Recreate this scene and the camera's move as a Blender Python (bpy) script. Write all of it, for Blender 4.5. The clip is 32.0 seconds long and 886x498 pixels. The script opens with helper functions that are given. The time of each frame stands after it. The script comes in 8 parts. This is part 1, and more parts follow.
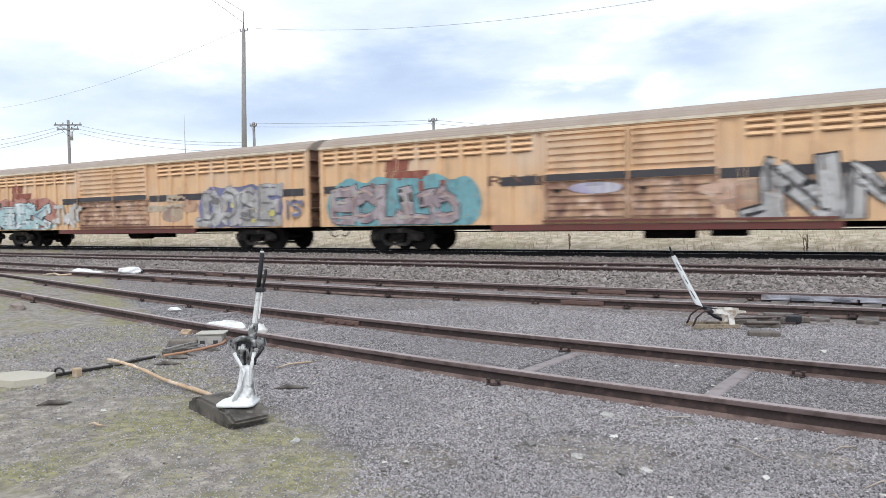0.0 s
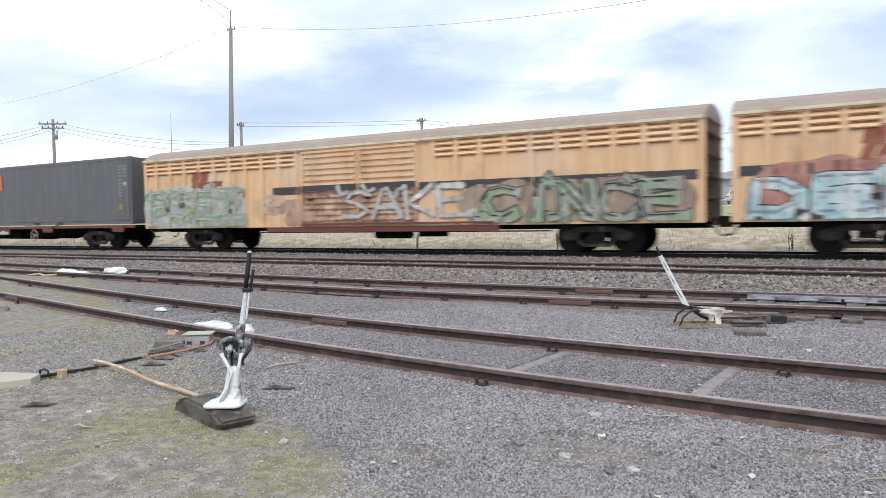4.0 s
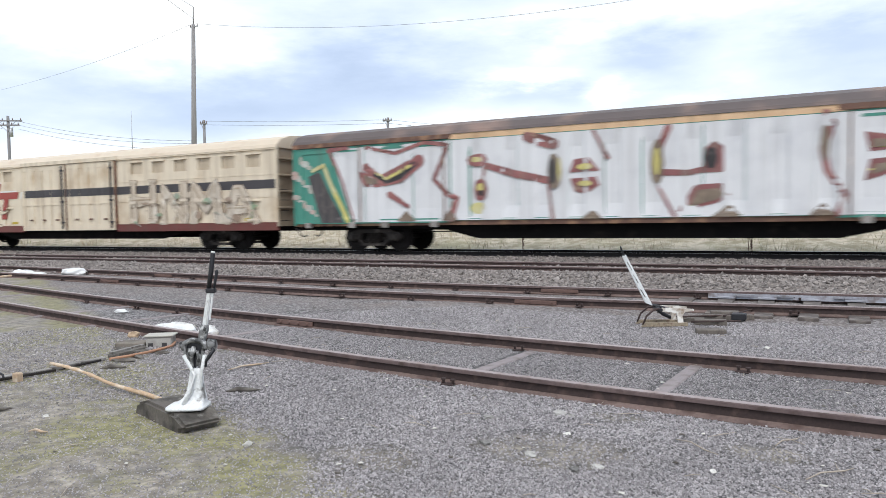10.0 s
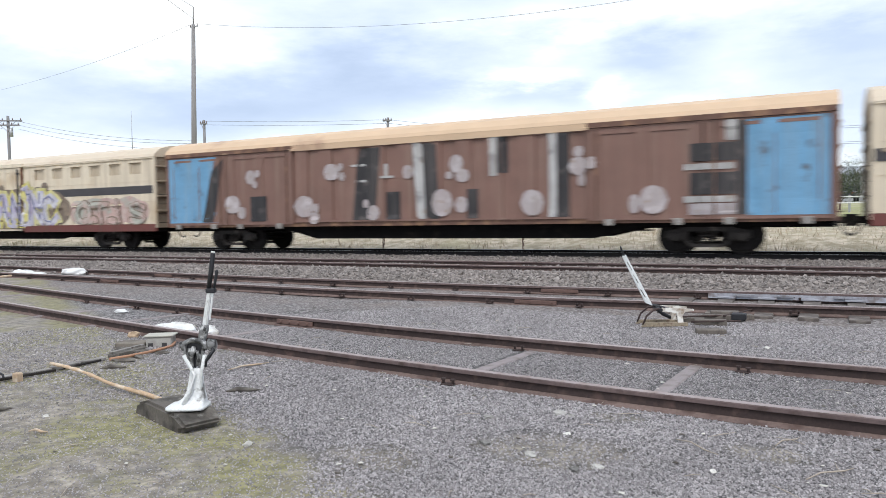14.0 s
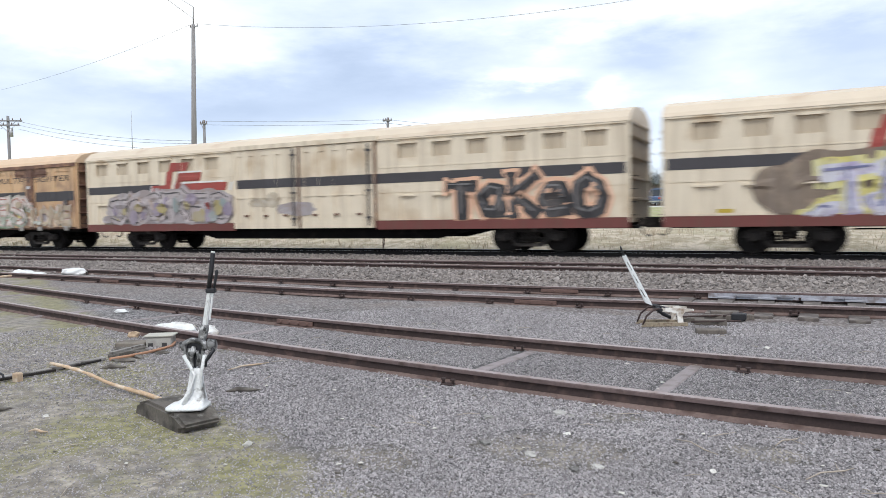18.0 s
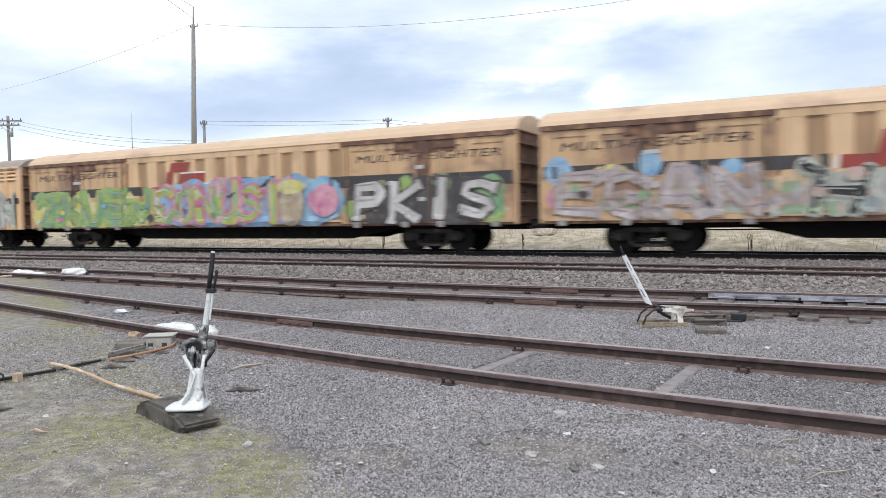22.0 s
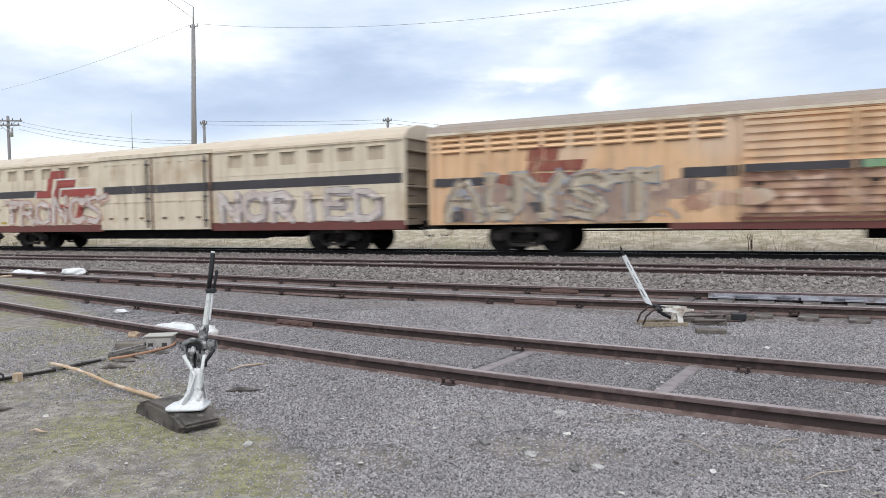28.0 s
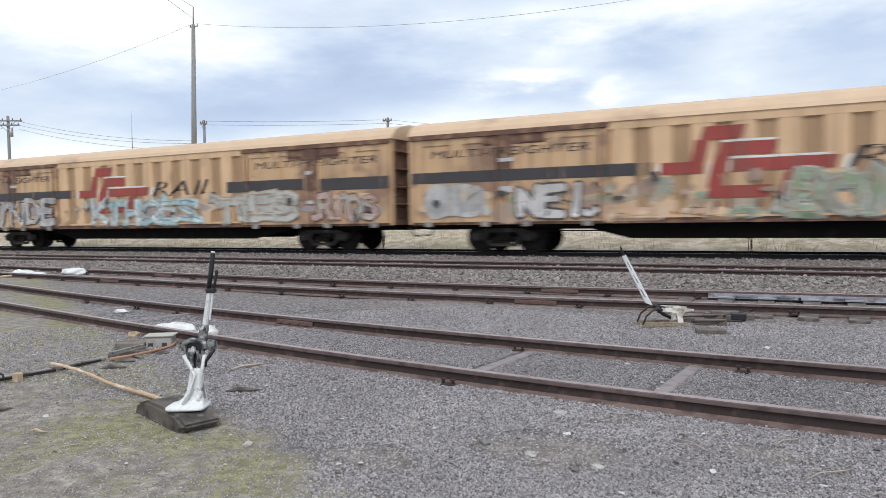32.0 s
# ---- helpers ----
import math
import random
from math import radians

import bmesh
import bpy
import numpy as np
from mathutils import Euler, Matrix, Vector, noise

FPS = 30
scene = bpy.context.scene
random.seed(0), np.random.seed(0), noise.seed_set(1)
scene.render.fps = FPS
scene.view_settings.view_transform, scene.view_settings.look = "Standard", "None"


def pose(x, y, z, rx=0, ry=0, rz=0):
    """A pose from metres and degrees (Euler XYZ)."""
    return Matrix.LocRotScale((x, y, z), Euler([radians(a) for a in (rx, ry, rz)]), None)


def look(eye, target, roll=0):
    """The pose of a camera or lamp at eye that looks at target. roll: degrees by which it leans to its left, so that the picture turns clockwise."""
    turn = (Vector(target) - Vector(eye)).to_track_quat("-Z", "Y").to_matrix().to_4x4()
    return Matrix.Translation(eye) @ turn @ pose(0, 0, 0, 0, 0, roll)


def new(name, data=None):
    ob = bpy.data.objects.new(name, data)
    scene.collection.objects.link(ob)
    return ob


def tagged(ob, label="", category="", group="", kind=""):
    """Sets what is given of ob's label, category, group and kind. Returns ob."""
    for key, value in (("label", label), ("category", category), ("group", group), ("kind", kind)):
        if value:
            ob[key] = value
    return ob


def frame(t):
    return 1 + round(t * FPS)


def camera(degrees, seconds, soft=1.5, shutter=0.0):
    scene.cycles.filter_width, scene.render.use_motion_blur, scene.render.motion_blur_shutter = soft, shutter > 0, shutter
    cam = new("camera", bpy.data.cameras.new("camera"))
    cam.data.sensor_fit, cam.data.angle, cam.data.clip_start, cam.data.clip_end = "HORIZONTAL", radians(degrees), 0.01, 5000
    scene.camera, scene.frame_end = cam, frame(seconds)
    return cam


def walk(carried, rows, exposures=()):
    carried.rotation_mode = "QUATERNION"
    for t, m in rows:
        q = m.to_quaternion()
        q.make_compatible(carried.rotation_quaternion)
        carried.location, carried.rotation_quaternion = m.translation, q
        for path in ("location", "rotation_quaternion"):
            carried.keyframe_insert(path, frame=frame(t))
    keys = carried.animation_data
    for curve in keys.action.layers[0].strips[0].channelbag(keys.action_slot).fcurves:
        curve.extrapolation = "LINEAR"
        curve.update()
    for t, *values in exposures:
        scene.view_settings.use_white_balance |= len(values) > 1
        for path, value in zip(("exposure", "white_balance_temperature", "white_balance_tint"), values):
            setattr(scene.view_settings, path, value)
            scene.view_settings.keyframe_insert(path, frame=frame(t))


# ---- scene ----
EYE = 1.30
cam = camera(63.77, 32.0, soft=0.8, shutter=0.55)
walk(cam, [
    (0.0, pose(0, 0, EYE, 87.564, 0.992, 30.900)),
    (0.6, pose(0, 0, EYE, 87.564, 0.992, 30.900)),
    (0.7, pose(0, 0, EYE, 87.563, 0.990, 30.817)),
    (0.8, pose(0, 0, EYE, 87.559, 0.985, 30.608)),
    (0.9, pose(0, 0, EYE, 87.555, 0.979, 30.357)),
    (1.0, pose(0, 0, EYE, 87.552, 0.975, 30.189)),
    (1.1, pose(0, 0, EYE, 87.549, 0.970, 30.022)),
    (1.2, pose(0, 0, EYE, 87.548, 0.968, 29.939)),
    (1.4, pose(0, 0, EYE, 87.548, 0.968, 29.939)),
    (2.0, pose(0, 0, EYE, 87.548, 0.968, 29.939)),
    (2.5, pose(0, 0, EYE, 87.549, 0.969, 29.980)),
    (3.5, pose(0, 0, EYE, 87.549, 0.969, 29.980)),
    (4.2, pose(0, 0, EYE, 87.547, 0.967, 29.897)),
    (5.0, pose(0, 0, EYE, 87.537, 0.952, 29.312)),
    (5.5, pose(0, 0, EYE, 87.531, 0.942, 28.915)),
    (5.7, pose(0, 0, EYE, 87.525, 0.933, 28.559)),
    (5.9, pose(0, 0, EYE, 87.519, 0.924, 28.183)),
    (6.1, pose(0, 0, EYE, 87.511, 0.911, 27.681)),
    (6.2, pose(0, 0, EYE, 87.505, 0.901, 27.305)),
    (6.3, pose(0, 0, EYE, 87.503, 0.898, 27.180)),
    (6.4, pose(0, 0, EYE, 87.503, 0.898, 27.180)),
    (8.9, pose(0, 0, EYE, 87.503, 0.898, 27.180)),
    (9.1, pose(0, 0, EYE, 87.504, 0.899, 27.243)),
    (32.0, pose(0, 0, EYE, 87.504, 0.899, 27.243)),
], exposures=[(0.0, 0.0), (12.0, 0.0), (18.0, -0.03), (22.0, -0.05), (25.0, -0.08), (27.5, -0.12), (29.0, -0.16), (31.0, -0.19), (32.0, -0.20)])

# ---- light: overcast sky, weak wide sun behind cloud ----
SUN_EL, SUN_AZ = 52.0, 150.0


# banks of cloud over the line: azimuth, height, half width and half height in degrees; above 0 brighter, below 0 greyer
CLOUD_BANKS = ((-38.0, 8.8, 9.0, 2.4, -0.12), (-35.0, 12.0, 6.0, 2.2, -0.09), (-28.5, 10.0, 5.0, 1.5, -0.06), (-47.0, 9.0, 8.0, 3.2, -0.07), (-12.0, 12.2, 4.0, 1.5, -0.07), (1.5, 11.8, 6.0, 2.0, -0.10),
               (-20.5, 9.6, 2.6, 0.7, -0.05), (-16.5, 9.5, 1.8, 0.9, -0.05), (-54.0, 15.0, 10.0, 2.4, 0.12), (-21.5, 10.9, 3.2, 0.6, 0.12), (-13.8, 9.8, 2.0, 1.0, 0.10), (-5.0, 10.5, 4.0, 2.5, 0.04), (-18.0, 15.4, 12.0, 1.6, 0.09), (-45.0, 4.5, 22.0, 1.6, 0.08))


def make_world():
    w = bpy.data.worlds.new("overcast_sky")
    w.use_nodes = True
    scene.world = w
    nt = w.node_tree
    nt.nodes.clear()
    N, L = nt.nodes.new, nt.links.new
    out, bg = N("ShaderNodeOutputWorld"), N("ShaderNodeBackground")
    sky = N("ShaderNodeTexSky")
    sky.sky_type, sky.sun_disc = "NISHITA", False
    sky.sun_elevation, sky.sun_rotation = radians(SUN_EL), radians(SUN_AZ)
    tc, mp = N("ShaderNodeTexCoord"), N("ShaderNodeMapping")
    mp.inputs["Scale"].default_value = (1.0, 1.0, 3.4)
    mp.inputs["Location"].default_value = (0.35, 0.1, 0.42)
    L(tc.outputs["Generated"], mp.inputs["Vector"])
    def noisy(scale, detail, rough):
        n = N("ShaderNodeTexNoise")
        n.inputs["Scale"].default_value, n.inputs["Detail"].default_value, n.inputs["Roughness"].default_value = scale, detail, rough
        L(mp.outputs[0], n.inputs["Vector"])
        return n.outputs[0]

    def op(kind, a, c=0.0, d=0.0):
        x = N("ShaderNodeMath")
        x.operation = kind
        for i, v in enumerate((a, c, d)):
            if isinstance(v, (int, float)):
                x.inputs[i].default_value = v
            else:
                L(v, x.inputs[i])
        return x.outputs[0]
    big, fine, warp = noisy(1.7, 6, 0.52), noisy(6.0, 6, 0.6), noisy(5.0, 5, 0.55)
    cut = N("ShaderNodeSeparateXYZ")
    L(tc.outputs["Generated"], cut.inputs[0])
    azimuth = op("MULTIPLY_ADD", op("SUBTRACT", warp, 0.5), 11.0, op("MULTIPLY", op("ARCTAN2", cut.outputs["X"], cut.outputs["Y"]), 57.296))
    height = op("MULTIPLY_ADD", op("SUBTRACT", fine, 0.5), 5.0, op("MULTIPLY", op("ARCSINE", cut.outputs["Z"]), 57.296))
    cloud = op("ADD", op("MULTIPLY", big, 0.55), op("MULTIPLY", fine, 0.16))
    cloud = op("ADD", cloud, 0.165)
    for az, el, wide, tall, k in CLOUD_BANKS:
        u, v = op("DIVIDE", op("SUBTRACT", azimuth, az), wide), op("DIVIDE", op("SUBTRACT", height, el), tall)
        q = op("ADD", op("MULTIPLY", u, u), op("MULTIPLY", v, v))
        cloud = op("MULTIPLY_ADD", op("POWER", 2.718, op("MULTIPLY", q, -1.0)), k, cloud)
    ramp = N("ShaderNodeValToRGB")
    L(cloud, ramp.inputs[0])
    e = ramp.color_ramp.elements
    e[0].position, e[0].color = 0.34, (0.49, 0.605, 0.82, 1)
    e[1].position, e[1].color = 0.62, (1.22, 1.24, 1.24, 1)
    for p, c in ((0.44, (0.63, 0.75, 0.96, 1)), (0.53, (0.86, 0.96, 1.08, 1))):
        e.new(p).color = c
    blend = N("ShaderNodeMix")
    blend.data_type = "RGBA"
    blend.inputs[0].default_value = 0.93
    scale = N("ShaderNodeVectorMath")
    scale.operation = "SCALE"
    scale.inputs["Scale"].default_value = 0.12
    L(sky.outputs[0], scale.inputs[0])
    L(scale.outputs[0], blend.inputs[6]), L(ramp.outputs[0], blend.inputs[7])
    L(blend.outputs[2], bg.inputs["Color"])
    bg.inputs["Strength"].default_value = 1.10
    L(bg.outputs[0], out.inputs[0])


make_world()
sun = new("sun", bpy.data.lights.new("sun", "SUN"))
sun.data.energy, sun.data.angle, sun.data.color = 1.75, radians(25), (1.0, 0.975, 0.95)
sun.matrix_world = look((0, 0, 30), (-8 * math.sin(radians(SUN_AZ)), -8 * math.cos(radians(SUN_AZ)), 30 - 8 * math.tan(radians(SUN_EL))))

# ---- mesh helpers ----


def part(name, bm, material, parent=None, label="", loc=None):
    """One mesh object from a bmesh, under a thing or a part."""
    me = bpy.data.meshes.new(name)
    bm.to_mesh(me)
    bm.free()
    if material:
        me.materials.append(material)
    ob = new(name, me)
    if parent:
        ob.parent = parent
    if loc is not None:
        ob.location = loc
    if label:
        ob["label"] = label
    return ob


def share(name, me, parent, m):
    """A further piece on a shared mesh."""
    ob = new(name, me)
    ob.parent = parent
    ob.matrix_basis = m
    return ob


def box(bm, x0, x1, y0, y1, z0, z1, bevel=0.0):
    v = [bm.verts.new(p) for p in ((x0, y0, z0), (x1, y0, z0), (x1, y1, z0), (x0, y1, z0), (x0, y0, z1), (x1, y0, z1), (x1, y1, z1), (x0, y1, z1))]
    f = [bm.faces.new([v[i] for i in q]) for q in ((3, 2, 1, 0), (4, 5, 6, 7), (0, 1, 5, 4), (1, 2, 6, 5), (2, 3, 7, 6), (3, 0, 4, 7))]
    if bevel:
        bmesh.ops.bevel(bm, geom=list({e for q in f for e in q.edges}), offset=bevel, segments=1, affect="EDGES")
    return v


def prism(bm, outline, along, a0, a1):
    """Extrude a closed outline of 2D points. along: 'x' (outline in y,z), 'y' (outline in x,z) or 'z' (outline in x,y)."""
    def at(p, a):
        return {"x": (a, p[0], p[1]), "y": (p[0], a, p[1]), "z": (p[0], p[1], a)}[along]
    lo, hi = [bm.verts.new(at(p, a0)) for p in outline], [bm.verts.new(at(p, a1)) for p in outline]
    n = len(outline)
    for i in range(n):
        bm.faces.new((lo[i], lo[(i + 1) % n], hi[(i + 1) % n], hi[i]))
    bm.faces.new(lo[::-1]), bm.faces.new(hi)
    bmesh.ops.recalc_face_normals(bm, faces=bm.faces[:])


def rod(bm, p, q, r0, r1=None, n=8, caps=True):
    p, q = Vector(p), Vector(q)
    r1 = r0 if r1 is None else r1
    turn = (q - p).to_track_quat("Z", "Y").to_matrix()
    rings = []
    for c, r in ((p, r0), (q, r1)):
        rings.append([bm.verts.new(c + turn @ Vector((r * math.cos(2 * math.pi * i / n), r * math.sin(2 * math.pi * i / n), 0))) for i in range(n)])
    for i in range(n):
        bm.faces.new((rings[0][i], rings[0][(i + 1) % n], rings[1][(i + 1) % n], rings[1][i])).smooth = n > 6
    if caps:
        bm.faces.new(rings[0][::-1]), bm.faces.new(rings[1])


def tube(bm, pts, r, n=6):
    """A bent rod or wire through points; r may be a list."""
    pts = [Vector(p) for p in pts]
    rings = []
    for i, p in enumerate(pts):
        d = pts[min(i + 1, len(pts) - 1)] - pts[max(i - 1, 0)]
        turn = d.to_track_quat("Z", "Y").to_matrix()
        rr = r[i] if isinstance(r, (list, tuple)) else r
        rings.append([bm.verts.new(p + turn @ Vector((rr * math.cos(2 * math.pi * k / n), rr * math.sin(2 * math.pi * k / n), 0))) for k in range(n)])
    for a, b in zip(rings, rings[1:]):
        for k in range(n):
            bm.faces.new((a[k], a[(k + 1) % n], b[(k + 1) % n], b[k])).smooth = True
    bm.faces.new(rings[0][::-1]), bm.faces.new(rings[-1])


def lump(bm, c, size, seed, sub=2, rough=0.25, flat=True):
    """An uneven rounded lump; flat: its underside is level."""
    rng = random.Random(seed)
    off = Vector((rng.uniform(0, 50), rng.uniform(0, 50), rng.uniform(0, 50)))
    made = bmesh.ops.create_icosphere(bm, subdivisions=sub, radius=1.0)["verts"]
    for v in made:
        k = 1 + rough * noise.noise(v.co * 1.7 + off) * 2
        p = Vector((v.co.x * size[0], v.co.y * size[1], v.co.z * size[2])) * k
        if flat:
            p.z = max(p.z, -0.35 * size[2])
        v.co = p + Vector(c)
    return made


# ---- materials ----


def surface(name, rgb, rough=0.7, metal=0.0, spots=(), grain=40.0, vary=0.18, bump=0.15, dist=0.01, streak=None, streak_amount=0.5, blot=1.3, shine=0.5, island=False):
    """A worn surface: base colour with two scales of variation, stains (rgb, scale, low, high) and vertical streaks."""
    m = bpy.data.materials.new(name)
    m.use_nodes = True
    nt = m.node_tree
    N, L = nt.nodes.new, nt.links.new
    b = nt.nodes["Principled BSDF"]
    tc, info = N("ShaderNodeTexCoord"), N("ShaderNodeObjectInfo")
    b.inputs["Roughness"].default_value, b.inputs["Metallic"].default_value = rough, metal
    b.inputs["Specular IOR Level"].default_value = shine

    def tex(scale, detail=4, stretch=(1, 1, 1), shift=0.0):
        mp, n = N("ShaderNodeMapping"), N("ShaderNodeTexNoise")
        mp.inputs["Scale"].default_value = stretch
        mp.inputs["Location"].default_value = (shift, shift * 0.7, shift * 1.3)
        L(tc.outputs["Object"], mp.inputs["Vector"]), L(mp.outputs[0], n.inputs["Vector"])
        n.inputs["Scale"].default_value, n.inputs["Detail"].default_value = scale, detail
        return n.outputs[0]

    def ranged(v, a0, a1, b0, b1):
        r = N("ShaderNodeMapRange")
        L(v, r.inputs[0])
        for i, k in enumerate((a0, a1, b0, b1)):
            r.inputs[i + 1].default_value = k
        return r.outputs[0]

    def mix(f, a, c, mode="MIX"):
        x = N("ShaderNodeMix")
        x.data_type, x.blend_type = "RGBA", mode
        if isinstance(f, float):
            x.inputs[0].default_value = f
        else:
            L(f, x.inputs[0])
        for k, s in ((6, a), (7, c)):
            if isinstance(s, tuple):
                x.inputs[k].default_value = (*s, 1)
            else:
                L(s, x.inputs[k])
        return x.outputs[2]

    g, big = tex(grain, 5), tex(blot, 5, shift=3.1)
    dark, light = tuple(c * (1 - vary * 1.5) for c in rgb), tuple(min(1, c * (1 + vary)) for c in rgb)
    col = mix(ranged(big, 0.3, 0.7, 0.0, 1.0), dark, light)
    col = mix(0.5, col, mix(ranged(g, 0.3, 0.7, 0.0, 1.0), dark, light))
    col = mix(ranged(info.outputs["Random"], 0, 1, 0.0, 0.25), col, dark)
    for i, (rgb2, scale, lo, hi) in enumerate(spots):
        col = mix(ranged(tex(scale, 6, shift=7.7 * (i + 1)), lo, hi, 0.0, 1.0), col, rgb2)
    if streak:
        col = mix(ranged(tex(1.0, 5, (5.5, 5.5, 0.35), 1.9), 0.48, 0.75, 0.0, streak_amount), col, streak)
    if island:
        geo = N("ShaderNodeNewGeometry")
        col = mix(ranged(geo.outputs["Random Per Island"], 0, 1, 0.0, 0.88), col, tuple(c * 0.28 for c in rgb))
    L(col, b.inputs["Base Color"])
    L(ranged(g, 0.3, 0.7, max(0.05, rough - 0.12), min(1, rough + 0.12)), b.inputs["Roughness"])
    if bump:
        bp = N("ShaderNodeBump")
        bp.inputs["Strength"].default_value, bp.inputs["Distance"].default_value = bump, dist
        L(g, bp.inputs["Height"]), L(bp.outputs[0], b.inputs["Normal"])
    return m


GRIME, RUST = (0.11, 0.075, 0.05), (0.16, 0.07, 0.04)
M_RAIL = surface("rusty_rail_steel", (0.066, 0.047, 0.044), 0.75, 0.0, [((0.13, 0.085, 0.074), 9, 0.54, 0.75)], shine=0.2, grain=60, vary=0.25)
M_RAILSIDE = surface("mauve_rail_side", (0.155, 0.112, 0.108), 0.7, 0.0, [((0.08, 0.055, 0.05), 8, 0.5, 0.7)], shine=0.25, grain=60, vary=0.2)
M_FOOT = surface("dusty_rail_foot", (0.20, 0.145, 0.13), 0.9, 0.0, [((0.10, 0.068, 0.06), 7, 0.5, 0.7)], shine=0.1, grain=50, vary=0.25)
M_RAILTOP = surface("worn_rail_head", (0.40, 0.33, 0.32), 0.5, 0.3, [((0.24, 0.17, 0.145), 6, 0.5, 0.75)], grain=50)
M_SHINY = surface("polished_rail_head", (0.55, 0.56, 0.58), 0.28, 0.9, grain=80, vary=0.08, bump=0.03)
M_DARKRAIL = surface("oily_rail_steel", (0.016, 0.015, 0.016), 0.7, 0.0, shine=0.15, grain=60, vary=0.3)
M_BLUESTEEL = surface("lavender_grey_switch_steel", (0.36, 0.36, 0.40), 0.5, 0.3, [((0.14, 0.11, 0.10), 7, 0.52, 0.7)], grain=40)
M_CREAM = surface("cream_van_paint", (0.75, 0.65, 0.505), 0.55, streak=(0.26, 0.17, 0.10), streak_amount=0.42, vary=0.08, spots=[((0.50, 0.36, 0.22), 0.9, 0.56, 0.8)], bump=0.05)
M_YELLOW = surface("ochre_van_paint", (0.80, 0.52, 0.30), 0.55, streak=(0.34, 0.20, 0.12), streak_amount=0.38, vary=0.09, spots=[((0.48, 0.29, 0.17), 0.8, 0.58, 0.8), ((0.74, 0.54, 0.38), 0.5, 0.5, 0.7)], bump=0.05)
M_GOLD = surface("golden_van_paint", (0.74, 0.50, 0.30), 0.55, streak=(0.22, 0.13, 0.08), streak_amount=0.4, vary=0.10, spots=[((0.42, 0.27, 0.15), 0.7, 0.56, 0.8)], bump=0.05)
M_GOLDD = surface("rust_blotched_golden_paint", (0.64, 0.42, 0.24), 0.6, streak=(0.18, 0.10, 0.075), streak_amount=0.6, vary=0.12, spots=[((0.20, 0.11, 0.085), 0.55, 0.54, 0.72), ((0.30, 0.19, 0.13), 1.4, 0.55, 0.7)], bump=0.05)
M_GOLDS = surface("shaded_streaked_golden_paint", (0.43, 0.27, 0.15), 0.6, streak=(0.24, 0.14, 0.09), streak_amount=0.65, vary=0.12, bump=0.05)
M_ROOFG = surface("tan_roof_metal", (0.66, 0.47, 0.31), 0.55, vary=0.1, spots=[((0.34, 0.20, 0.14), 0.5, 0.58, 0.75)])
M_ROOFD = surface("dark_brown_roof_metal", (0.11, 0.085, 0.08), 0.6, vary=0.15, spots=[((0.24, 0.16, 0.13), 0.7, 0.52, 0.7)])
M_TEAL = surface("teal_van_paint", (0.07, 0.28, 0.215), 0.5, streak=(0.10, 0.14, 0.11), streak_amount=0.6, vary=0.12, bump=0.05)
M_BROWN = surface("weathered_brown_paint", (0.235, 0.132, 0.105), 0.65, streak=(0.33, 0.25, 0.20), streak_amount=0.35, vary=0.15, bump=0.06)
M_BLUE = surface("pale_blue_door_paint", (0.16, 0.36, 0.56), 0.55, streak=(0.32, 0.36, 0.38), streak_amount=0.5, spots=[((0.10, 0.09, 0.09), 2.2, 0.6, 0.72)], bump=0.05)
M_GREY = surface("grey_container_paint", (0.135, 0.135, 0.145), 0.55, vary=0.08, streak=(0.22, 0.22, 0.23), streak_amount=0.35, bump=0.03)
M_ORANGE = surface("orange_container_paint", (0.62, 0.15, 0.065), 0.5, vary=0.1, bump=0.03)
M_RED = surface("red_emblem_paint", (0.36, 0.065, 0.052), 0.6, vary=0.18, streak=(0.22, 0.09, 0.07), streak_amount=0.7, bump=0.03)
M_MAROON = surface("maroon_sill_paint", (0.17, 0.05, 0.042), 0.6, vary=0.15, streak=GRIME, bump=0.05)
M_BAND = surface("charcoal_band_paint", (0.06, 0.055, 0.06), 0.6, vary=0.2, bump=0.03)
M_WHITEP = surface("white_paint", (0.78, 0.78, 0.76), 0.5, vary=0.08, streak=(0.45, 0.40, 0.36), bump=0.04)
M_ROOF = surface("dusty_roof_metal", (0.37, 0.30, 0.25), 0.6, 0.1, vary=0.12, spots=[((0.34, 0.26, 0.2), 1.2, 0.5, 0.75)])
M_ROOFT = surface("pale_roof_metal", (0.66, 0.55, 0.42), 0.5, vary=0.08, spots=[((0.45, 0.30, 0.2), 0.8, 0.6, 0.8)])
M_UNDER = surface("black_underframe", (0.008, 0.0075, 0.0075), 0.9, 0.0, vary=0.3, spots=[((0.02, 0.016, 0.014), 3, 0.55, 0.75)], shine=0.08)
M_BOGIE = surface("greasy_bogie_steel", (0.034, 0.030, 0.028), 0.75, 0.0, vary=0.3, spots=[((0.15, 0.128, 0.115), 5, 0.55, 0.74)], shine=0.2)
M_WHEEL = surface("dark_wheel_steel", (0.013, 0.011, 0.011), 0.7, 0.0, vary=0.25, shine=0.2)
M_LEVERG = surface("grimy_lever_iron", (0.20, 0.20, 0.20), 0.55, 0.1, [((0.50, 0.50, 0.50), 30, 0.52, 0.62), ((0.04, 0.04, 0.04), 24, 0.48, 0.60)], grain=60, bump=0.3)
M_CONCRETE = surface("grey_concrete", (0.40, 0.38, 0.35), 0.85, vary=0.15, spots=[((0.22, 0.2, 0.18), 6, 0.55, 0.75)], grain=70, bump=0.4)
M_WOOD = surface("weathered_timber", (0.22, 0.19, 0.16), 0.85, vary=0.25, spots=[((0.10, 0.085, 0.07), 5, 0.5, 0.7)], grain=50, bump=0.5)
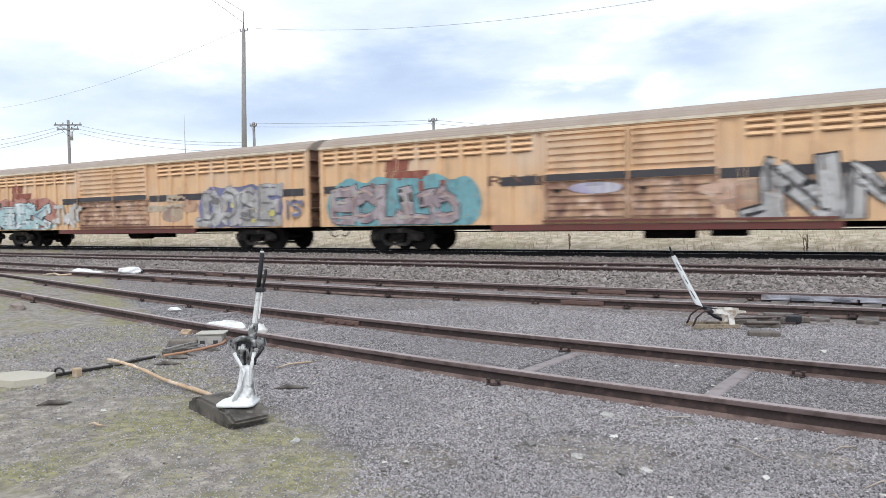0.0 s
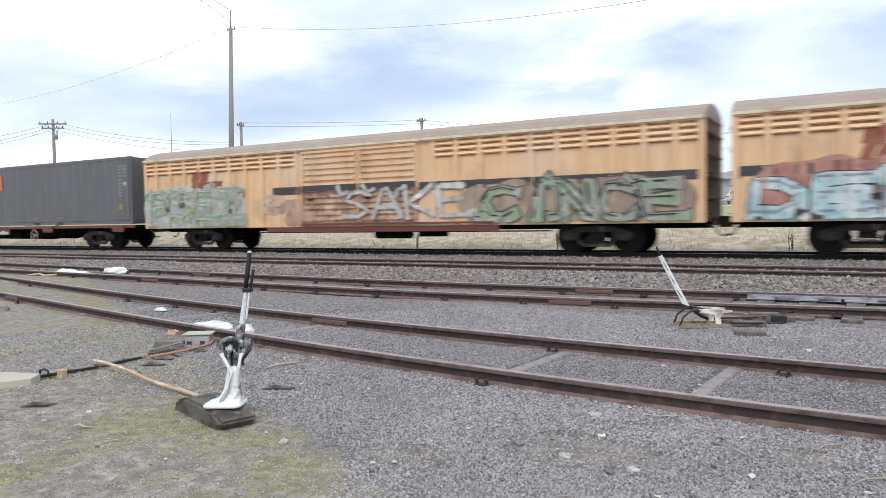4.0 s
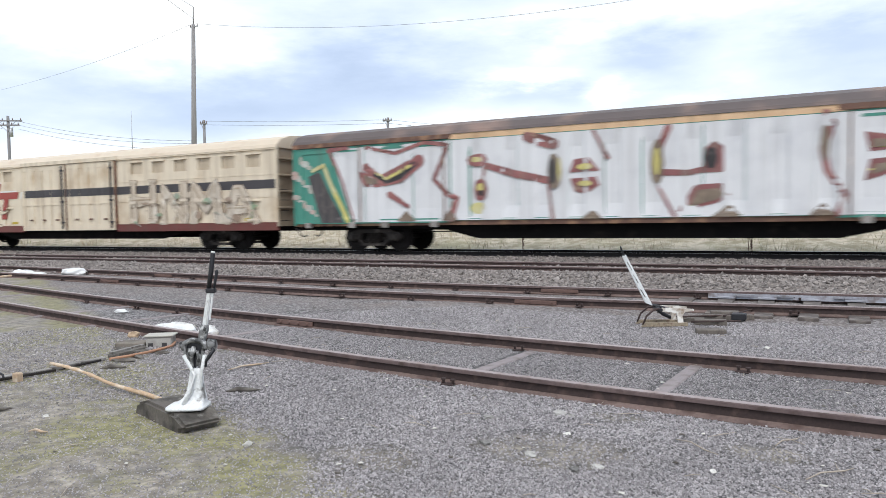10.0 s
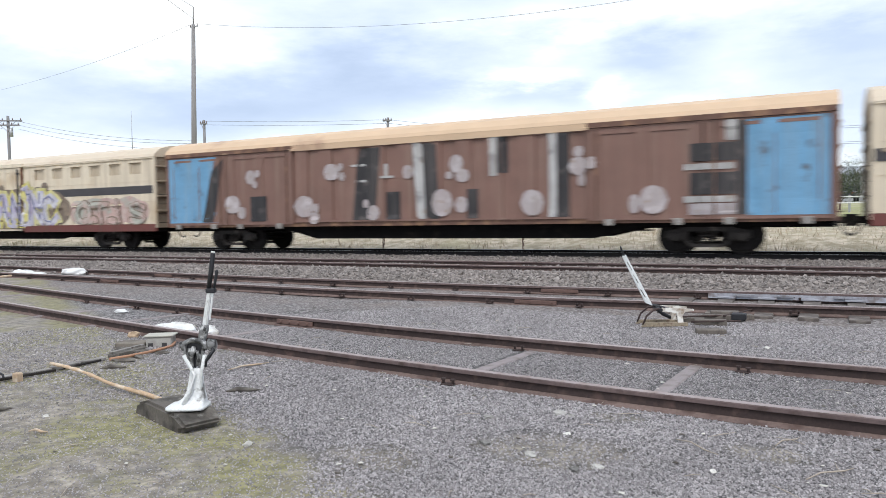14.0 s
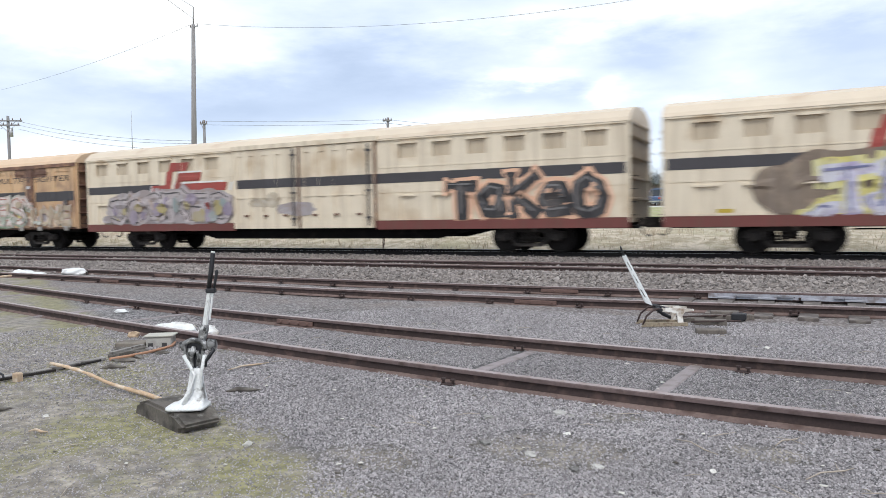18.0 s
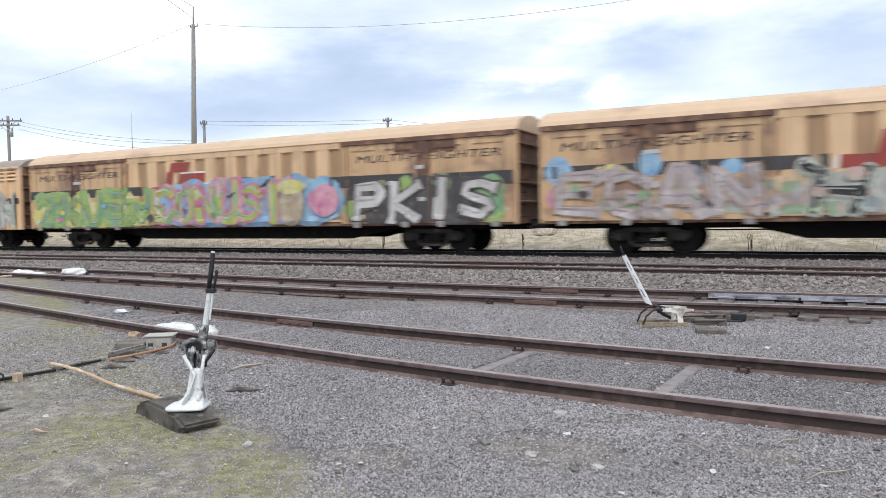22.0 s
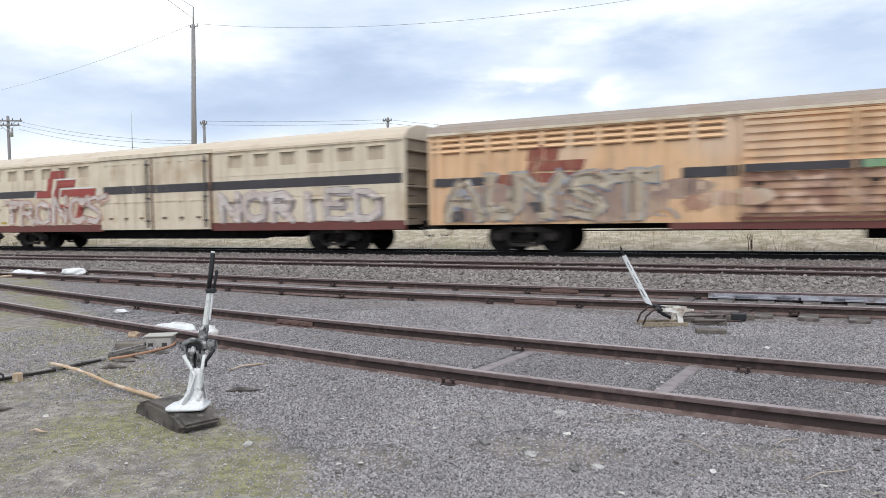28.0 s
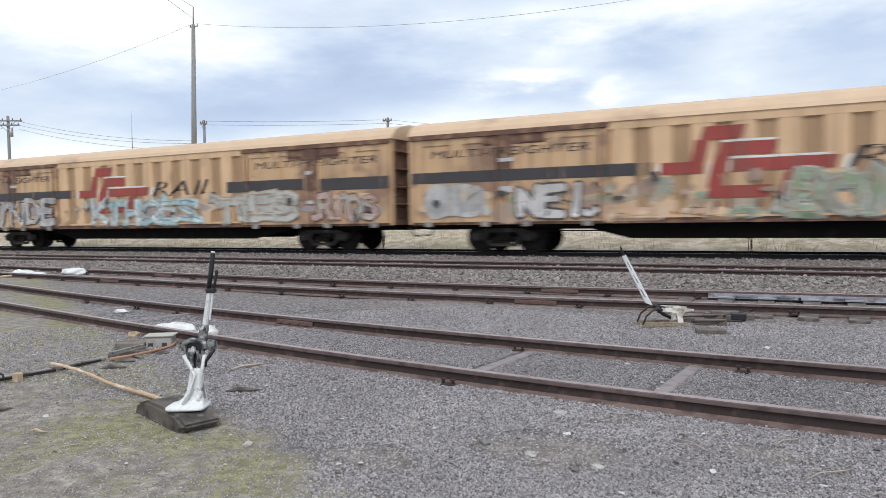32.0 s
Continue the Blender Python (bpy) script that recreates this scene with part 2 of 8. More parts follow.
M_BLOCK = surface("dark_timber_block", (0.16, 0.142, 0.125), 0.9, vary=0.35, spots=[((0.055, 0.05, 0.045), 5, 0.52, 0.68), ((0.22, 0.21, 0.19), 13, 0.58, 0.7)], shine=0.2, grain=45, bump=0.6)
M_CABLE = surface("black_cable", (0.03, 0.03, 0.035), 0.6, vary=0.1)
M_LEVERW = surface("chipped_white_lever_paint", (0.76, 0.77, 0.77), 0.42, 0.0, [((0.22, 0.21, 0.20), 11, 0.58, 0.66), (RUST, 16, 0.66, 0.74)], grain=60, bump=0.2)
M_LEVERC = surface("chipped_cream_iron", (0.56, 0.50, 0.44), 0.6, 0.0, [((0.30, 0.22, 0.16), 14, 0.56, 0.66), ((0.80, 0.77, 0.72), 9, 0.5, 0.6)], grain=60, bump=0.2)
M_BLACKI = surface("black_iron", (0.035, 0.035, 0.04), 0.5, 0.3, vary=0.3, grain=60, bump=0.2)
M_BAG = surface("white_plastic_sack", (0.74, 0.74, 0.73), 0.45, vary=0.10, spots=[((0.42, 0.38, 0.34), 6, 0.56, 0.70)], bump=0.25, grain=25)
M_ROD = surface("dull_grey_rodding", (0.27, 0.25, 0.235), 0.75, vary=0.25, spots=[((0.10, 0.085, 0.075), 7, 0.54, 0.68), ((0.38, 0.36, 0.34), 11, 0.58, 0.7)], grain=50, bump=0.4)
M_STICK = surface("bleached_stick", (0.52, 0.38, 0.26), 0.8, vary=0.25, spots=[((0.62, 0.56, 0.5), 8, 0.5, 0.7)], grain=50, bump=0.4)

# ---- the yard: heights, tracks, ground ----
TRACK_Y = 20.9                      # the train's track, straight along x
RAIL_Z = 0.24                       # its rail head
RIDE = 0.06                         # how far the bodies stand over their drawn height
GAUGE = 1.505                       # between rail centres


def bent(c, x0, x1):
    """A rail's course y(x): a cubic between x0 and x1, straight beyond."""
    def y(x):
        k = min(max(x, x0), x1)
        v = ((c[0] * k + c[1]) * k + c[2]) * k + c[3]
        d = (3 * c[0] * k + 2 * c[1]) * k + c[2]
        return v + d * (x - k)
    return y


near4, far4 = bent((0.00044, 0.01383, -0.0680, 4.7475), -12, 0.4), bent((0.00008, 0.0078, -0.0667, 6.2913), -13, 0.5)
near3, far3 = bent((0.00053, 0.01872, 0.1348, 9.8086), -15, -1.6), bent((0.00027, 0.0123, 0.1011, 11.3139), -17, -1.6)
RAILS = {"four": (near4, far4, 0.12), "three": (near3, far3, 0.16), "two": (lambda x: 15.66, lambda x: 17.12, 0.15), "one": (lambda x: TRACK_Y - GAUGE / 2, lambda x: TRACK_Y + GAUGE / 2, RAIL_Z)}


def ease(a, b, v):
    k = min(max((v - a) / (b - a), 0), 1)
    return k * k * (3 - 2 * k)


def ground_z(x, y):
    """Height of the yard's surface."""
    z = 0.03 * ease(7.5, 9.5, y) + 0.05 * ease(12.2, 13.6, y) - 0.04 * ease(14.4, 15.4, y) + 0.065 * ease(17.8, 19.4, y)
    z += -0.06 * ease(22.3, 23.2, y) + 0.55 * ease(23.0, 27.0, y) + 0.35 * ease(27, 34, y) + 1.25 * ease(34, 74, y)
    z += 0.03 * noise.noise(Vector((x * 0.35, y * 0.35, 0.3))) * (1 - ease(19, 20, y) * 0.8)
    d = math.hypot(x + 2, y - 3)
    if d < 16:
        z += 0.009 * noise.noise(Vector((x * 2.3, y * 2.3, 1.7)))
    if 3.5 < y < 9.0:
        # gravel is banked up to the feet of the near track's rails
        k = 1 - ease(0.12, 0.5, min(abs(y - near4(x)), abs(y - far4(x))))
        z += k * (-0.001 + 0.012 * noise.noise(Vector((x * 1.1, y, 4))) - z)
    return z


def spaced(lo, hi, fine, dense_lo, dense_hi, grow):
    v, s = [], fine
    x = dense_lo
    while x < dense_hi:
        v.append(x)
        x += fine
    while x < hi:
        v.append(x)
        s *= grow
        x += s
    v.append(hi)
    s, x, low = fine, dense_lo, []
    while x > lo:
        s *= grow
        x -= s
        low.append(max(x, lo))
    return low[::-1] + v


PATCHES = ((-1.30, 3.70, 0.6), (-1.1, 4.5, 0.3), (-2.1, 3.2, 0.4), (-0.2, 4.1, 0.3))


def ground_material():
    m = bpy.data.materials.new("yard_gravel_and_moss")
    m.use_nodes = True
    nt = m.node_tree
    N, L = nt.nodes.new, nt.links.new
    b = nt.nodes["Principled BSDF"]
    geo = N("ShaderNodeNewGeometry")
    sep = N("ShaderNodeSeparateXYZ")
    L(geo.outputs["Position"], sep.inputs[0])

    def nz(scale, detail=5, rough=0.55):
        n = N("ShaderNodeTexNoise")
        n.inputs["Scale"].default_value, n.inputs["Detail"].default_value, n.inputs["Roughness"].default_value = scale, detail, rough
        L(geo.outputs["Position"], n.inputs["Vector"])
        return n.outputs[0]

    def op(kind, a, c, d=0.0):
        x = N("ShaderNodeMath")
        x.operation = kind
        for i, s in enumerate((a, c, d)):
            if isinstance(s, (int, float)):
                x.inputs[i].default_value = s
            else:
                L(s, x.inputs[i])
        return x.outputs[0]

    def rng(v, a0, a1, b0=0.0, b1=1.0):
        r = N("ShaderNodeMapRange")
        r.interpolation_type = "SMOOTHSTEP"
        L(v, r.inputs[0])
        for i, k in enumerate((a0, a1, b0, b1)):
            r.inputs[i + 1].default_value = k
        return r.outputs[0]

    def mix(f, a, c):
        x = N("ShaderNodeMix")
        x.data_type = "RGBA"
        if isinstance(f, float):
            x.inputs[0].default_value = f
        else:
            L(f, x.inputs[0])
        for k, s in ((6, a), (7, c)):
            if isinstance(s, tuple):
                x.inputs[k].default_value = (*s, 1)
            else:
                L(s, x.inputs[k])
        return x.outputs[2]

    def cells(scale):
        v = N("ShaderNodeTexVoronoi")
        v.inputs["Scale"].default_value = scale
        L(geo.outputs["Position"], v.inputs["Vector"])
        return v
    stones, coarse = cells(34), cells(19)
    bw = N("ShaderNodeRGBToBW")
    L(stones.outputs["Color"], bw.inputs[0])
    bw2 = N("ShaderNodeRGBToBW")
    L(coarse.outputs["Color"], bw2.inputs[0])
    gravel = mix(rng(bw.outputs[0], 0.2, 0.8), (0.07, 0.064, 0.064), (0.36, 0.335, 0.335))
    # shade in the gaps between stones goes into the colour
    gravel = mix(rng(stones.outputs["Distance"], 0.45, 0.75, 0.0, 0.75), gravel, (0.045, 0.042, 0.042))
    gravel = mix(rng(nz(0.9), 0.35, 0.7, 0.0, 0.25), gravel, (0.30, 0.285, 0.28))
    # shade between the loose chippings near the eye is painted into the bed
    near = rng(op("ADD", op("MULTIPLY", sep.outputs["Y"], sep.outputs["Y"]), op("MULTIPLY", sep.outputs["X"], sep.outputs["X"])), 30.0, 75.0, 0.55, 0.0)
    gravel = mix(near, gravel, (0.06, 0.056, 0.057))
    ballast = mix(rng(bw2.outputs[0], 0.2, 0.8), (0.09, 0.08, 0.073), (0.39, 0.35, 0.32))
    # the gaps of the ballast get painted shade too
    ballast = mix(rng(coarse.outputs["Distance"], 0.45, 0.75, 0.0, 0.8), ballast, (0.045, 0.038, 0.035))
    y, x = sep.outputs["Y"], sep.outputs["X"]
    wob = op("MULTIPLY", op("SUBTRACT", nz(0.6), 0.5), 2.2)
    yw, xw = op("ADD", y, wob), op("ADD", x, wob)
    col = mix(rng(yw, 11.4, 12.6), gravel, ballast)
    # brown track dust round the middle tracks
    col = mix(op("MULTIPLY", rng(yw, 7.6, 9.4), rng(nz(2.2), 0.3, 0.75, 0.15, 0.6)), col, (0.24, 0.19, 0.165))
    # bare earth and moss at the yard's edge
    earth = mix(rng(nz(9, 7), 0.35, 0.68), (0.18, 0.155, 0.125), (0.41, 0.365, 0.305))
    earth = mix(rng(bw.outputs[0], 0.25, 0.75, 0.0, 0.5), earth, (0.18, 0.16, 0.13))
    moss = mix(rng(nz(13, 6), 0.35, 0.7), (0.15, 0.142, 0.058), (0.32, 0.295, 0.13))
    # the edge of the gravel runs slantwise past the lever; beyond it moss creeps through the stones
    edge = op("ADD", op("SUBTRACT", op("ADD", y, op("MULTIPLY", x, 0.55)), 1.70), op("MULTIPLY", wob, 0.35))
    bare = rng(edge, 0.15, -0.25)
    creep = op("MULTIPLY", rng(xw, -4.0, -5.4), rng(op("ADD", y, op("MULTIPLY", x, 0.16)), 4.9, 4.4))
    half = op("MULTIPLY", creep, 0.36)
    bare = op("MAXIMUM", bare, half)
    # stones lie thicker again between the pole and the rail
    bare = op("MULTIPLY", bare, rng(op("ADD", y, op("MULTIPLY", wob, 0.3)), 3.1, 3.8, 1.0, 0.8))
    col = mix(op("MULTIPLY", bare, rng(nz(4.0, 6), 0.25, 0.55, 0.45, 1.0)), col, earth)
    rim = op("MULTIPLY", rng(edge, -1.1, -0.35), rng(edge, 0.25, -0.1))
    green = op("MULTIPLY", bare, rng(op("MULTIPLY_ADD", rim, 0.06, nz(1.1, 6, 0.68)), 0.46, 0.60, 0.0, 0.80))
    col = mix(green, col, moss)
    # trodden patches of bare brown dust in the gravel
    for px, py, pr in PATCHES:
        dx, dy = op("SUBTRACT", x, px), op("SUBTRACT", y, py)
        d = op("ADD", op("SQRT", op("ADD", op("MULTIPLY", dx, dx), op("MULTIPLY", op("MULTIPLY", dy, dy), 2.2)), 0.0), op("MULTIPLY", wob, 0.35))
        col = mix(op("MULTIPLY", rng(d, pr, pr * 0.35), rng(nz(7, 6), 0.3, 0.6, 0.3, 0.95)), col, earth)
    # dry grass bank behind the train
    straw = mix(rng(nz(2.0, 8, 0.7), 0.38, 0.64), (0.32, 0.275, 0.19), (0.61, 0.53, 0.425))
    straw = mix(rng(nz(0.35), 0.5, 0.65, 0.0, 0.5), straw, (0.40, 0.365, 0.23))
    col = mix(rng(yw, 22.6, 23.6), col, straw)
    col = mix(op("MULTIPLY", rng(yw, 30, 38), rng(nz(0.5, 6), 0.35, 0.6, 0.35, 0.9)), col, (0.33, 0.34, 0.15))
    col = mix(rng(y, 60, 66), col, (0.20, 0.19, 0.15))
    L(col, b.inputs["Base Color"])
    b.inputs["Roughness"].default_value = 0.92
    bp = N("ShaderNodeBump")
    bp.inputs["Strength"].default_value, bp.inputs["Distance"].default_value = 1.0, 0.016
    h = op("SUBTRACT", 1.0, stones.outputs["Distance"])
    h = op("ADD", h, op("MULTIPLY", nz(60, 3), 0.5))
    flat = op("SUBTRACT", 1.0, op("MULTIPLY", bare, 0.8))
    L(op("MULTIPLY", h, flat), bp.inputs["Height"]), L(bp.outputs[0], b.inputs["Normal"])
    return m


def build_ground():
    xs = spaced(-3000, 3000, 0.14, -17, 4, 1.13)
    ys = spaced(-600, 3500, 0.11, 0.8, 12, 1.07)
    nx = len(xs)
    verts = [(x, y, ground_z(x, y)) for y in ys for x in xs]
    faces = [(j * nx + i, j * nx + i + 1, (j + 1) * nx + i + 1, (j + 1) * nx + i) for j in range(len(ys) - 1) for i in range(nx - 1)]
    me = bpy.data.meshes.new("ground")
    me.from_pydata(verts, [], faces)
    me.polygons.foreach_set("use_smooth", [True] * len(faces))
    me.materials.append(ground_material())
    return tagged(new("ground", me), "grey gravel rail yard with mossy earth and dry grass", "ground", kind="structure")


build_ground()

RAIL_PROFILE = ((-0.065, -0.13), (0.065, -0.13), (0.065, -0.118), (0.012, -0.098), (0.010, -0.042), (0.033, -0.034), (0.033, -0.010), (0.028, -0.004), (-0.028, -0.004), (-0.033, -0.010), (-0.033, -0.034), (-0.010, -0.042), (-0.012, -0.098), (-0.065, -0.118))


def rail_steps(x0, x1):
    v, x = [x0], x0
    while x < x1:
        x += 0.5 if -24 < x < 5 else 8.0
        v.append(min(x, x1))
    return v


def build_rail(parent, course, top, material, head, x0=-420, x1=160):
    bm, hd = bmesh.new(), bmesh.new()
    rings, tops = [], []
    for x in rail_steps(x0, x1):
        y, d = course(x), course(x + 0.1) - course(x - 0.1)
        t = Vector((0.2, d, 0)).normalized()
        s = Vector((-t.y, t.x, 0))
        c = Vector((x, y, top))
        rings.append([bm.verts.new(c + s * a + Vector((0, 0, b))) for a, b in RAIL_PROFILE])
        tops.append([hd.verts.new(c + s * a + Vector((0, 0, b))) for a, b in ((-0.030, -0.0035), (-0.020, 0.0), (0.020, 0.0), (0.030, -0.0035))])
    n = len(RAIL_PROFILE)
    for a, b in zip(rings, rings[1:]):
        for i in range(n):
            bm.faces.new((a[i], b[i], b[(i + 1) % n], a[(i + 1) % n]))
    for a, b in zip(tops, tops[1:]):
        for i in range(3):
            hd.faces.new((a[i], a[i + 1], b[i + 1], b[i]))
    r = part("rail", bm, material, parent)
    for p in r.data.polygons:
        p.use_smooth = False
        # the web's darker colour holds the shade under the head; the foot is dusty
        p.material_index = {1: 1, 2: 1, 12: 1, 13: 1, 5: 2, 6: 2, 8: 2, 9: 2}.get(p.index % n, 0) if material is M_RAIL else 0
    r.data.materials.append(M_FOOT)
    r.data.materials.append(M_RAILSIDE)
    part("rail_head", hd, head, r)
    return r


def build_track(which, label, material, head):
    t = tagged(new("railway_track"), label, "railway track", group="parallel tracks of the yard", kind="structure")
    a, b, top = RAILS[which]
    for course in (a, b):
        build_rail(t, course, top, material, head)
    return t


TRACKS = {
    "four": build_track("four", "rusty siding track sunk in grey gravel", M_RAIL, M_RAILTOP),
    "three": build_track("three", "rusty siding track with a switch blade", M_RAIL, M_RAILTOP),
    "two": build_track("two", "rusty track on coarse brown ballast", M_RAIL, M_RAILTOP),
    "one": build_track("one", "main track with dark rails and polished heads", M_DARKRAIL, M_SHINY),
}

# ---- the train ----
SPEED, GAIN = 9.063, 0.0419        # metres per second at the start, and half its growth


def travelled(t):
    return SPEED * t + GAIN * t * t


WHEEL_R = 0.46
SIDE = 1.34                         # from the middle of a van to the plane of its side panels
GROUP = "wagons of the freight train"
LET = {}


def glyph(ch, strokes):
    LET[ch] = [[tuple(float(v) for v in p.split(",")) for p in s.split()] for s in strokes.split("/")]


# strokes of hand-painted capitals in a unit box
for _row in """A 0,0 .4,1 .6,1 1,0/.2,.36 .8,.36
B .1,0 .1,1 .7,1 .9,.76 .7,.53 .1,.53/.7,.53 1,.28 .75,0 .1,0
C .95,.82 .6,1 .2,.9 .05,.5 .2,.1 .6,0 .95,.18
D .1,0 .1,1 .6,1 .95,.7 .95,.3 .6,0 .1,0
E .95,1 .1,1 .1,0 .95,0/.1,.52 .75,.52
F .95,1 .1,1 .1,0/.1,.5 .7,.5
G .95,.8 .6,1 .2,.9 .05,.5 .2,.1 .6,0 .95,.15 .95,.45 .6,.45
H .1,0 .1,1/.9,0 .9,1/.1,.5 .9,.5
I .5,0 .5,1
K .1,0 .1,1/.95,1 .15,.5 .95,0
L .1,1 .1,0 .95,0
M .05,0 .1,1 .5,.35 .9,1 .95,0
N .1,0 .1,1 .9,0 .9,1
O .5,1 .15,.85 .05,.5 .15,.15 .5,0 .85,.15 .95,.5 .85,.85 .5,1
P .1,0 .1,1 .7,1 .95,.75 .7,.48 .1,.48
R .1,0 .1,1 .7,1 .92,.76 .7,.52 .1,.52/.45,.52 .95,0
S .92,.85 .6,1 .2,.92 .12,.68 .45,.53 .8,.4 .9,.2 .6,0 .1,.1
T .05,1 .95,1/.5,1 .5,0
U .1,1 .1,.25 .35,0 .65,0 .9,.25 .9,1
W .02,1 .25,0 .5,.6 .75,0 .98,1
Y .05,1 .5,.5 .95,1/.5,.5 .5,0
Z .1,1 .9,1 .1,0 .95,0
a .9,.72 .5,.8 .12,.5 .3,.05 .65,.05 .88,.35 .92,.75 .95,0
e .1,.42 .9,.45 .75,.8 .35,.82 .08,.45 .3,.04 .9,.1""".split("\n"):
    glyph(_row[0], _row[2:])


class Side:
    """Relief of a van's side: rectangles (x0, x1, z0, z1, proud), later ones on top."""

    def __init__(self, rects):
        self.rects = rects

    def depth(self, x, z):
        d = None
        for x0, x1, z0, z1, k in self.rects:
            if x0 <= x <= x1 and z0 <= z <= z1:
                d = k
        return d

    def outer(self, x, z, r=0.05):
        """The proudest surface near a point, from a table of the relief."""
        if not hasattr(self, "table"):
            t = np.zeros((500, 90))
            for x0, x1, z0, z1, k in self.rects:
                a, b, c, e = (int(round(v / 0.05)) for v in (x0 + 12.5, x1 + 12.5, z0, z1))
                t[max(a, 0):max(b, a + 1), c:max(e, c + 1)] = k
            p = np.pad(t, 1, mode="edge")
            self.table = np.maximum.reduce([p[i:i + 500, j:j + 90] for i in range(3) for j in range(3)])
        i, j = int((x + 12.5) / 0.05), int(z / 0.05)
        return max(0.0, float(self.table[min(max(i, 0), 499), min(max(j, 0), 89)]))

    def mesh(self, bm, sign, keep=None):
        """Front faces and steps of the relief. sign -1: the side towards -y."""
        q = [r for r in self.rects if keep is None or (r[0] >= keep[0] - 1e-6 and r[1] <= keep[1] + 1e-6)]
        xs = sorted({round(v, 4) for r in q for v in r[:2]})
        zs = sorted({round(v, 4) for r in q for v in r[2:4]})
        cell = {}
        for i in range(len(xs) - 1):
            cx = (xs[i] + xs[i + 1]) / 2
            for j in range(len(zs) - 1):
                cz = (zs[j] + zs[j + 1]) / 2
                d = None
                for x0, x1, z0, z1, k in q:
                    if x0 <= cx <= x1 and z0 <= cz <= z1:
                        d = k
                if d is not None:
                    cell[i, j] = d

        def quad(*p):
            v = [bm.verts.new((a, sign * (SIDE + d), c)) for a, d, c in p]
            bm.faces.new(v if sign < 0 else v[::-1])
        for (i, j), d in cell.items():
            a, b, c, e = xs[i], xs[i + 1], zs[j], zs[j + 1]
            quad((a, d, c), (b, d, c), (b, d, e), (a, d, e))
            for di, dj in ((1, 0), (0, 1), (-1, 0), (0, -1)):
                o = cell.get((i + di, j + dj))
                if o is None:
                    o = -0.06
                if o < d - 1e-6:
                    p, r = {(1, 0): ((b, c), (b, e)), (-1, 0): ((a, e), (a, c)), (0, 1): ((b, e), (a, e)), (0, -1): ((a, c), (b, c))}[di, dj]
                    quad((p[0], d, p[1]), (p[0], o, p[1]), (r[0], o, r[1]), (r[0], d, r[1]))


# ---- painted things on a side ----


def patch(bm, side, pts, lift):
    """A flat painted shape (convex outline in x, z), cut in strips so that it follows the relief."""
    x0, x1 = min(p[0] for p in pts), max(p[0] for p in pts)
    n = max(2, int((x1 - x0) / 0.10))
    cols = []
    for i in range(n + 1):
        x = x0 + (x1 - x0) * i / n
        zz = []
        for (ax, az), (bx, bz) in zip(pts, pts[1:] + pts[:1]):
            if (ax - x) * (bx - x) <= 0 and abs(ax - bx) > 1e-9:
                zz.append(az + (bz - az) * (x - ax) / (bx - ax))
            elif abs(ax - bx) <= 1e-9 and abs(ax - x) < 1e-6:
                zz += [az, bz]
        lo, hi = min(zz), max(zz)
        cols.append([bm.verts.new((x, -(SIDE + side.outer(x, lo + (hi - lo) * k / 6) + lift), lo + (hi - lo) * k / 6)) for k in range(7)])
    for a, b in zip(cols, cols[1:]):
        for k in range(6):
            bm.faces.new((a[k], b[k], b[k + 1], a[k + 1]))


def brush(bm, side, pts, width, lift, blunt=False):
    """One painted stroke with round or blunt ends."""
    pts = [Vector((p[0], p[1])) for p in pts]
    run = [pts[0]]
    for a, b in zip(pts, pts[1:]):
        k = max(1, int((b - a).length / 0.14))
        run += [a + (b - a) * i / k for i in range(1, k + 1)]
    h, L = width / 2, []
    d0, d1 = (run[1] - run[0]).normalized(), (run[-1] - run[-2]).normalized()
    stations = [(run[0] - d0 * h * c, h * s) for c, s in (((0.85, 0.92), (0.5, 0.98)) if blunt else ((0.95, 0.25), (0.6, 0.78)))]
    stations += [(p, h * (0.86 + 0.24 * math.sin(1.3 + 2.6 * i / len(run) + pts[0].x * 5))) for i, p in enumerate(run)] + [(run[-1] + d1 * h * c, h * s) for c, s in (((0.5, 0.98), (0.85, 0.92)) if blunt else ((0.6, 0.78), (0.95, 0.25)))]
    for i, (p, w) in enumerate(stations):
        q = stations[min(i + 1, len(stations) - 1)][0] - stations[max(i - 1, 0)][0]
        nrm = Vector((-q.y, q.x)).normalized()
        edge = [Vector((min(max(v.x, -11.0), 11.0), max(v.y, 0.84))) for v in (p - nrm * w, p, p + nrm * w)]
        L.append([bm.verts.new((v.x, -(SIDE + side.outer(v.x, v.y) + lift), v.y)) for v in edge])
    for a, b in zip(L, L[1:]):
        for k in range(2):
            bm.faces.new((a[k], b[k], b[k + 1], a[k + 1]))


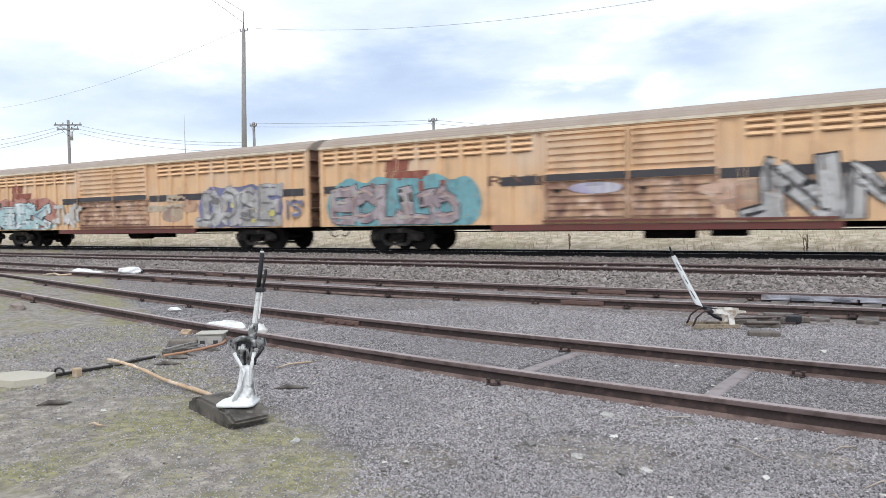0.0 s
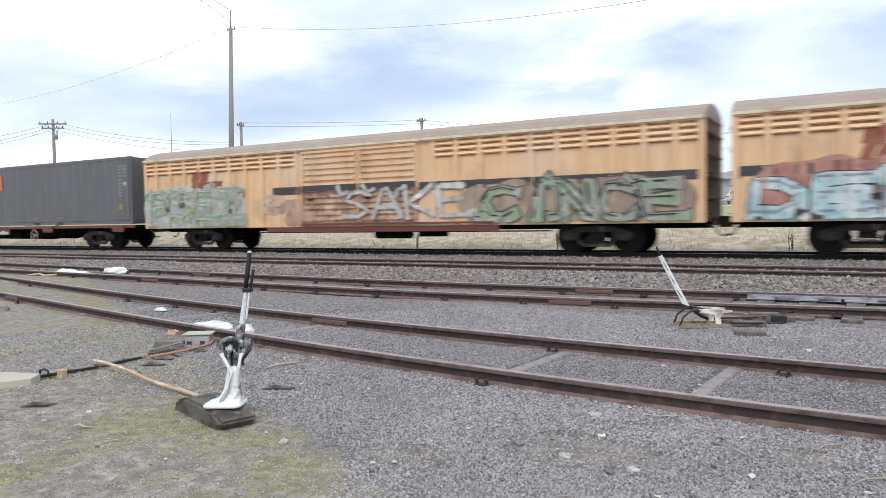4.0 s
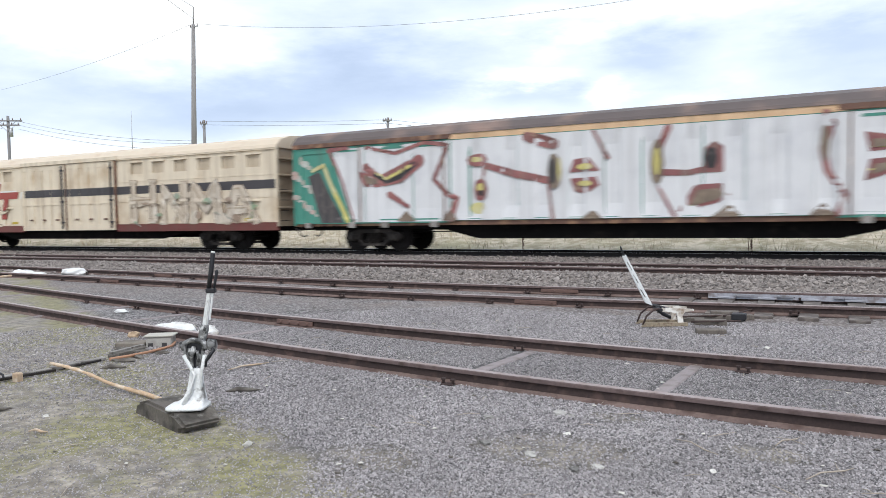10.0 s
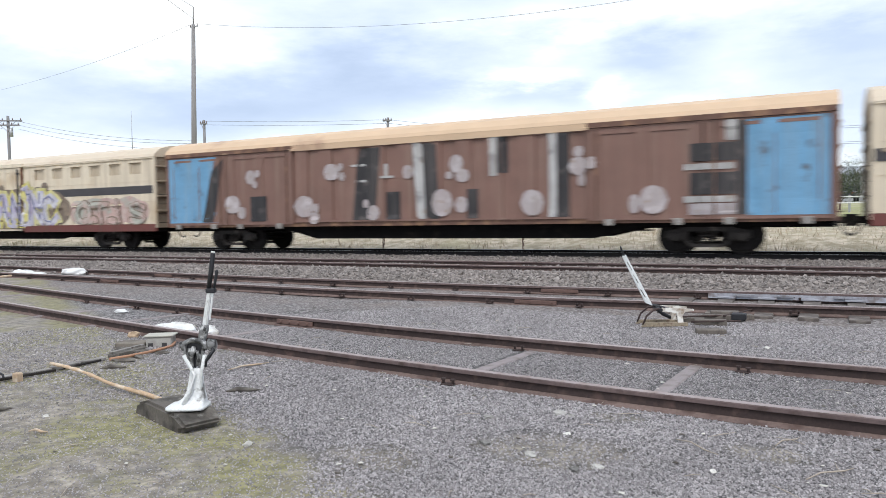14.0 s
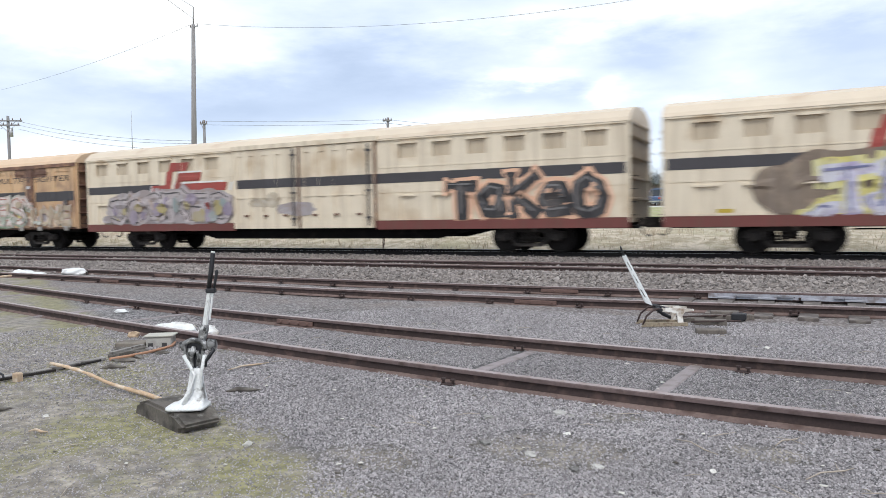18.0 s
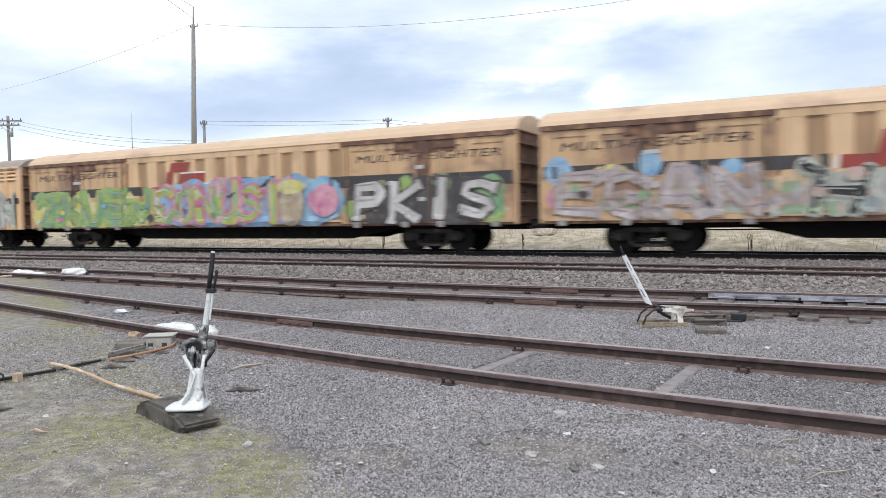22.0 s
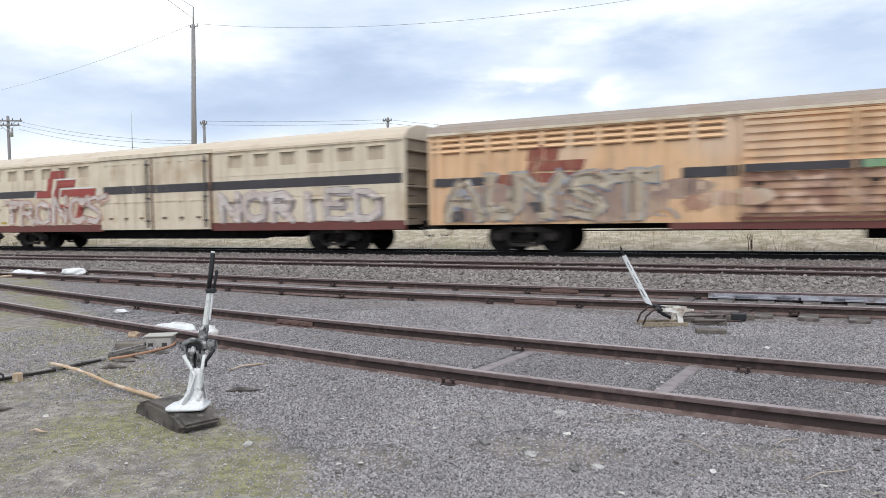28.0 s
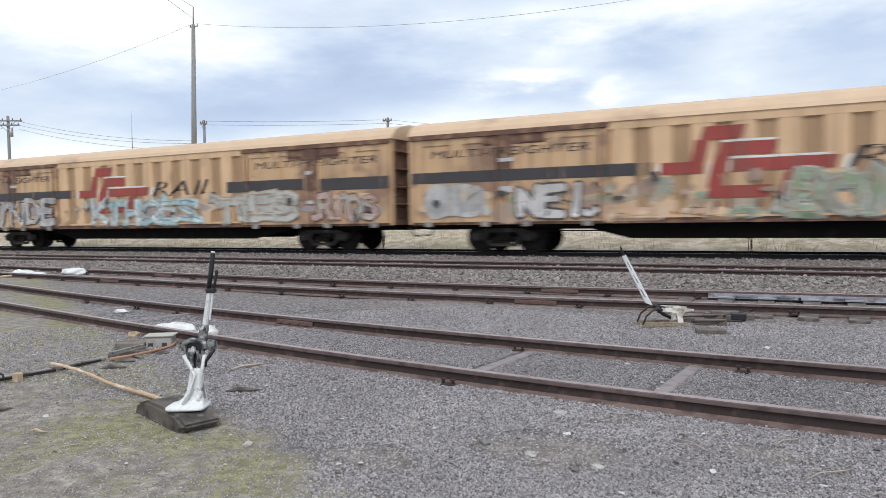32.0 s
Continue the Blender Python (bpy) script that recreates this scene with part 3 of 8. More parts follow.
def blob(bm, side, cx, cz, rx, rz, lift, seed=0, bumps=0.18):
    """A cloud of paint with a bumpy upper rim, laid in columns so that it follows the relief."""
    rng = random.Random(seed)
    p = [rng.uniform(0, 6.28) for _ in range(4)]
    n, m = max(8, int(2 * rx / 0.09)), max(3, int(2 * rz / 0.16))
    cols = []
    for i in range(n + 1):
        u = -1 + 2 * i / n
        x = cx + rx * u
        k = (1 - abs(u) ** 7) ** 0.5 if rx > 0.8 else (1 - u * u) ** 0.5
        up = 1 + bumps * (abs(math.sin(x * 1.9 + p[0])) * 0.9 - 0.5 + 0.35 * math.sin(x * 5.3 + p[1]))
        down = 1 + bumps * (0.5 * math.sin(x * 2.7 + p[2]) + 0.3 * math.sin(x * 6.1 + p[3]))
        lo, hi = max(0.80, cz - rz * k * down), max(0.81, cz + rz * k * up)
        cols.append([bm.verts.new((x, -(SIDE + side.outer(x, lo + (hi - lo) * j / m) + lift), lo + (hi - lo) * j / m)) for j in range(m + 1)])
    for a, b in zip(cols, cols[1:]):
        for j in range(m):
            bm.faces.new((a[j], b[j], b[j + 1], a[j + 1]))


def lettering_strokes(word, x0, x1, z0, z1, seed, lean=0.0, rise=0.0, wild=1.0):
    """Strokes of a hand-painted word between x0 and x1: letters crowd and lean, strokes swing, tails are flung out."""
    rng = random.Random(seed)
    w, hgt = (x1 - x0) / len(word), z1 - z0
    out = []
    for i, ch in enumerate(word):
        if ch not in LET:
            continue
        dz, k, tip = rng.uniform(-0.07, 0.07) * hgt, rng.uniform(0.86, 1.08), rng.uniform(-0.16, 0.16) * wild + lean
        wide, twist = 0.80 + 0.10 * wild, rng.uniform(-0.08, 0.08) * wild

        def at(px, pz):
            px, pz = px + twist * math.sin(3.0 * pz), pz + 0.5 * twist * math.sin(3.0 * px)
            return (x0 + w * (i + 0.10) + w * wide * (px + tip * (pz - 0.5)), z0 + dz + rise * i + hgt * k * pz)
        for s in LET[ch]:
            j = 0.05 * wild
            out.append((i, [at(px + rng.uniform(-j, j), pz + rng.uniform(-j, j)) for px, pz in s]))
        if wild > 0.5 and rng.random() < 0.75:
            px, pz = rng.choice(((0.05, 1.0), (0.95, 0.95), (0.95, 0.05), (0.1, 0.05)))
            d = 1 if px > 0.5 else -1
            out.append((i, [at(px, pz), at(px + 0.22 * d, pz + rng.uniform(-0.1, 0.12)), at(px + 0.36 * d, pz + rng.uniform(-0.22, 0.25))]))
    return out


def graffiti(parent, side, word, x0, x1, z0, z1, fill, rim, width=0.28, edge=0.07, seed=1, shadow=None, shine=None, lean=0.0, rise=0.0, label="", lift=0.024, wild=1.0):
    """A painted word: rim and fill, on demand a dropped shade and thin bright lines, each a layer of paint."""
    if 0.24 < width < 0.5:
        width = min(0.50, max(width, 0.22 * (x1 - x0) / len(word)))
    s = lettering_strokes(word, x0 + width * 0.2, x1 - width * 0.2, z0 + width * 0.3, z1 - width * 0.2, seed, lean, rise, wild)
    for k in sorted({n for n, _ in s}):
        mine = [(i, p) for i, (n, p) in enumerate(s) if n == k]
        if shadow:
            bm = bmesh.new()
            for i, p in mine:
                brush(bm, side, [(x + width * 0.35, max(0.86, z - width * 0.3)) for x, z in p], width + edge * 2, lift + i * 0.0004)
            part("graffiti_shade", bm, shadow, parent)
        bm = bmesh.new()
        for i, p in mine:
            brush(bm, side, p, width + 2 * edge, lift + 0.012 + i * 0.0004, width > 0.24)
        g = part("graffiti_outline", bm, rim, parent)
        bm = bmesh.new()
        for i, p in mine:
            brush(bm, side, p, width, lift + 0.024 + i * 0.0004, width > 0.24)
        part("graffiti_letter", bm, fill, g, label)
        if shine:
            bm = bmesh.new()
            for i, p in mine:
                brush(bm, side, [(x - width * 0.2, z + width * 0.18) for x, z in p], width * 0.16, lift + 0.036 + i * 0.0004)
            part("graffiti_highlight", bm, shine, g)


def spray(name, a, b, c, scale=1.6):
    """Faded spray paint in three running colours."""
    a, b, c = (tuple(v * 0.80 + g * 0.20 for v, g in zip(k, (0.33, 0.28, 0.24))) for k in (a, b, c))
    return surface(name, a, 0.65, vary=0.14, spots=[(b, scale, 0.44, 0.58), (c, scale * 1.6, 0.53, 0.65), ((0.34, 0.25, 0.18), scale * 3.1, 0.60, 0.74)], streak=(0.26, 0.22, 0.19), streak_amount=0.5, bump=0.02)


P_TEALCLOUD = spray("teal_spray", (0.10, 0.36, 0.42), (0.14, 0.44, 0.50), (0.08, 0.28, 0.34))
P_MAUVE = spray("mauve_spray", (0.34, 0.26, 0.29), (0.46, 0.40, 0.43), (0.22, 0.16, 0.20))
P_LILAC = spray("lilac_spray", (0.58, 0.53, 0.54), (0.56, 0.46, 0.24), (0.46, 0.42, 0.50))
P_BLUELINE = spray("dull_blue_spray", (0.10, 0.14, 0.34), (0.16, 0.18, 0.38), (0.08, 0.10, 0.22))
P_WHITE = spray("chalky_white_spray", (0.66, 0.65, 0.64), (0.55, 0.54, 0.53), (0.72, 0.70, 0.70), 0.9)
P_AQUA = spray("aqua_spray", (0.46, 0.68, 0.71), (0.70, 0.80, 0.82), (0.28, 0.56, 0.60))
P_SILVER = spray("silver_spray", (0.46, 0.46, 0.46), (0.58, 0.58, 0.58), (0.30, 0.30, 0.31))
P_SAGE = spray("sage_spray", (0.36, 0.39, 0.33), (0.24, 0.38, 0.22), (0.46, 0.46, 0.42))
P_GREEN = spray("green_spray", (0.18, 0.42, 0.20), (0.34, 0.48, 0.10), (0.10, 0.28, 0.14))
P_LIME = spray("lime_spray", (0.42, 0.52, 0.10), (0.20, 0.44, 0.16), (0.60, 0.50, 0.08))
P_BLACK = surface("black_spray", (0.034, 0.031, 0.034), 0.65, vary=0.3, spots=[((0.10, 0.085, 0.08), 2.5, 0.56, 0.7)], streak=(0.16, 0.14, 0.13), streak_amount=0.4, bump=0.02)
P_DARK = surface("smoky_spray", (0.075, 0.068, 0.07), 0.65, vary=0.3, spots=[((0.16, 0.13, 0.12), 2.5, 0.54, 0.68)], streak=(0.20, 0.17, 0.15), streak_amount=0.4, bump=0.02)
P_PEACH = surface("peach_spray", (0.76, 0.46, 0.31), 0.65, vary=0.12, bump=0.02)
P_WINE = spray("wine_red_spray", (0.26, 0.06, 0.07), (0.34, 0.10, 0.10), (0.18, 0.05, 0.05))
P_PINK = spray("pink_spray", (0.66, 0.22, 0.38), (0.74, 0.36, 0.46), (0.52, 0.12, 0.30))
P_BLUSH = spray("blush_spray", (0.60, 0.40, 0.36), (0.44, 0.46, 0.40), (0.64, 0.50, 0.46))
P_SKY = spray("sky_blue_spray", (0.20, 0.44, 0.70), (0.30, 0.54, 0.74), (0.14, 0.34, 0.60))
P_LEMON = spray("lemon_spray", (0.74, 0.66, 0.18), (0.70, 0.66, 0.34), (0.62, 0.56, 0.12))
P_VIOLET = spray("pale_violet_spray", (0.56, 0.54, 0.70), (0.66, 0.66, 0.74), (0.42, 0.36, 0.58))
P_EARTH = spray("earth_brown_spray", (0.20, 0.145, 0.10), (0.15, 0.105, 0.075), (0.25, 0.19, 0.13))
P_SLATE = spray("slate_blue_spray", (0.24, 0.30, 0.40), (0.34, 0.38, 0.44), (0.16, 0.19, 0.27))
P_TAN = spray("faded_tan_spray", (0.50, 0.40, 0.28), (0.40, 0.30, 0.20), (0.58, 0.50, 0.38))
P_PALE = spray("pale_green_grey_spray", (0.50, 0.53, 0.48), (0.58, 0.60, 0.56), (0.42, 0.44, 0.40))
M_FADED = surface("faded_red_paint", (0.30, 0.085, 0.06), 0.65, vary=0.2, spots=[((0.34, 0.15, 0.10), 2.0, 0.5, 0.65)], streak=(0.30, 0.14, 0.08), streak_amount=0.7, bump=0.02)
M_SCUFF = surface("brown_scuffs", (0.17, 0.09, 0.065), 0.7, vary=0.3, spots=[((0.30, 0.17, 0.10), 3, 0.5, 0.65)])
M_PRINT = surface("dark_print", (0.05, 0.045, 0.045), 0.6, vary=0.2, bump=0)
M_CODE = surface("pale_code_paint", (0.55, 0.55, 0.56), 0.6, vary=0.15, bump=0)
M_YPRINT = surface("yellow_plate_paint", (0.55, 0.40, 0.05), 0.6, vary=0.2, bump=0)


def words(parent, side, text, x, z, size, length, material, name="lettering", shear=0.0):
    """Plain painted words in the built-in face, stretched to a length."""
    cu = bpy.data.curves.new(name, "FONT")
    cu.body, cu.size, cu.shear = text, size, shear
    tmp = bpy.data.objects.new(name, cu)
    scene.collection.objects.link(tmp)
    me = bpy.data.meshes.new_from_object(tmp.evaluated_get(bpy.context.evaluated_depsgraph_get()))
    bpy.data.objects.remove(tmp)
    xs = [v.co.x for v in me.vertices]
    k = length / (max(xs) - min(xs))
    lo = min(xs)
    for v in me.vertices:
        px, pz = x + (v.co.x - lo) * k, z + v.co.y
        v.co = (px, -(SIDE + side.outer(px, pz) + 0.010), pz)
    me.materials.append(material)
    ob = new(name, me)
    ob.parent = parent
    return ob


def quads(parent, side, name, shapes, material, label="", lift=0.006):
    """Painted flat shapes, each an outline in x and z and a part of its own."""
    for i, s in enumerate(shapes):
        bm = bmesh.new()
        patch(bm, side, list(s), lift + 0.0008 * i)
        part(name, bm, material, parent, label)


def bar(x0, x1, z0, z1, lean=0.0):
    return ((x0, z0), (x1, z0), (x1 + lean, z1), (x0 + lean, z1))


def emblem(parent, side, x, z, k=1.0, upper_only=False):
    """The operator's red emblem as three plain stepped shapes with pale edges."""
    q = []
    if upper_only:
        q = [bar(-1.12, -0.12, 0.58, 1.02, 0.04), bar(-1.16, -0.80, 0.22, 0.60, 0.03), bar(-0.82, 0.62, 0.28, 0.56, 0.02), bar(-2.0, 1.85, -0.12, 0.22)]
    else:
        q = [bar(-1.05, 0.0, 0.55, 0.90, 0.08), bar(-1.28, -0.92, -0.02, 0.56, 0.12), bar(-2.05, -0.95, -0.32, 0.0, 0.0),
             bar(-0.62, 0.75, 0.12, 0.46, 0.08), bar(-0.86, -0.5, -0.70, 0.13, 0.16), bar(-0.90, 0.65, -0.98, -0.66, 0.05),
             bar(-0.30, 2.15, -0.30, 0.02, 0.05), bar(0.76, 1.16, -1.28, -0.29, 0.24)]
        w = [bar(-2.2, -2.07, -0.32, 0.0, 0.05), bar(2.25, 2.42, -0.30, 0.02, 0.06), bar(-0.5, 0.78, 0.47, 0.53, 0), bar(-0.92, -0.87, -0.6, 0.4, 0.2), bar(-0.30, 2.0, 0.03, 0.09, 0), bar(-0.35, -0.3, -0.3, 0.0, 0)]
        for i, e in enumerate(w):
            bm = bmesh.new()
            patch(bm, side, [(x + a * k, z + b * k) for a, b in e], 0.008 + 0.0006 * i)
            part("emblem_edge", bm, M_WHITEP, parent)
    bm = bmesh.new()
    for i, e in enumerate(q):
        patch(bm, side, [(x + a * k, z + b * k) for a, b in e], 0.014 + 0.0006 * i)
    part("emblem", bm, M_FADED if upper_only else M_RED, parent, "faded red painted emblem")


# ---- running gear, shared by all wagons ----
def bogie_bolster():
    bm = bmesh.new()
    box(bm, -0.22, 0.22, -0.96, 0.96, 0.42, 0.68, 0.02)
    box(bm, -0.35, 0.35, -0.35, 0.35, 0.68, 0.88)
    for k in (-0.36, 0.36):
        box(bm, k - 0.05, k + 0.05, -0.9, 0.9, 0.30, 0.44)
    return bm


SHARED = {}


def shared(name, build, material, parent, loc):
    if name not in SHARED:
        bm = build()
        me = bpy.data.meshes.new(name)
        bm.to_mesh(me)
        bm.free()
        me.materials.append(material)
        SHARED[name] = me
    ob = new(name.split("-")[0], SHARED[name])
    ob.parent, ob.location = parent, loc
    return ob


def mesh_side_frame():
    bm = bmesh.new()
    prism(bm, ((-1.06, 0.42), (-1.06, 0.60), (-0.76, 0.67), (-0.45, 0.76), (0.45, 0.76), (0.76, 0.67), (1.06, 0.60), (1.06, 0.42), (0.72, 0.44), (0.55, 0.34), (0.46, 0.60), (-0.46, 0.60), (-0.55, 0.34), (-0.72, 0.44)), "y", -0.06, 0.06)
    prism(bm, ((-0.60, 0.36), (-0.42, 0.18), (0.42, 0.18), (0.60, 0.36), (0.50, 0.38), (0.38, 0.27), (-0.38, 0.27), (-0.50, 0.38)), "y", -0.06, 0.06)
    return bm


def mesh_axle_box():
    bm = bmesh.new()
    box(bm, -0.13, 0.13, -0.10, 0.10, -0.12, 0.12, 0.02)
    rod(bm, (0, -0.16, 0), (0, 0.16, 0), 0.085, n=12)
    return bm


def mesh_spring():
    bm = bmesh.new()
    tube(bm, [(0.055 * math.cos(a), 0.055 * math.sin(a), 0.32 * a / (8 * math.pi)) for a in [i * math.pi / 3 for i in range(25)]], 0.018, 5)
    return bm


def mesh_wheelset():
    bm = bmesh.new()
    rod(bm, (0, -1.05, 0), (0, 1.05, 0), 0.075, n=10)
    for s in (-1, 1):
        rod(bm, (0, s * 0.70, 0), (0, s * 0.82, 0), WHEEL_R, WHEEL_R - 0.008, n=28)
        rod(bm, (0, s * 0.68, 0), (0, s * 0.71, 0), WHEEL_R + 0.028, n=28)
        rod(bm, (0, s * 0.82, 0), (0, s * 0.835, 0), WHEEL_R - 0.06, WHEEL_R - 0.09, n=28)
        rod(bm, (0, s * 0.835, 0), (0, s * 0.90, 0), 0.16, 0.12, n=14)
        for h in range(5):
            a = h * 2 * math.pi / 5
            box(bm, 0.26 * math.cos(a) - 0.035, 0.26 * math.cos(a) + 0.035, s * 0.845 - 0.01, s * 0.845 + 0.01, 0.26 * math.sin(a) - 0.035, 0.26 * math.sin(a) + 0.035)
    return bm


def bogie(parent, x):
    g = part("bogie", bogie_bolster(), M_BOGIE, parent, loc=(x, 0, -RIDE))
    for s in (-1, 1):
        shared("side_frame", mesh_side_frame, M_BOGIE, g, (0, s * 1.02, 0))
        for k in (-1, 1):
            shared("axle_box", mesh_axle_box, M_BOGIE, g, (k * 0.83, s * 1.04, WHEEL_R))
        for k in (-0.17, 0, 0.17):
            shared("spring", mesh_spring, M_BOGIE, g, (k, s * 1.03, 0.27))
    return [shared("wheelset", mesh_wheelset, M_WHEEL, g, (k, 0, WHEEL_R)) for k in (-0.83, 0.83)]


def mesh_coupler():
    bm = bmesh.new()
    box(bm, 0.0, 0.40, -0.09, 0.09, 0.70, 0.88, 0.02)
    prism(bm, ((0.32, -0.20), (0.62, -0.20), (0.64, -0.02), (0.50, 0.02), (0.52, 0.20), (0.36, 0.20)), "z", 0.64, 0.94)
    return bm


def mesh_hose():
    bm = bmesh.new()
    tube(bm, [(0, -0.35, 0.72), (0.18, -0.36, 0.66), (0.30, -0.34, 0.45), (0.42, -0.30, 0.40), (0.52, -0.28, 0.46)], 0.025, 6)
    return bm


def running_gear(w, h, belly=True, reach=3.0):
    sets = []
    for s in (-1, 1):
        sets += bogie(w, s * (h - reach))
        c = shared("coupler", mesh_coupler, M_BOGIE, w, (s * (h - 0.16), 0, 0))
        e = shared("brake_hose", mesh_hose, M_CABLE, w, (s * (h - 0.1), 0, 0))
        if s < 0:
            c.rotation_euler = e.rotation_euler = (0, 0, math.pi)
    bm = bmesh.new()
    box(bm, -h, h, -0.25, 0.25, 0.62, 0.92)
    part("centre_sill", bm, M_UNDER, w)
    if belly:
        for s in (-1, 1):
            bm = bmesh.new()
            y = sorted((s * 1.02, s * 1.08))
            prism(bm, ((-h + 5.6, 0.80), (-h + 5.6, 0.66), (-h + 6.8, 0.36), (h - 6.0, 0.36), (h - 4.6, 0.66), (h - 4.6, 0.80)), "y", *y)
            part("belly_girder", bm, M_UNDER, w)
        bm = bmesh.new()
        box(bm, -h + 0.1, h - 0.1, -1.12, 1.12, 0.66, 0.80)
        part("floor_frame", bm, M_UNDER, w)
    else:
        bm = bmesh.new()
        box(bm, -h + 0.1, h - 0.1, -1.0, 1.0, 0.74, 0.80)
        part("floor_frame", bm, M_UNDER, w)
        bm = bmesh.new()
        rod(bm, (0.2, -0.75, 0.52), (1.6, -0.75, 0.52), 0.17, n=16)
        part("air_reservoir", bm, M_UNDER, w)
        bm = bmesh.new()
        box(bm, 2.0, 2.9, -1.0, -0.5, 0.42, 0.72, 0.02)
        part("brake_box", bm, M_UNDER, w)
        for x in (-3.4, 3.6):
            bm = bmesh.new()
            tube(bm, [(x, -1.05, 0.74), (x, -1.06, 0.60), (x + 0.5, -1.06, 0.60), (x + 0.5, -1.05, 0.74)], 0.018, 6)
            part("step", bm, M_UNDER, w)
    bm = bmesh.new()
    rod(bm, (-h + 4.4, -0.9, 0.58), (h - 4.4, -0.9, 0.58), 0.022, n=6)
    part("brake_pipe", bm, M_UNDER, w)
    return sets


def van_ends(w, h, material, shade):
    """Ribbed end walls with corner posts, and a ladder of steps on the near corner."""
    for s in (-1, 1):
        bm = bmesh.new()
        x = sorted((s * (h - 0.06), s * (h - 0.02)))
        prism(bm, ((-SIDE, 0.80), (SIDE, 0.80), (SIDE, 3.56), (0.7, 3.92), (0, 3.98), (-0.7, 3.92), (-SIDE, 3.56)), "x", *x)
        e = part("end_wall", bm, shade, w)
        for z in (1.45, 2.02, 2.60, 3.18):
            bm = bmesh.new()
            x = sorted((s * (h - 0.03), s * (h + 0.06)))
            prism(bm, ((x[0], z - 0.05), (x[1], z - 0.02), (x[1], z + 0.02), (x[0], z + 0.05)), "y", -SIDE + 0.03, SIDE - 0.03)
            part("end_rib", bm, shade, e)
        for y in (-SIDE, SIDE):
            bm = bmesh.new()
            box(bm, *sorted((s * (h - 0.08), s * (h + 0.02))), y - 0.05, y + 0.05, 0.80, 3.58)
            part("corner_post", bm, material, e)
        for k in range(4):
            bm = bmesh.new()
            z = 1.0 + 0.36 * k
            tube(bm, [(s * (h + 0.02), -1.22, z), (s * (h + 0.10), -1.22, z), (s * (h + 0.10), -0.86, z), (s * (h + 0.02), -0.86, z)], 0.014, 5)
            part("rung", bm, M_BOGIE, e)


def van_roof(w, h, material, crown, ribs=False):
    prof = [(-1.43, 3.555), (-1.36, crown - 0.40), (-1.12, crown - 0.20), (-0.60, crown - 0.05), (0, crown)]
    if ribs:
        fine = []
        for (a, b), (c, d) in zip(prof, prof[1:]):
            for k in range(3):
                f, g = k / 3, (k + 0.5) / 3
                fine += [(a + (c - a) * f, b + (d - b) * f), (a + (c - a) * g, b + (d - b) * g + 0.018)]
        prof = fine + [prof[-1]]
    prof = prof + [(-y, z) for y, z in prof[-2::-1]]
    bm = bmesh.new()
    prism(bm, prof, "x", -h - 0.03, h + 0.03)
    r = part("roof", bm, material, w)
    for f in r.data.polygons:
        f.use_smooth = False
    return r


def finish(w, x_left, x_right, sets):
    WAGONS.append((w, x_left, x_right, sets))


WAGONS = []


def body(w, side, h, material, end_shade, bottom=0.80):
    bm = bmesh.new()
    for s in (-1, 1):
        side.mesh(bm, s)
    box(bm, -h + 0.03, h - 0.03, -SIDE + 0.07, SIDE - 0.07, bottom, 3.56)
    part("body", bm, material, w)
    van_ends(w, h, material, end_shade)


def door(w, sub, sign_x, material, name="door"):
    bm = bmesh.new()
    sub.mesh(bm, -1)
    return part(name, bm, material, w)


M_DOORWORN = surface("rust_worn_ochre_door", (0.60, 0.385, 0.25), 0.65, vary=0.2, spots=[((0.36, 0.20, 0.14), 1.7, 0.44, 0.58), ((0.70, 0.50, 0.38), 2.3, 0.56, 0.66), ((0.17, 0.10, 0.08), 2.9, 0.57, 0.68)], streak=(0.24, 0.13, 0.09), streak_amount=0.55, bump=0.06)


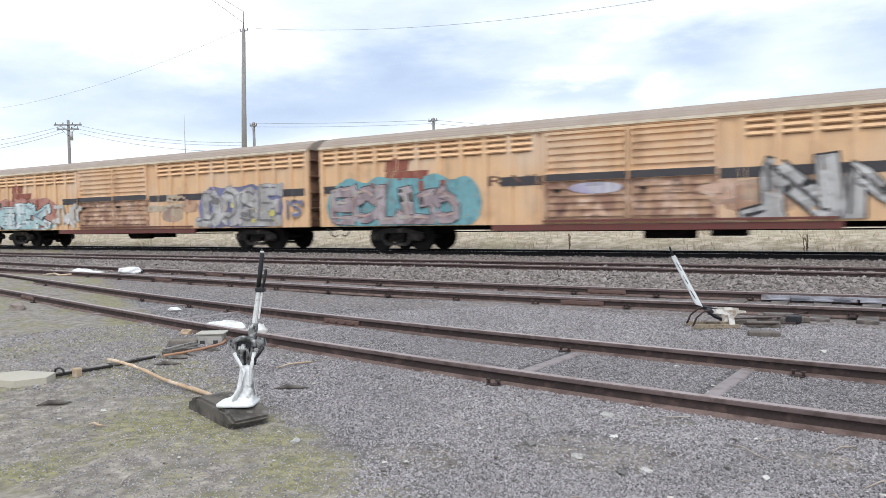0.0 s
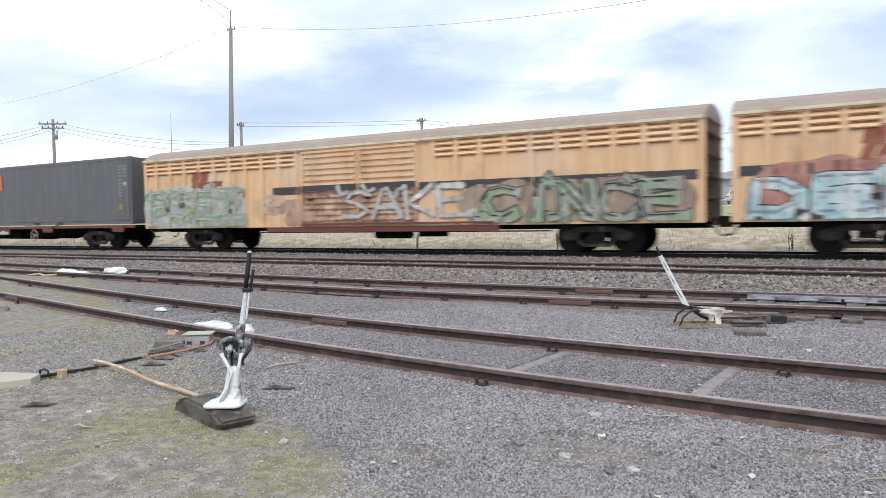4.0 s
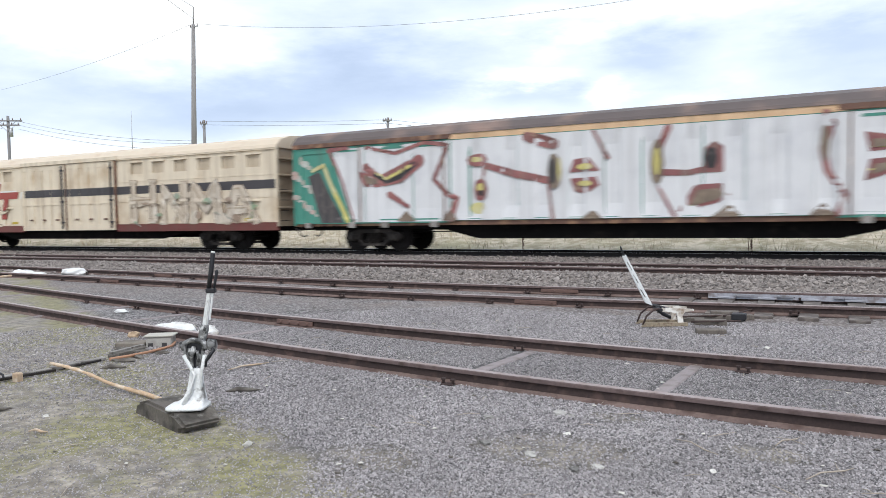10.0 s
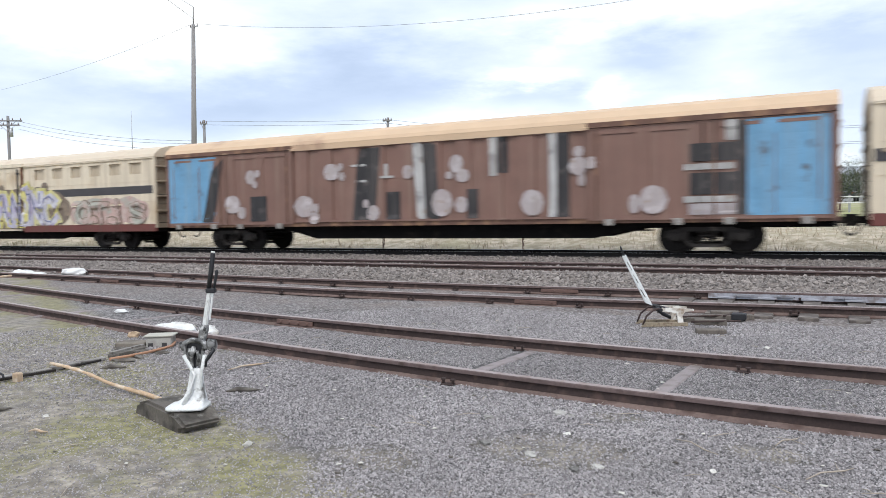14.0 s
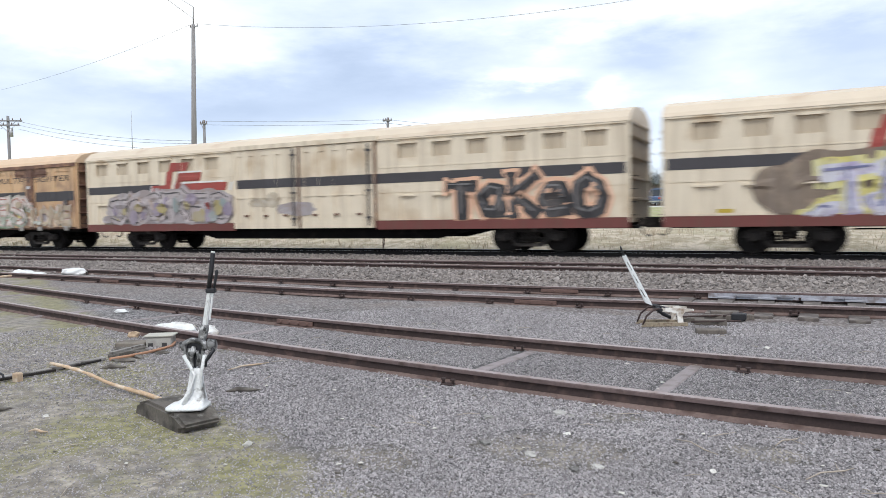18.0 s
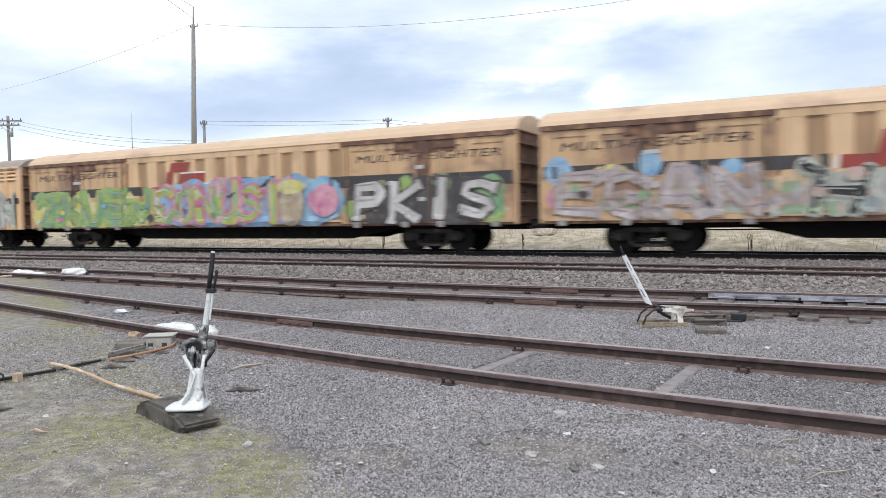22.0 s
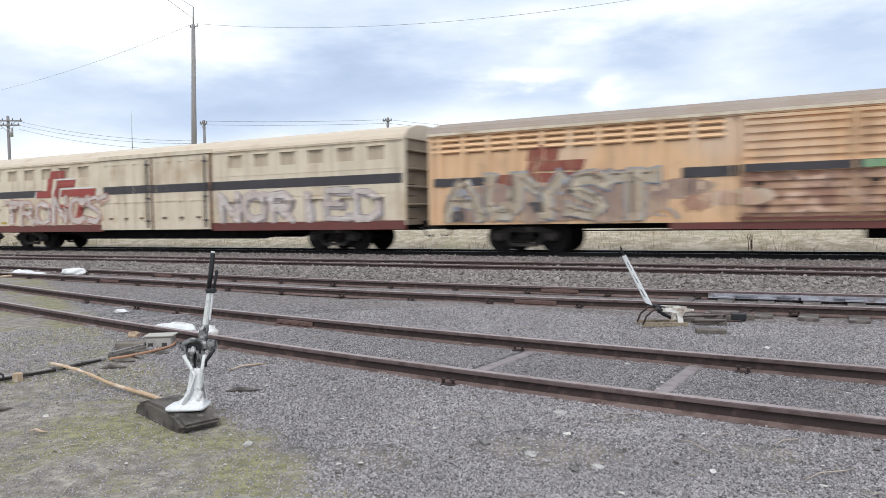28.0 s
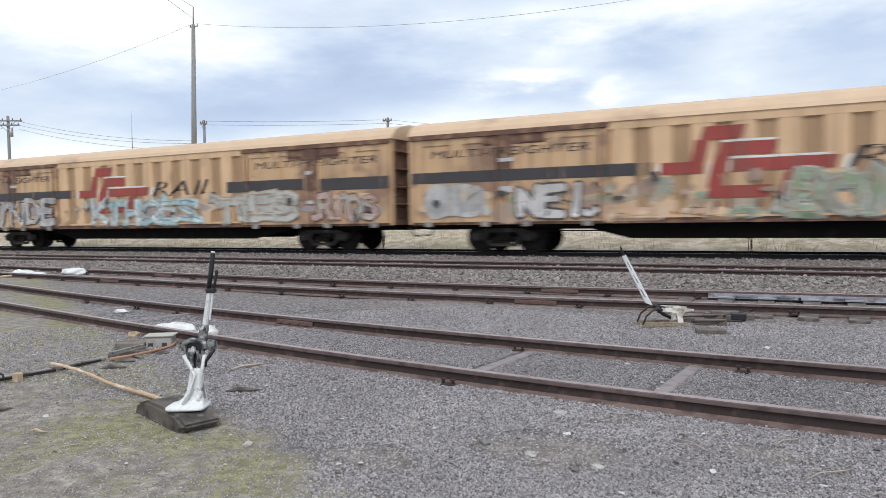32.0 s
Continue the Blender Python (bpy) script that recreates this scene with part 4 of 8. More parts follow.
def louvre_van(x_left, x_right, label, body_paint=None):
    """A slatted van: posts, louvres under the eave, two ribbed sliding doors in the middle."""
    w = tagged(new("louvre_van"), label, "railway wagon", group=GROUP)
    h = (x_right - x_left) / 2
    paint = body_paint or M_YELLOW
    rects = [(-h, h, 0.78, 3.55, 0.0)]
    posts = [s * (2.86 + 0.83 * k) for s in (-1, 1) for k in range(11) if 2.86 + 0.83 * k < h - 0.2]
    bays = []
    for s in (-1, 1):
        p = sorted(q for q in posts if q * s > 0)
        p = ([-h + 0.1] + p) if s < 0 else (p + [h - 0.1])
        for a, b in zip(p, p[1:]):
            rects.append((a, b, 2.93, 3.44, -0.05))
            bays.append((a + 0.07, b - 0.07))
    for x in posts:
        rects.append((x - 0.085, x + 0.085, 0.78, 3.50, 0.06))
    rects += [(-h, -h + 0.16, 0.78, 3.55, 0.07), (h - 0.16, h, 0.78, 3.55, 0.07), (-h, h, 3.46, 3.55, 0.08), (-2.62, 2.62, 0.80, 3.46, 0.02)]
    base = Side(rects)
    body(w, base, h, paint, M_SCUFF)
    full = list(rects)
    for x0, x1 in ((-2.53, -0.08), (-0.04, 2.26)):
        sub = [(x0, x1, 0.92, 3.44, 0.05)]
        for z in (2.40, 2.60, 2.80, 3.00, 3.20):
            sub.append((x0 + 0.1, x1 - 0.1, z, z + 0.09, 0.11))
        for z in (1.00, 1.20, 1.40, 1.60, 1.80):
            sub.append((x0 + 0.1, x1 - 0.1, z, z + 0.09, 0.10))
        sub += [(x0, x0 + 0.07, 0.92, 3.44, 0.12), (x1 - 0.07, x1, 0.92, 3.44, 0.12), (x0, x1, 3.36, 3.44, 0.12), (x0, x1, 2.02, 2.24, 0.13)]
        full += sub
        d = door(w, Side(sub), 1, paint, "sliding_door")
        d.data.materials.append(M_DOORWORN)
        for p in d.data.polygons:
            p.material_index = 1 if p.center.z < 1.98 else 0
        bm = bmesh.new()
        box(bm, x0 + 0.3, x0 + 0.5, -SIDE - 0.20, -SIDE - 0.12, 1.70, 1.78, 0.01)
        part("latch", bm, M_BOGIE, d)
        bm = bmesh.new()
        box(bm, x0 + 0.02, x1 - 0.02, -SIDE - 0.142, -SIDE - 0.132, 2.03, 2.23)
        part("dark_band", bm, M_BAND, d)
    side = Side(full)
    bm = bmesh.new()
    prism(bm, ((0, 0), (0.055, 0.0), (0.075, 0.03), (0.02, 0.11), (0, 0.11)), "x", -0.33, 0.33)
    bmesh.ops.scale(bm, vec=(1, -1, 1), verts=bm.verts[:])
    bmesh.ops.reverse_faces(bm, faces=bm.faces[:])
    me = bpy.data.meshes.new("louvre_slat")
    bm.to_mesh(me)
    bm.free()
    me.materials.append(paint)
    for a, b in bays:
        for z in (2.96, 3.13, 3.30):
            m = pose((a + b) / 2, -SIDE, z) @ Matrix.Diagonal(((b - a) / 0.66, 1, 1, 1))
            share("louvre_slat", me, w, m)
    van_roof(w, h, M_ROOF, 4.0, ribs=True)
    bm = bmesh.new()
    for s in (-1, 1):
        box(bm, -h, h, *sorted((s * 1.42, s * 1.46)), 3.50, 3.58)
    part("gutter", bm, M_CREAM, w)
    for s in (-1, 1):
        bm = bmesh.new()
        box(bm, -4.3, 5.1, *sorted((s * 1.30, s * 1.39)), 0.60, 0.78)
        part("sill_plate", bm, M_MAROON, w)
        bm = bmesh.new()
        box(bm, -2.6, 5.0, *sorted((s * 1.40, s * 1.46)), 0.84, 0.90)
        part("door_rail", bm, M_MAROON, w)
    quads(w, side, "dark_band", [bar(-4.0, -2.6, 1.95, 2.22), bar(2.3, h - 0.12, 1.92, 2.18), bar(-h + 0.18, -9.2, 1.95, 2.2)], M_BAND, lift=0.012)
    return w, side, h


M_CREAMD = surface("shaded_grimy_cream_paint", (0.36, 0.29, 0.215), 0.65, vary=0.15, spots=[((0.20, 0.15, 0.11), 1.6, 0.5, 0.7)], bump=0.05)
M_CREAMP = surface("darker_cream_panel_paint", (0.55, 0.455, 0.335), 0.6, vary=0.1, streak=(0.24, 0.16, 0.10), streak_amount=0.5, bump=0.05)


def panel_van(x_left, x_right, label):
    """A cream van with small sunk panels and two wide plug doors in the middle."""
    w = tagged(new("panelled_van"), label, "railway wagon", group=GROUP)
    h = (x_right - x_left) / 2
    rects = [(-h, h, 0.95, 3.56, 0.03)]
    for s in (-1, 1):
        for k in range(6):
            c = s * (4.17 + 1.2 * k)
            rects.append((c - 0.31, c + 0.31, 2.92, 3.36, -0.045))
            rects.append((c - 0.35, c + 0.35, 3.36, 3.42, 0.075))
            rects.append((c - 0.29, c + 0.29, 0.98, 1.70, -0.035))
            rects.append((c - 0.32, c + 0.32, 1.70, 1.75, 0.06))
    rects += [(-h, h, 1.80, 1.83, 0.015), (-h, h, 2.62, 2.65, 0.04), (-h, -h + 0.1, 0.95, 3.56, 0.06), (h - 0.1, h, 0.95, 3.56, 0.06), (-h, h, 3.50, 3.56, 0.08), (-3.1, 3.1, 0.95, 3.56, 0.0)]
    # the ends' cream is grimy and also darkened for the shade on them
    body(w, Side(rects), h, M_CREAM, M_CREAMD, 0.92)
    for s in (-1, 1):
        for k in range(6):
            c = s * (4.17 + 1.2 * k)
            # upper panels take a darker cream than the body, lower ones the same
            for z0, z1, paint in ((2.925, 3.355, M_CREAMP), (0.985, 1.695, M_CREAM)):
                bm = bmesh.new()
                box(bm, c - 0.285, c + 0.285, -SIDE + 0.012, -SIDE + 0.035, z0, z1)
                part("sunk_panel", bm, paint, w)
    full = list(rects)
    for x0, x1 in ((-3.04, -0.10), (-0.02, 2.96)):
        sub = [(x0, x1, 0.72, 3.50, 0.08)]
        n = 5
        for k in range(n):
            a = x0 + (x1 - x0) * (k + 0.28) / n
            b = x0 + (x1 - x0) * (k + 0.72) / n
            sub.append((a, b, 0.95, 3.30, 0.055))
        sub += [(x0, x1, 1.80, 1.84, 0.09), (x0, x0 + 0.05, 0.72, 3.5, 0.10), (x1 - 0.05, x1, 0.72, 3.5, 0.10)]
        full += sub
        d = door(w, Side(sub), 1, M_CREAM, "plug_door")
        for k in (0.2, 0.5, 0.8):
            bm = bmesh.new()
            x = x0 + (x1 - x0) * k
            box(bm, x - 0.10, x + 0.10, -SIDE - 0.12, -SIDE - 0.08, 1.14, 1.21, 0.01)
            part("door_handle", bm, M_SCUFF, d)
        bm = bmesh.new()
        rod(bm, (x1 - 0.22, -SIDE - 0.12, 0.80), (x1 - 0.22, -SIDE - 0.12, 3.44), 0.032, n=6)
        part("locking_bar", bm, M_BAND, d)
        bm = bmesh.new()
        box(bm, x1 - 0.012, x1 + 0.03, -SIDE - 0.115, -SIDE, 0.72, 3.52)
        part("edge_seal", bm, M_SCUFF, d)
        for z in (1.02, 1.9, 3.2):
            bm = bmesh.new()
            box(bm, x1 - 0.32, x1 - 0.12, -SIDE - 0.135, -SIDE - 0.09, z, z + 0.07, 0.008)
            part("bar_bracket", bm, M_BAND, d)
    side = Side(full)
    van_roof(w, h, M_ROOFT, 4.07)
    for s in (-1, 1):
        for a, b in ((-h, -3.1), (3.02, h)):
            bm = bmesh.new()
            box(bm, a, b, *sorted((s * 1.30, s * 1.40)), 0.66, 0.945)
            part("sill", bm, M_MAROON, w)
    quads(w, side, "dark_band", [bar(-h + 0.05, -6.9, 2.16, 2.46), bar(-2.9, -0.12, 2.15, 2.46), bar(-0.1, h - 0.05, 2.14, 2.45)], M_BAND)
    emblem(w, side, -5.4, 2.42, 0.92)
    quads(w, side, "yellow_mark", [bar(-9.9, -9.5, 1.02, 1.12), bar(-4.0, -3.5, 1.02, 1.12), bar(9.7, 10.2, 1.0, 1.1)], M_YPRINT)
    bm = bmesh.new()
    box(bm, -3.1, 3.1, -1.47, -1.30, 3.51, 3.68, 0.01)
    part("door_header", bm, M_CREAM, w)
    return w, side, h


M_LUG = surface("dusty_grey_lug_steel", (0.36, 0.335, 0.31), 0.7, vary=0.25, spots=[((0.12, 0.10, 0.09), 6, 0.52, 0.66)])


def ribbed_van(x_left, x_right, label, paint, end_paint, rusty=True, roof=None, crown=4.05):
    """A van with a ribbed middle and a pair of tall doors at each end."""
    w = tagged(new("ribbed_van"), label, "railway wagon", group=GROUP)
    h = (x_right - x_left) / 2
    rects = [(-h, h, 0.92, 3.56, 0.0)]
    for k in range(10):
        a = -5.05 + 1.02 * k
        rects.append((a, a + 0.52, 0.95, 3.34, 0.055))
    rects += [(-5.2, 5.2, 3.34, 3.56, 0.06), (-h, h, 0.92, 0.98, 0.065)]
    body(w, Side(rects), h, paint, M_SCUFF if rusty else paint, 0.92)
    full = list(rects)
    for x0, x1 in ((-h + 0.05, -8.24), (-8.18, -5.16), (5.16, 8.18), (8.24, h - 0.05)):
        sub = [(x0, x1, 0.86, 3.40, 0.07)]
        for k in (0.12, 0.56):
            a = x0 + (x1 - x0) * k
            sub.append((a, a + (x1 - x0) * 0.32, 1.0, 3.22, 0.04))
        sub += [(x0, x0 + 0.06, 0.86, 3.40, 0.11), (x1 - 0.06, x1, 0.86, 3.40, 0.11)]
        full += sub
        d = door(w, Side(sub), 1, end_paint, "end_door")
        bm = bmesh.new()
        xm = x1 - 0.25 if x0 < 0 else x0 + 0.25
        rod(bm, (xm, -SIDE - 0.11, 0.9), (xm, -SIDE - 0.11, 3.38), 0.022, n=6)
        part("locking_bar", bm, M_SCUFF, d)
        for k in (0.2, 0.8):
            bm = bmesh.new()
            x = x0 + (x1 - x0) * k
            box(bm, x - 0.12, x + 0.12, -SIDE - 0.14, -SIDE - 0.06, 0.72, 0.90, 0.01)
            part("roller", bm, M_LUG, d)
    side = Side(full)
    van_roof(w, h, roof or M_ROOFT, crown)
    for s in (-1, 1):
        for a, b in ((-h + 0.02, -5.16), (5.16, h - 0.02)):
            bm = bmesh.new()
            box(bm, a, b, *sorted((s * 1.36, s * 1.46)), 3.41, 3.55)
            part("door_rail", bm, M_SCUFF if rusty else paint, w)
        bm = bmesh.new()
        box(bm, -h, h, *sorted((s * 1.28, s * 1.36)), 0.78, 0.915)
        part("sill", bm, M_SCUFF, w)
    return w, side, h


def freighter(x_left, x_right, label):
    """The golden van with its bands, emblem and lettering."""
    w, side, h = ribbed_van(x_left, x_right, label, M_GOLD, M_GOLDD, True, M_ROOFG, 4.08)
    quads(w, side, "dark_band", [bar(-h + 0.1, -4.0, 2.06, 2.40), bar(4.4, 7.9, 2.03, 2.42), bar(8.6, h - 0.08, 1.98, 2.38)], M_BAND)
    emblem(w, side, -1.78, 2.36, 0.98)
    # streaked paint between the ribs, darkened to hold the shade of the recesses
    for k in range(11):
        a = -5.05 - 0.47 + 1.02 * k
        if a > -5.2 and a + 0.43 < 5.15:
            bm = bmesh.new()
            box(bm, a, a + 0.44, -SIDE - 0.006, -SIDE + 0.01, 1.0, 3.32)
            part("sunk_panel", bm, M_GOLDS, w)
    words(w, side, "RAIL", 0.5, 2.02, 0.80, 3.3, M_PRINT, shear=0.25)
    words(w, side, "MULTI-FREIGHTER", 5.75, 2.82, 0.34, 5.1, M_PRINT, shear=0.15)
    words(w, side, "MULTI-FREIGHTER", -10.7, 2.82, 0.34, 5.0, M_PRINT, shear=0.15)
    quads(w, side, "data_plate", [bar(8.0, 8.36, 2.54, 2.66), bar(8.02, 8.34, 1.54, 1.66), bar(-8.42, -7.96, 2.62, 2.73), bar(-8.4, -8.0, 1.72, 1.90)], M_CODE, lift=0.02)
    quads(w, side, "rust_stain", [bar(-8.9, -7.0, 3.12, 3.42), bar(7.2, 9.4, 3.05, 3.42), bar(-8.5, -8.0, 2.4, 3.42), bar(8.0, 8.5, 2.0, 3.42)], M_SCUFF, lift=0.003)
    return w, side, h


P_PALETAN = spray("pale_tan_spray", (0.56, 0.48, 0.36), (0.50, 0.40, 0.28), (0.60, 0.54, 0.44))
P_CREAMY = spray("pale_cream_spray", (0.74, 0.65, 0.53), (0.66, 0.56, 0.44), (0.78, 0.72, 0.62))
P_CHALK = surface("chalk_white_spray", (0.74, 0.74, 0.75), 0.6, vary=0.06, spots=[((0.62, 0.62, 0.64), 1.1, 0.5, 0.7)], streak=(0.46, 0.45, 0.45), streak_amount=0.5, bump=0.02)
P_SMOKE = surface("grey_spray_line", (0.20, 0.19, 0.19), 0.65, vary=0.2, bump=0.02)
P_ROSEPALE = spray("pale_rose_white_spray", (0.72, 0.64, 0.60), (0.66, 0.55, 0.50), (0.78, 0.72, 0.69))
P_RUSTY = spray("rusty_worn_paint", (0.46, 0.23, 0.14), (0.60, 0.36, 0.22), (0.36, 0.17, 0.11))
P_DUSKY = spray("dusky_pink_spray", (0.72, 0.47, 0.35), (0.62, 0.37, 0.26), (0.80, 0.60, 0.47))
P_WORN = spray("worn_ochre_paint", (0.78, 0.58, 0.40), (0.66, 0.42, 0.26), (0.84, 0.68, 0.52))
P_MURK = spray("murky_brown_grime", (0.40, 0.26, 0.20), (0.52, 0.36, 0.25), (0.30, 0.20, 0.17))
P_BLOT = spray("pale_mauve_blot_spray", (0.50, 0.44, 0.45), (0.44, 0.38, 0.39), (0.58, 0.53, 0.55))
P_MAUVEPALE = spray("mauve_grey_spray", (0.40, 0.36, 0.38), (0.32, 0.27, 0.27), (0.46, 0.43, 0.46))
P_ROSE = spray("dull_rose_spray", (0.46, 0.15, 0.12), (0.52, 0.24, 0.19), (0.36, 0.09, 0.08))
P_OLIVE = spray("olive_yellow_spray", (0.44, 0.37, 0.15), (0.40, 0.34, 0.22), (0.36, 0.30, 0.12))
P_LEADEN = spray("leaden_teal_spray", (0.26, 0.34, 0.34), (0.32, 0.37, 0.38), (0.22, 0.27, 0.28))
P_GRAPE = spray("dull_grape_spray", (0.25, 0.20, 0.31), (0.33, 0.28, 0.36), (0.20, 0.16, 0.22))
P_EARTHPALE = spray("faded_brown_spray", (0.34, 0.24, 0.17), (0.42, 0.32, 0.23), (0.28, 0.19, 0.13))

# ---- the sixteen wagons, from the leading one back ----
# rear and front end of each wagon along the train
ENDS = ((-16.72, 5.45), (-39.62, -17.3), (-62.41, -40.3), (-87.18, -63.39), (-110.62, -88.15), (-133.82, -111.38), (-157.02, -134.5), (-180.18, -157.7),
        (-203.27, -181.07), (-226.55, -203.95), (-249.97, -227.27), (-273.46, -250.66), (-297.12, -274.11), (-320.48, -298.0), (-344.12, -321.2), (-367.6, -344.77))


def span(i):
    return ENDS[i]


def scuffs(w, side, seed, n=9, x0=-3, x1=5, mats=None):
    """Faded rests of older paint."""
    rng = random.Random(seed)
    mats = mats or (P_DUSKY, P_WORN, P_RUSTY)
    for m in mats:
        for i in range(n // len(mats)):
            bm = bmesh.new()
            x, z = rng.uniform(x0, x1), rng.uniform(1.05, 1.75)
            blob(bm, side, x, z, rng.uniform(0.25, 1.0), rng.uniform(0.08, 0.28), 0.003 + i * 0.0003, rng.randrange(999), 0.35)
            part("old_paint", bm, m, w)


def overspray(w, side, seed, n, x0, x1, mats):
    """Small dabs and drips of paint over the letters."""
    rng = random.Random(seed)
    for i in range(n):
        bm = bmesh.new()
        x, z = rng.uniform(x0, x1), rng.uniform(1.0, 2.0)
        if rng.random() < 0.5:
            dx, dz = rng.uniform(-0.35, 0.35), rng.uniform(-0.45, 0.3)
            brush(bm, side, [(x, z), (x + dx * 0.5, z + dz * 0.3), (x + dx, z + dz)], rng.uniform(0.04, 0.09), 0.075 + i * 0.0003)
        else:
            blob(bm, side, x, z, rng.uniform(0.06, 0.22), rng.uniform(0.05, 0.16), 0.075 + i * 0.0003, i, 0.3)
        part("paint_dab", bm, mats[i % len(mats)], w)


def cloud(w, side, cx, cz, rx, rz, material, seed, lift=0.020, name="graffiti_cloud"):
    bm = bmesh.new()
    blob(bm, side, cx, cz, rx, rz, lift, seed)
    return part(name, bm, material, w)


def first_wagons():
    w, s, h = louvre_van(*span(0), "ochre slatted van with teal graffiti cloud and silver letters")
    emblem(w, s, -7.2, 2.02, 1.0, True)
    cloud(w, s, -7.75, 1.50, 3.1, 0.86, P_TEALCLOUD, 3, 0.018)
    graffiti(w, s, "ECLLO", -10.8, -5.4, 0.86, 2.0, P_MAUVE, P_DARK, 0.46, 0.04, 5, shine=P_BLUSH, lift=0.022)
    graffiti(w, s, "NMEK", 3.1, 10.7, 0.85, 2.24, P_SILVER, P_BLACK, 0.48, 0.06, 8, shine=P_BLACK, wild=0.6)
    words(w, s, "RAIL", -4.4, 1.98, 0.42, 1.9, M_SCUFF)
    scuffs(w, s, 1, 9, 2.4, 3.6, (P_DUSKY, P_RUSTY, P_MURK))
    cloud(w, s, -1.0, 1.80, 0.8, 0.16, P_VIOLET, 19, 0.012)
    finish(w, *span(0), running_gear(w, h, False))
    w, s, h = louvre_van(*span(1), "ochre slatted van with lilac letters edged in blue")
    emblem(w, s, -7.2, 2.02, 1.0, True)
    cloud(w, s, -7.5, 1.62, 3.2, 0.68, P_ROSE, 12)
    cloud(w, s, -7.6, 1.20, 3.3, 0.40, P_AQUA, 13, 0.005)
    graffiti(w, s, "DEEK", -11.0, -4.95, 0.86, 1.98, P_AQUA, P_BLACK, 0.44, 0.035, 4, shine=P_SLATE, wild=0.7)
    graffiti(w, s, "TWO", -4.7, -2.6, 1.05, 1.84, P_WHITE, P_TAN, 0.22, 0.03, 6)
    cloud(w, s, 7.65, 1.56, 2.25, 0.80, P_BLUELINE, 7)
    graffiti(w, s, "DOSE", 5.5, 9.85, 0.90, 2.34, P_SILVER, P_MAUVEPALE, 0.50, 0.03, 7, shine=P_SMOKE, wild=0.6)
    overspray(w, s, 22, 12, 5.7, 9.6, (P_LEMON, P_SMOKE, P_LILAC))
    graffiti(w, s, "IS", 9.9, 10.8, 1.15, 1.75, P_BLUELINE, P_TAN, 0.12, 0.04, 3)
    scuffs(w, s, 2, 9, 2.6, 5.0, (P_PALETAN, P_RUSTY, P_MURK))
    graffiti(w, s, "SC", 3.3, 4.6, 1.66, 2.14, P_PALETAN, P_WORN, 0.10, 0.03, 17)
    finish(w, *span(1), running_gear(w, h, False))
    w, s, h = louvre_van(*span(2), "ochre slatted van with pale green letters")
    emblem(w, s, -7.2, 2.02, 1.0, True)
    cloud(w, s, -8.2, 1.58, 2.9, 0.82, P_PALE, 9)
    graffiti(w, s, "PSEZ", -11.0, -5.35, 0.88, 2.3, P_SAGE, P_PALE, 0.46, 0.05, 9, shine=P_PALE, wild=0.8)
    overspray(w, s, 1, 14, -10.6, -5.2, (P_GREEN, P_PALE, P_DARK))
    cloud(w, s, 7.3, 1.45, 3.6, 0.62, P_EARTHPALE, 10)
    graffiti(w, s, "CINCE", 4.5, 10.6, 0.86, 2.0, P_SAGE, P_DARK, 0.36, 0.06, 10, shine=P_BLACK)
    graffiti(w, s, "SAKE", -0.8, 4.1, 1.05, 2.0, P_WHITE, P_SILVER, 0.16, 0.03, 11)
    scuffs(w, s, 3, 9, -4.4, -2.6, (P_DUSKY, P_RUSTY, P_MURK))
    finish(w, *span(2), running_gear(w, h, False))


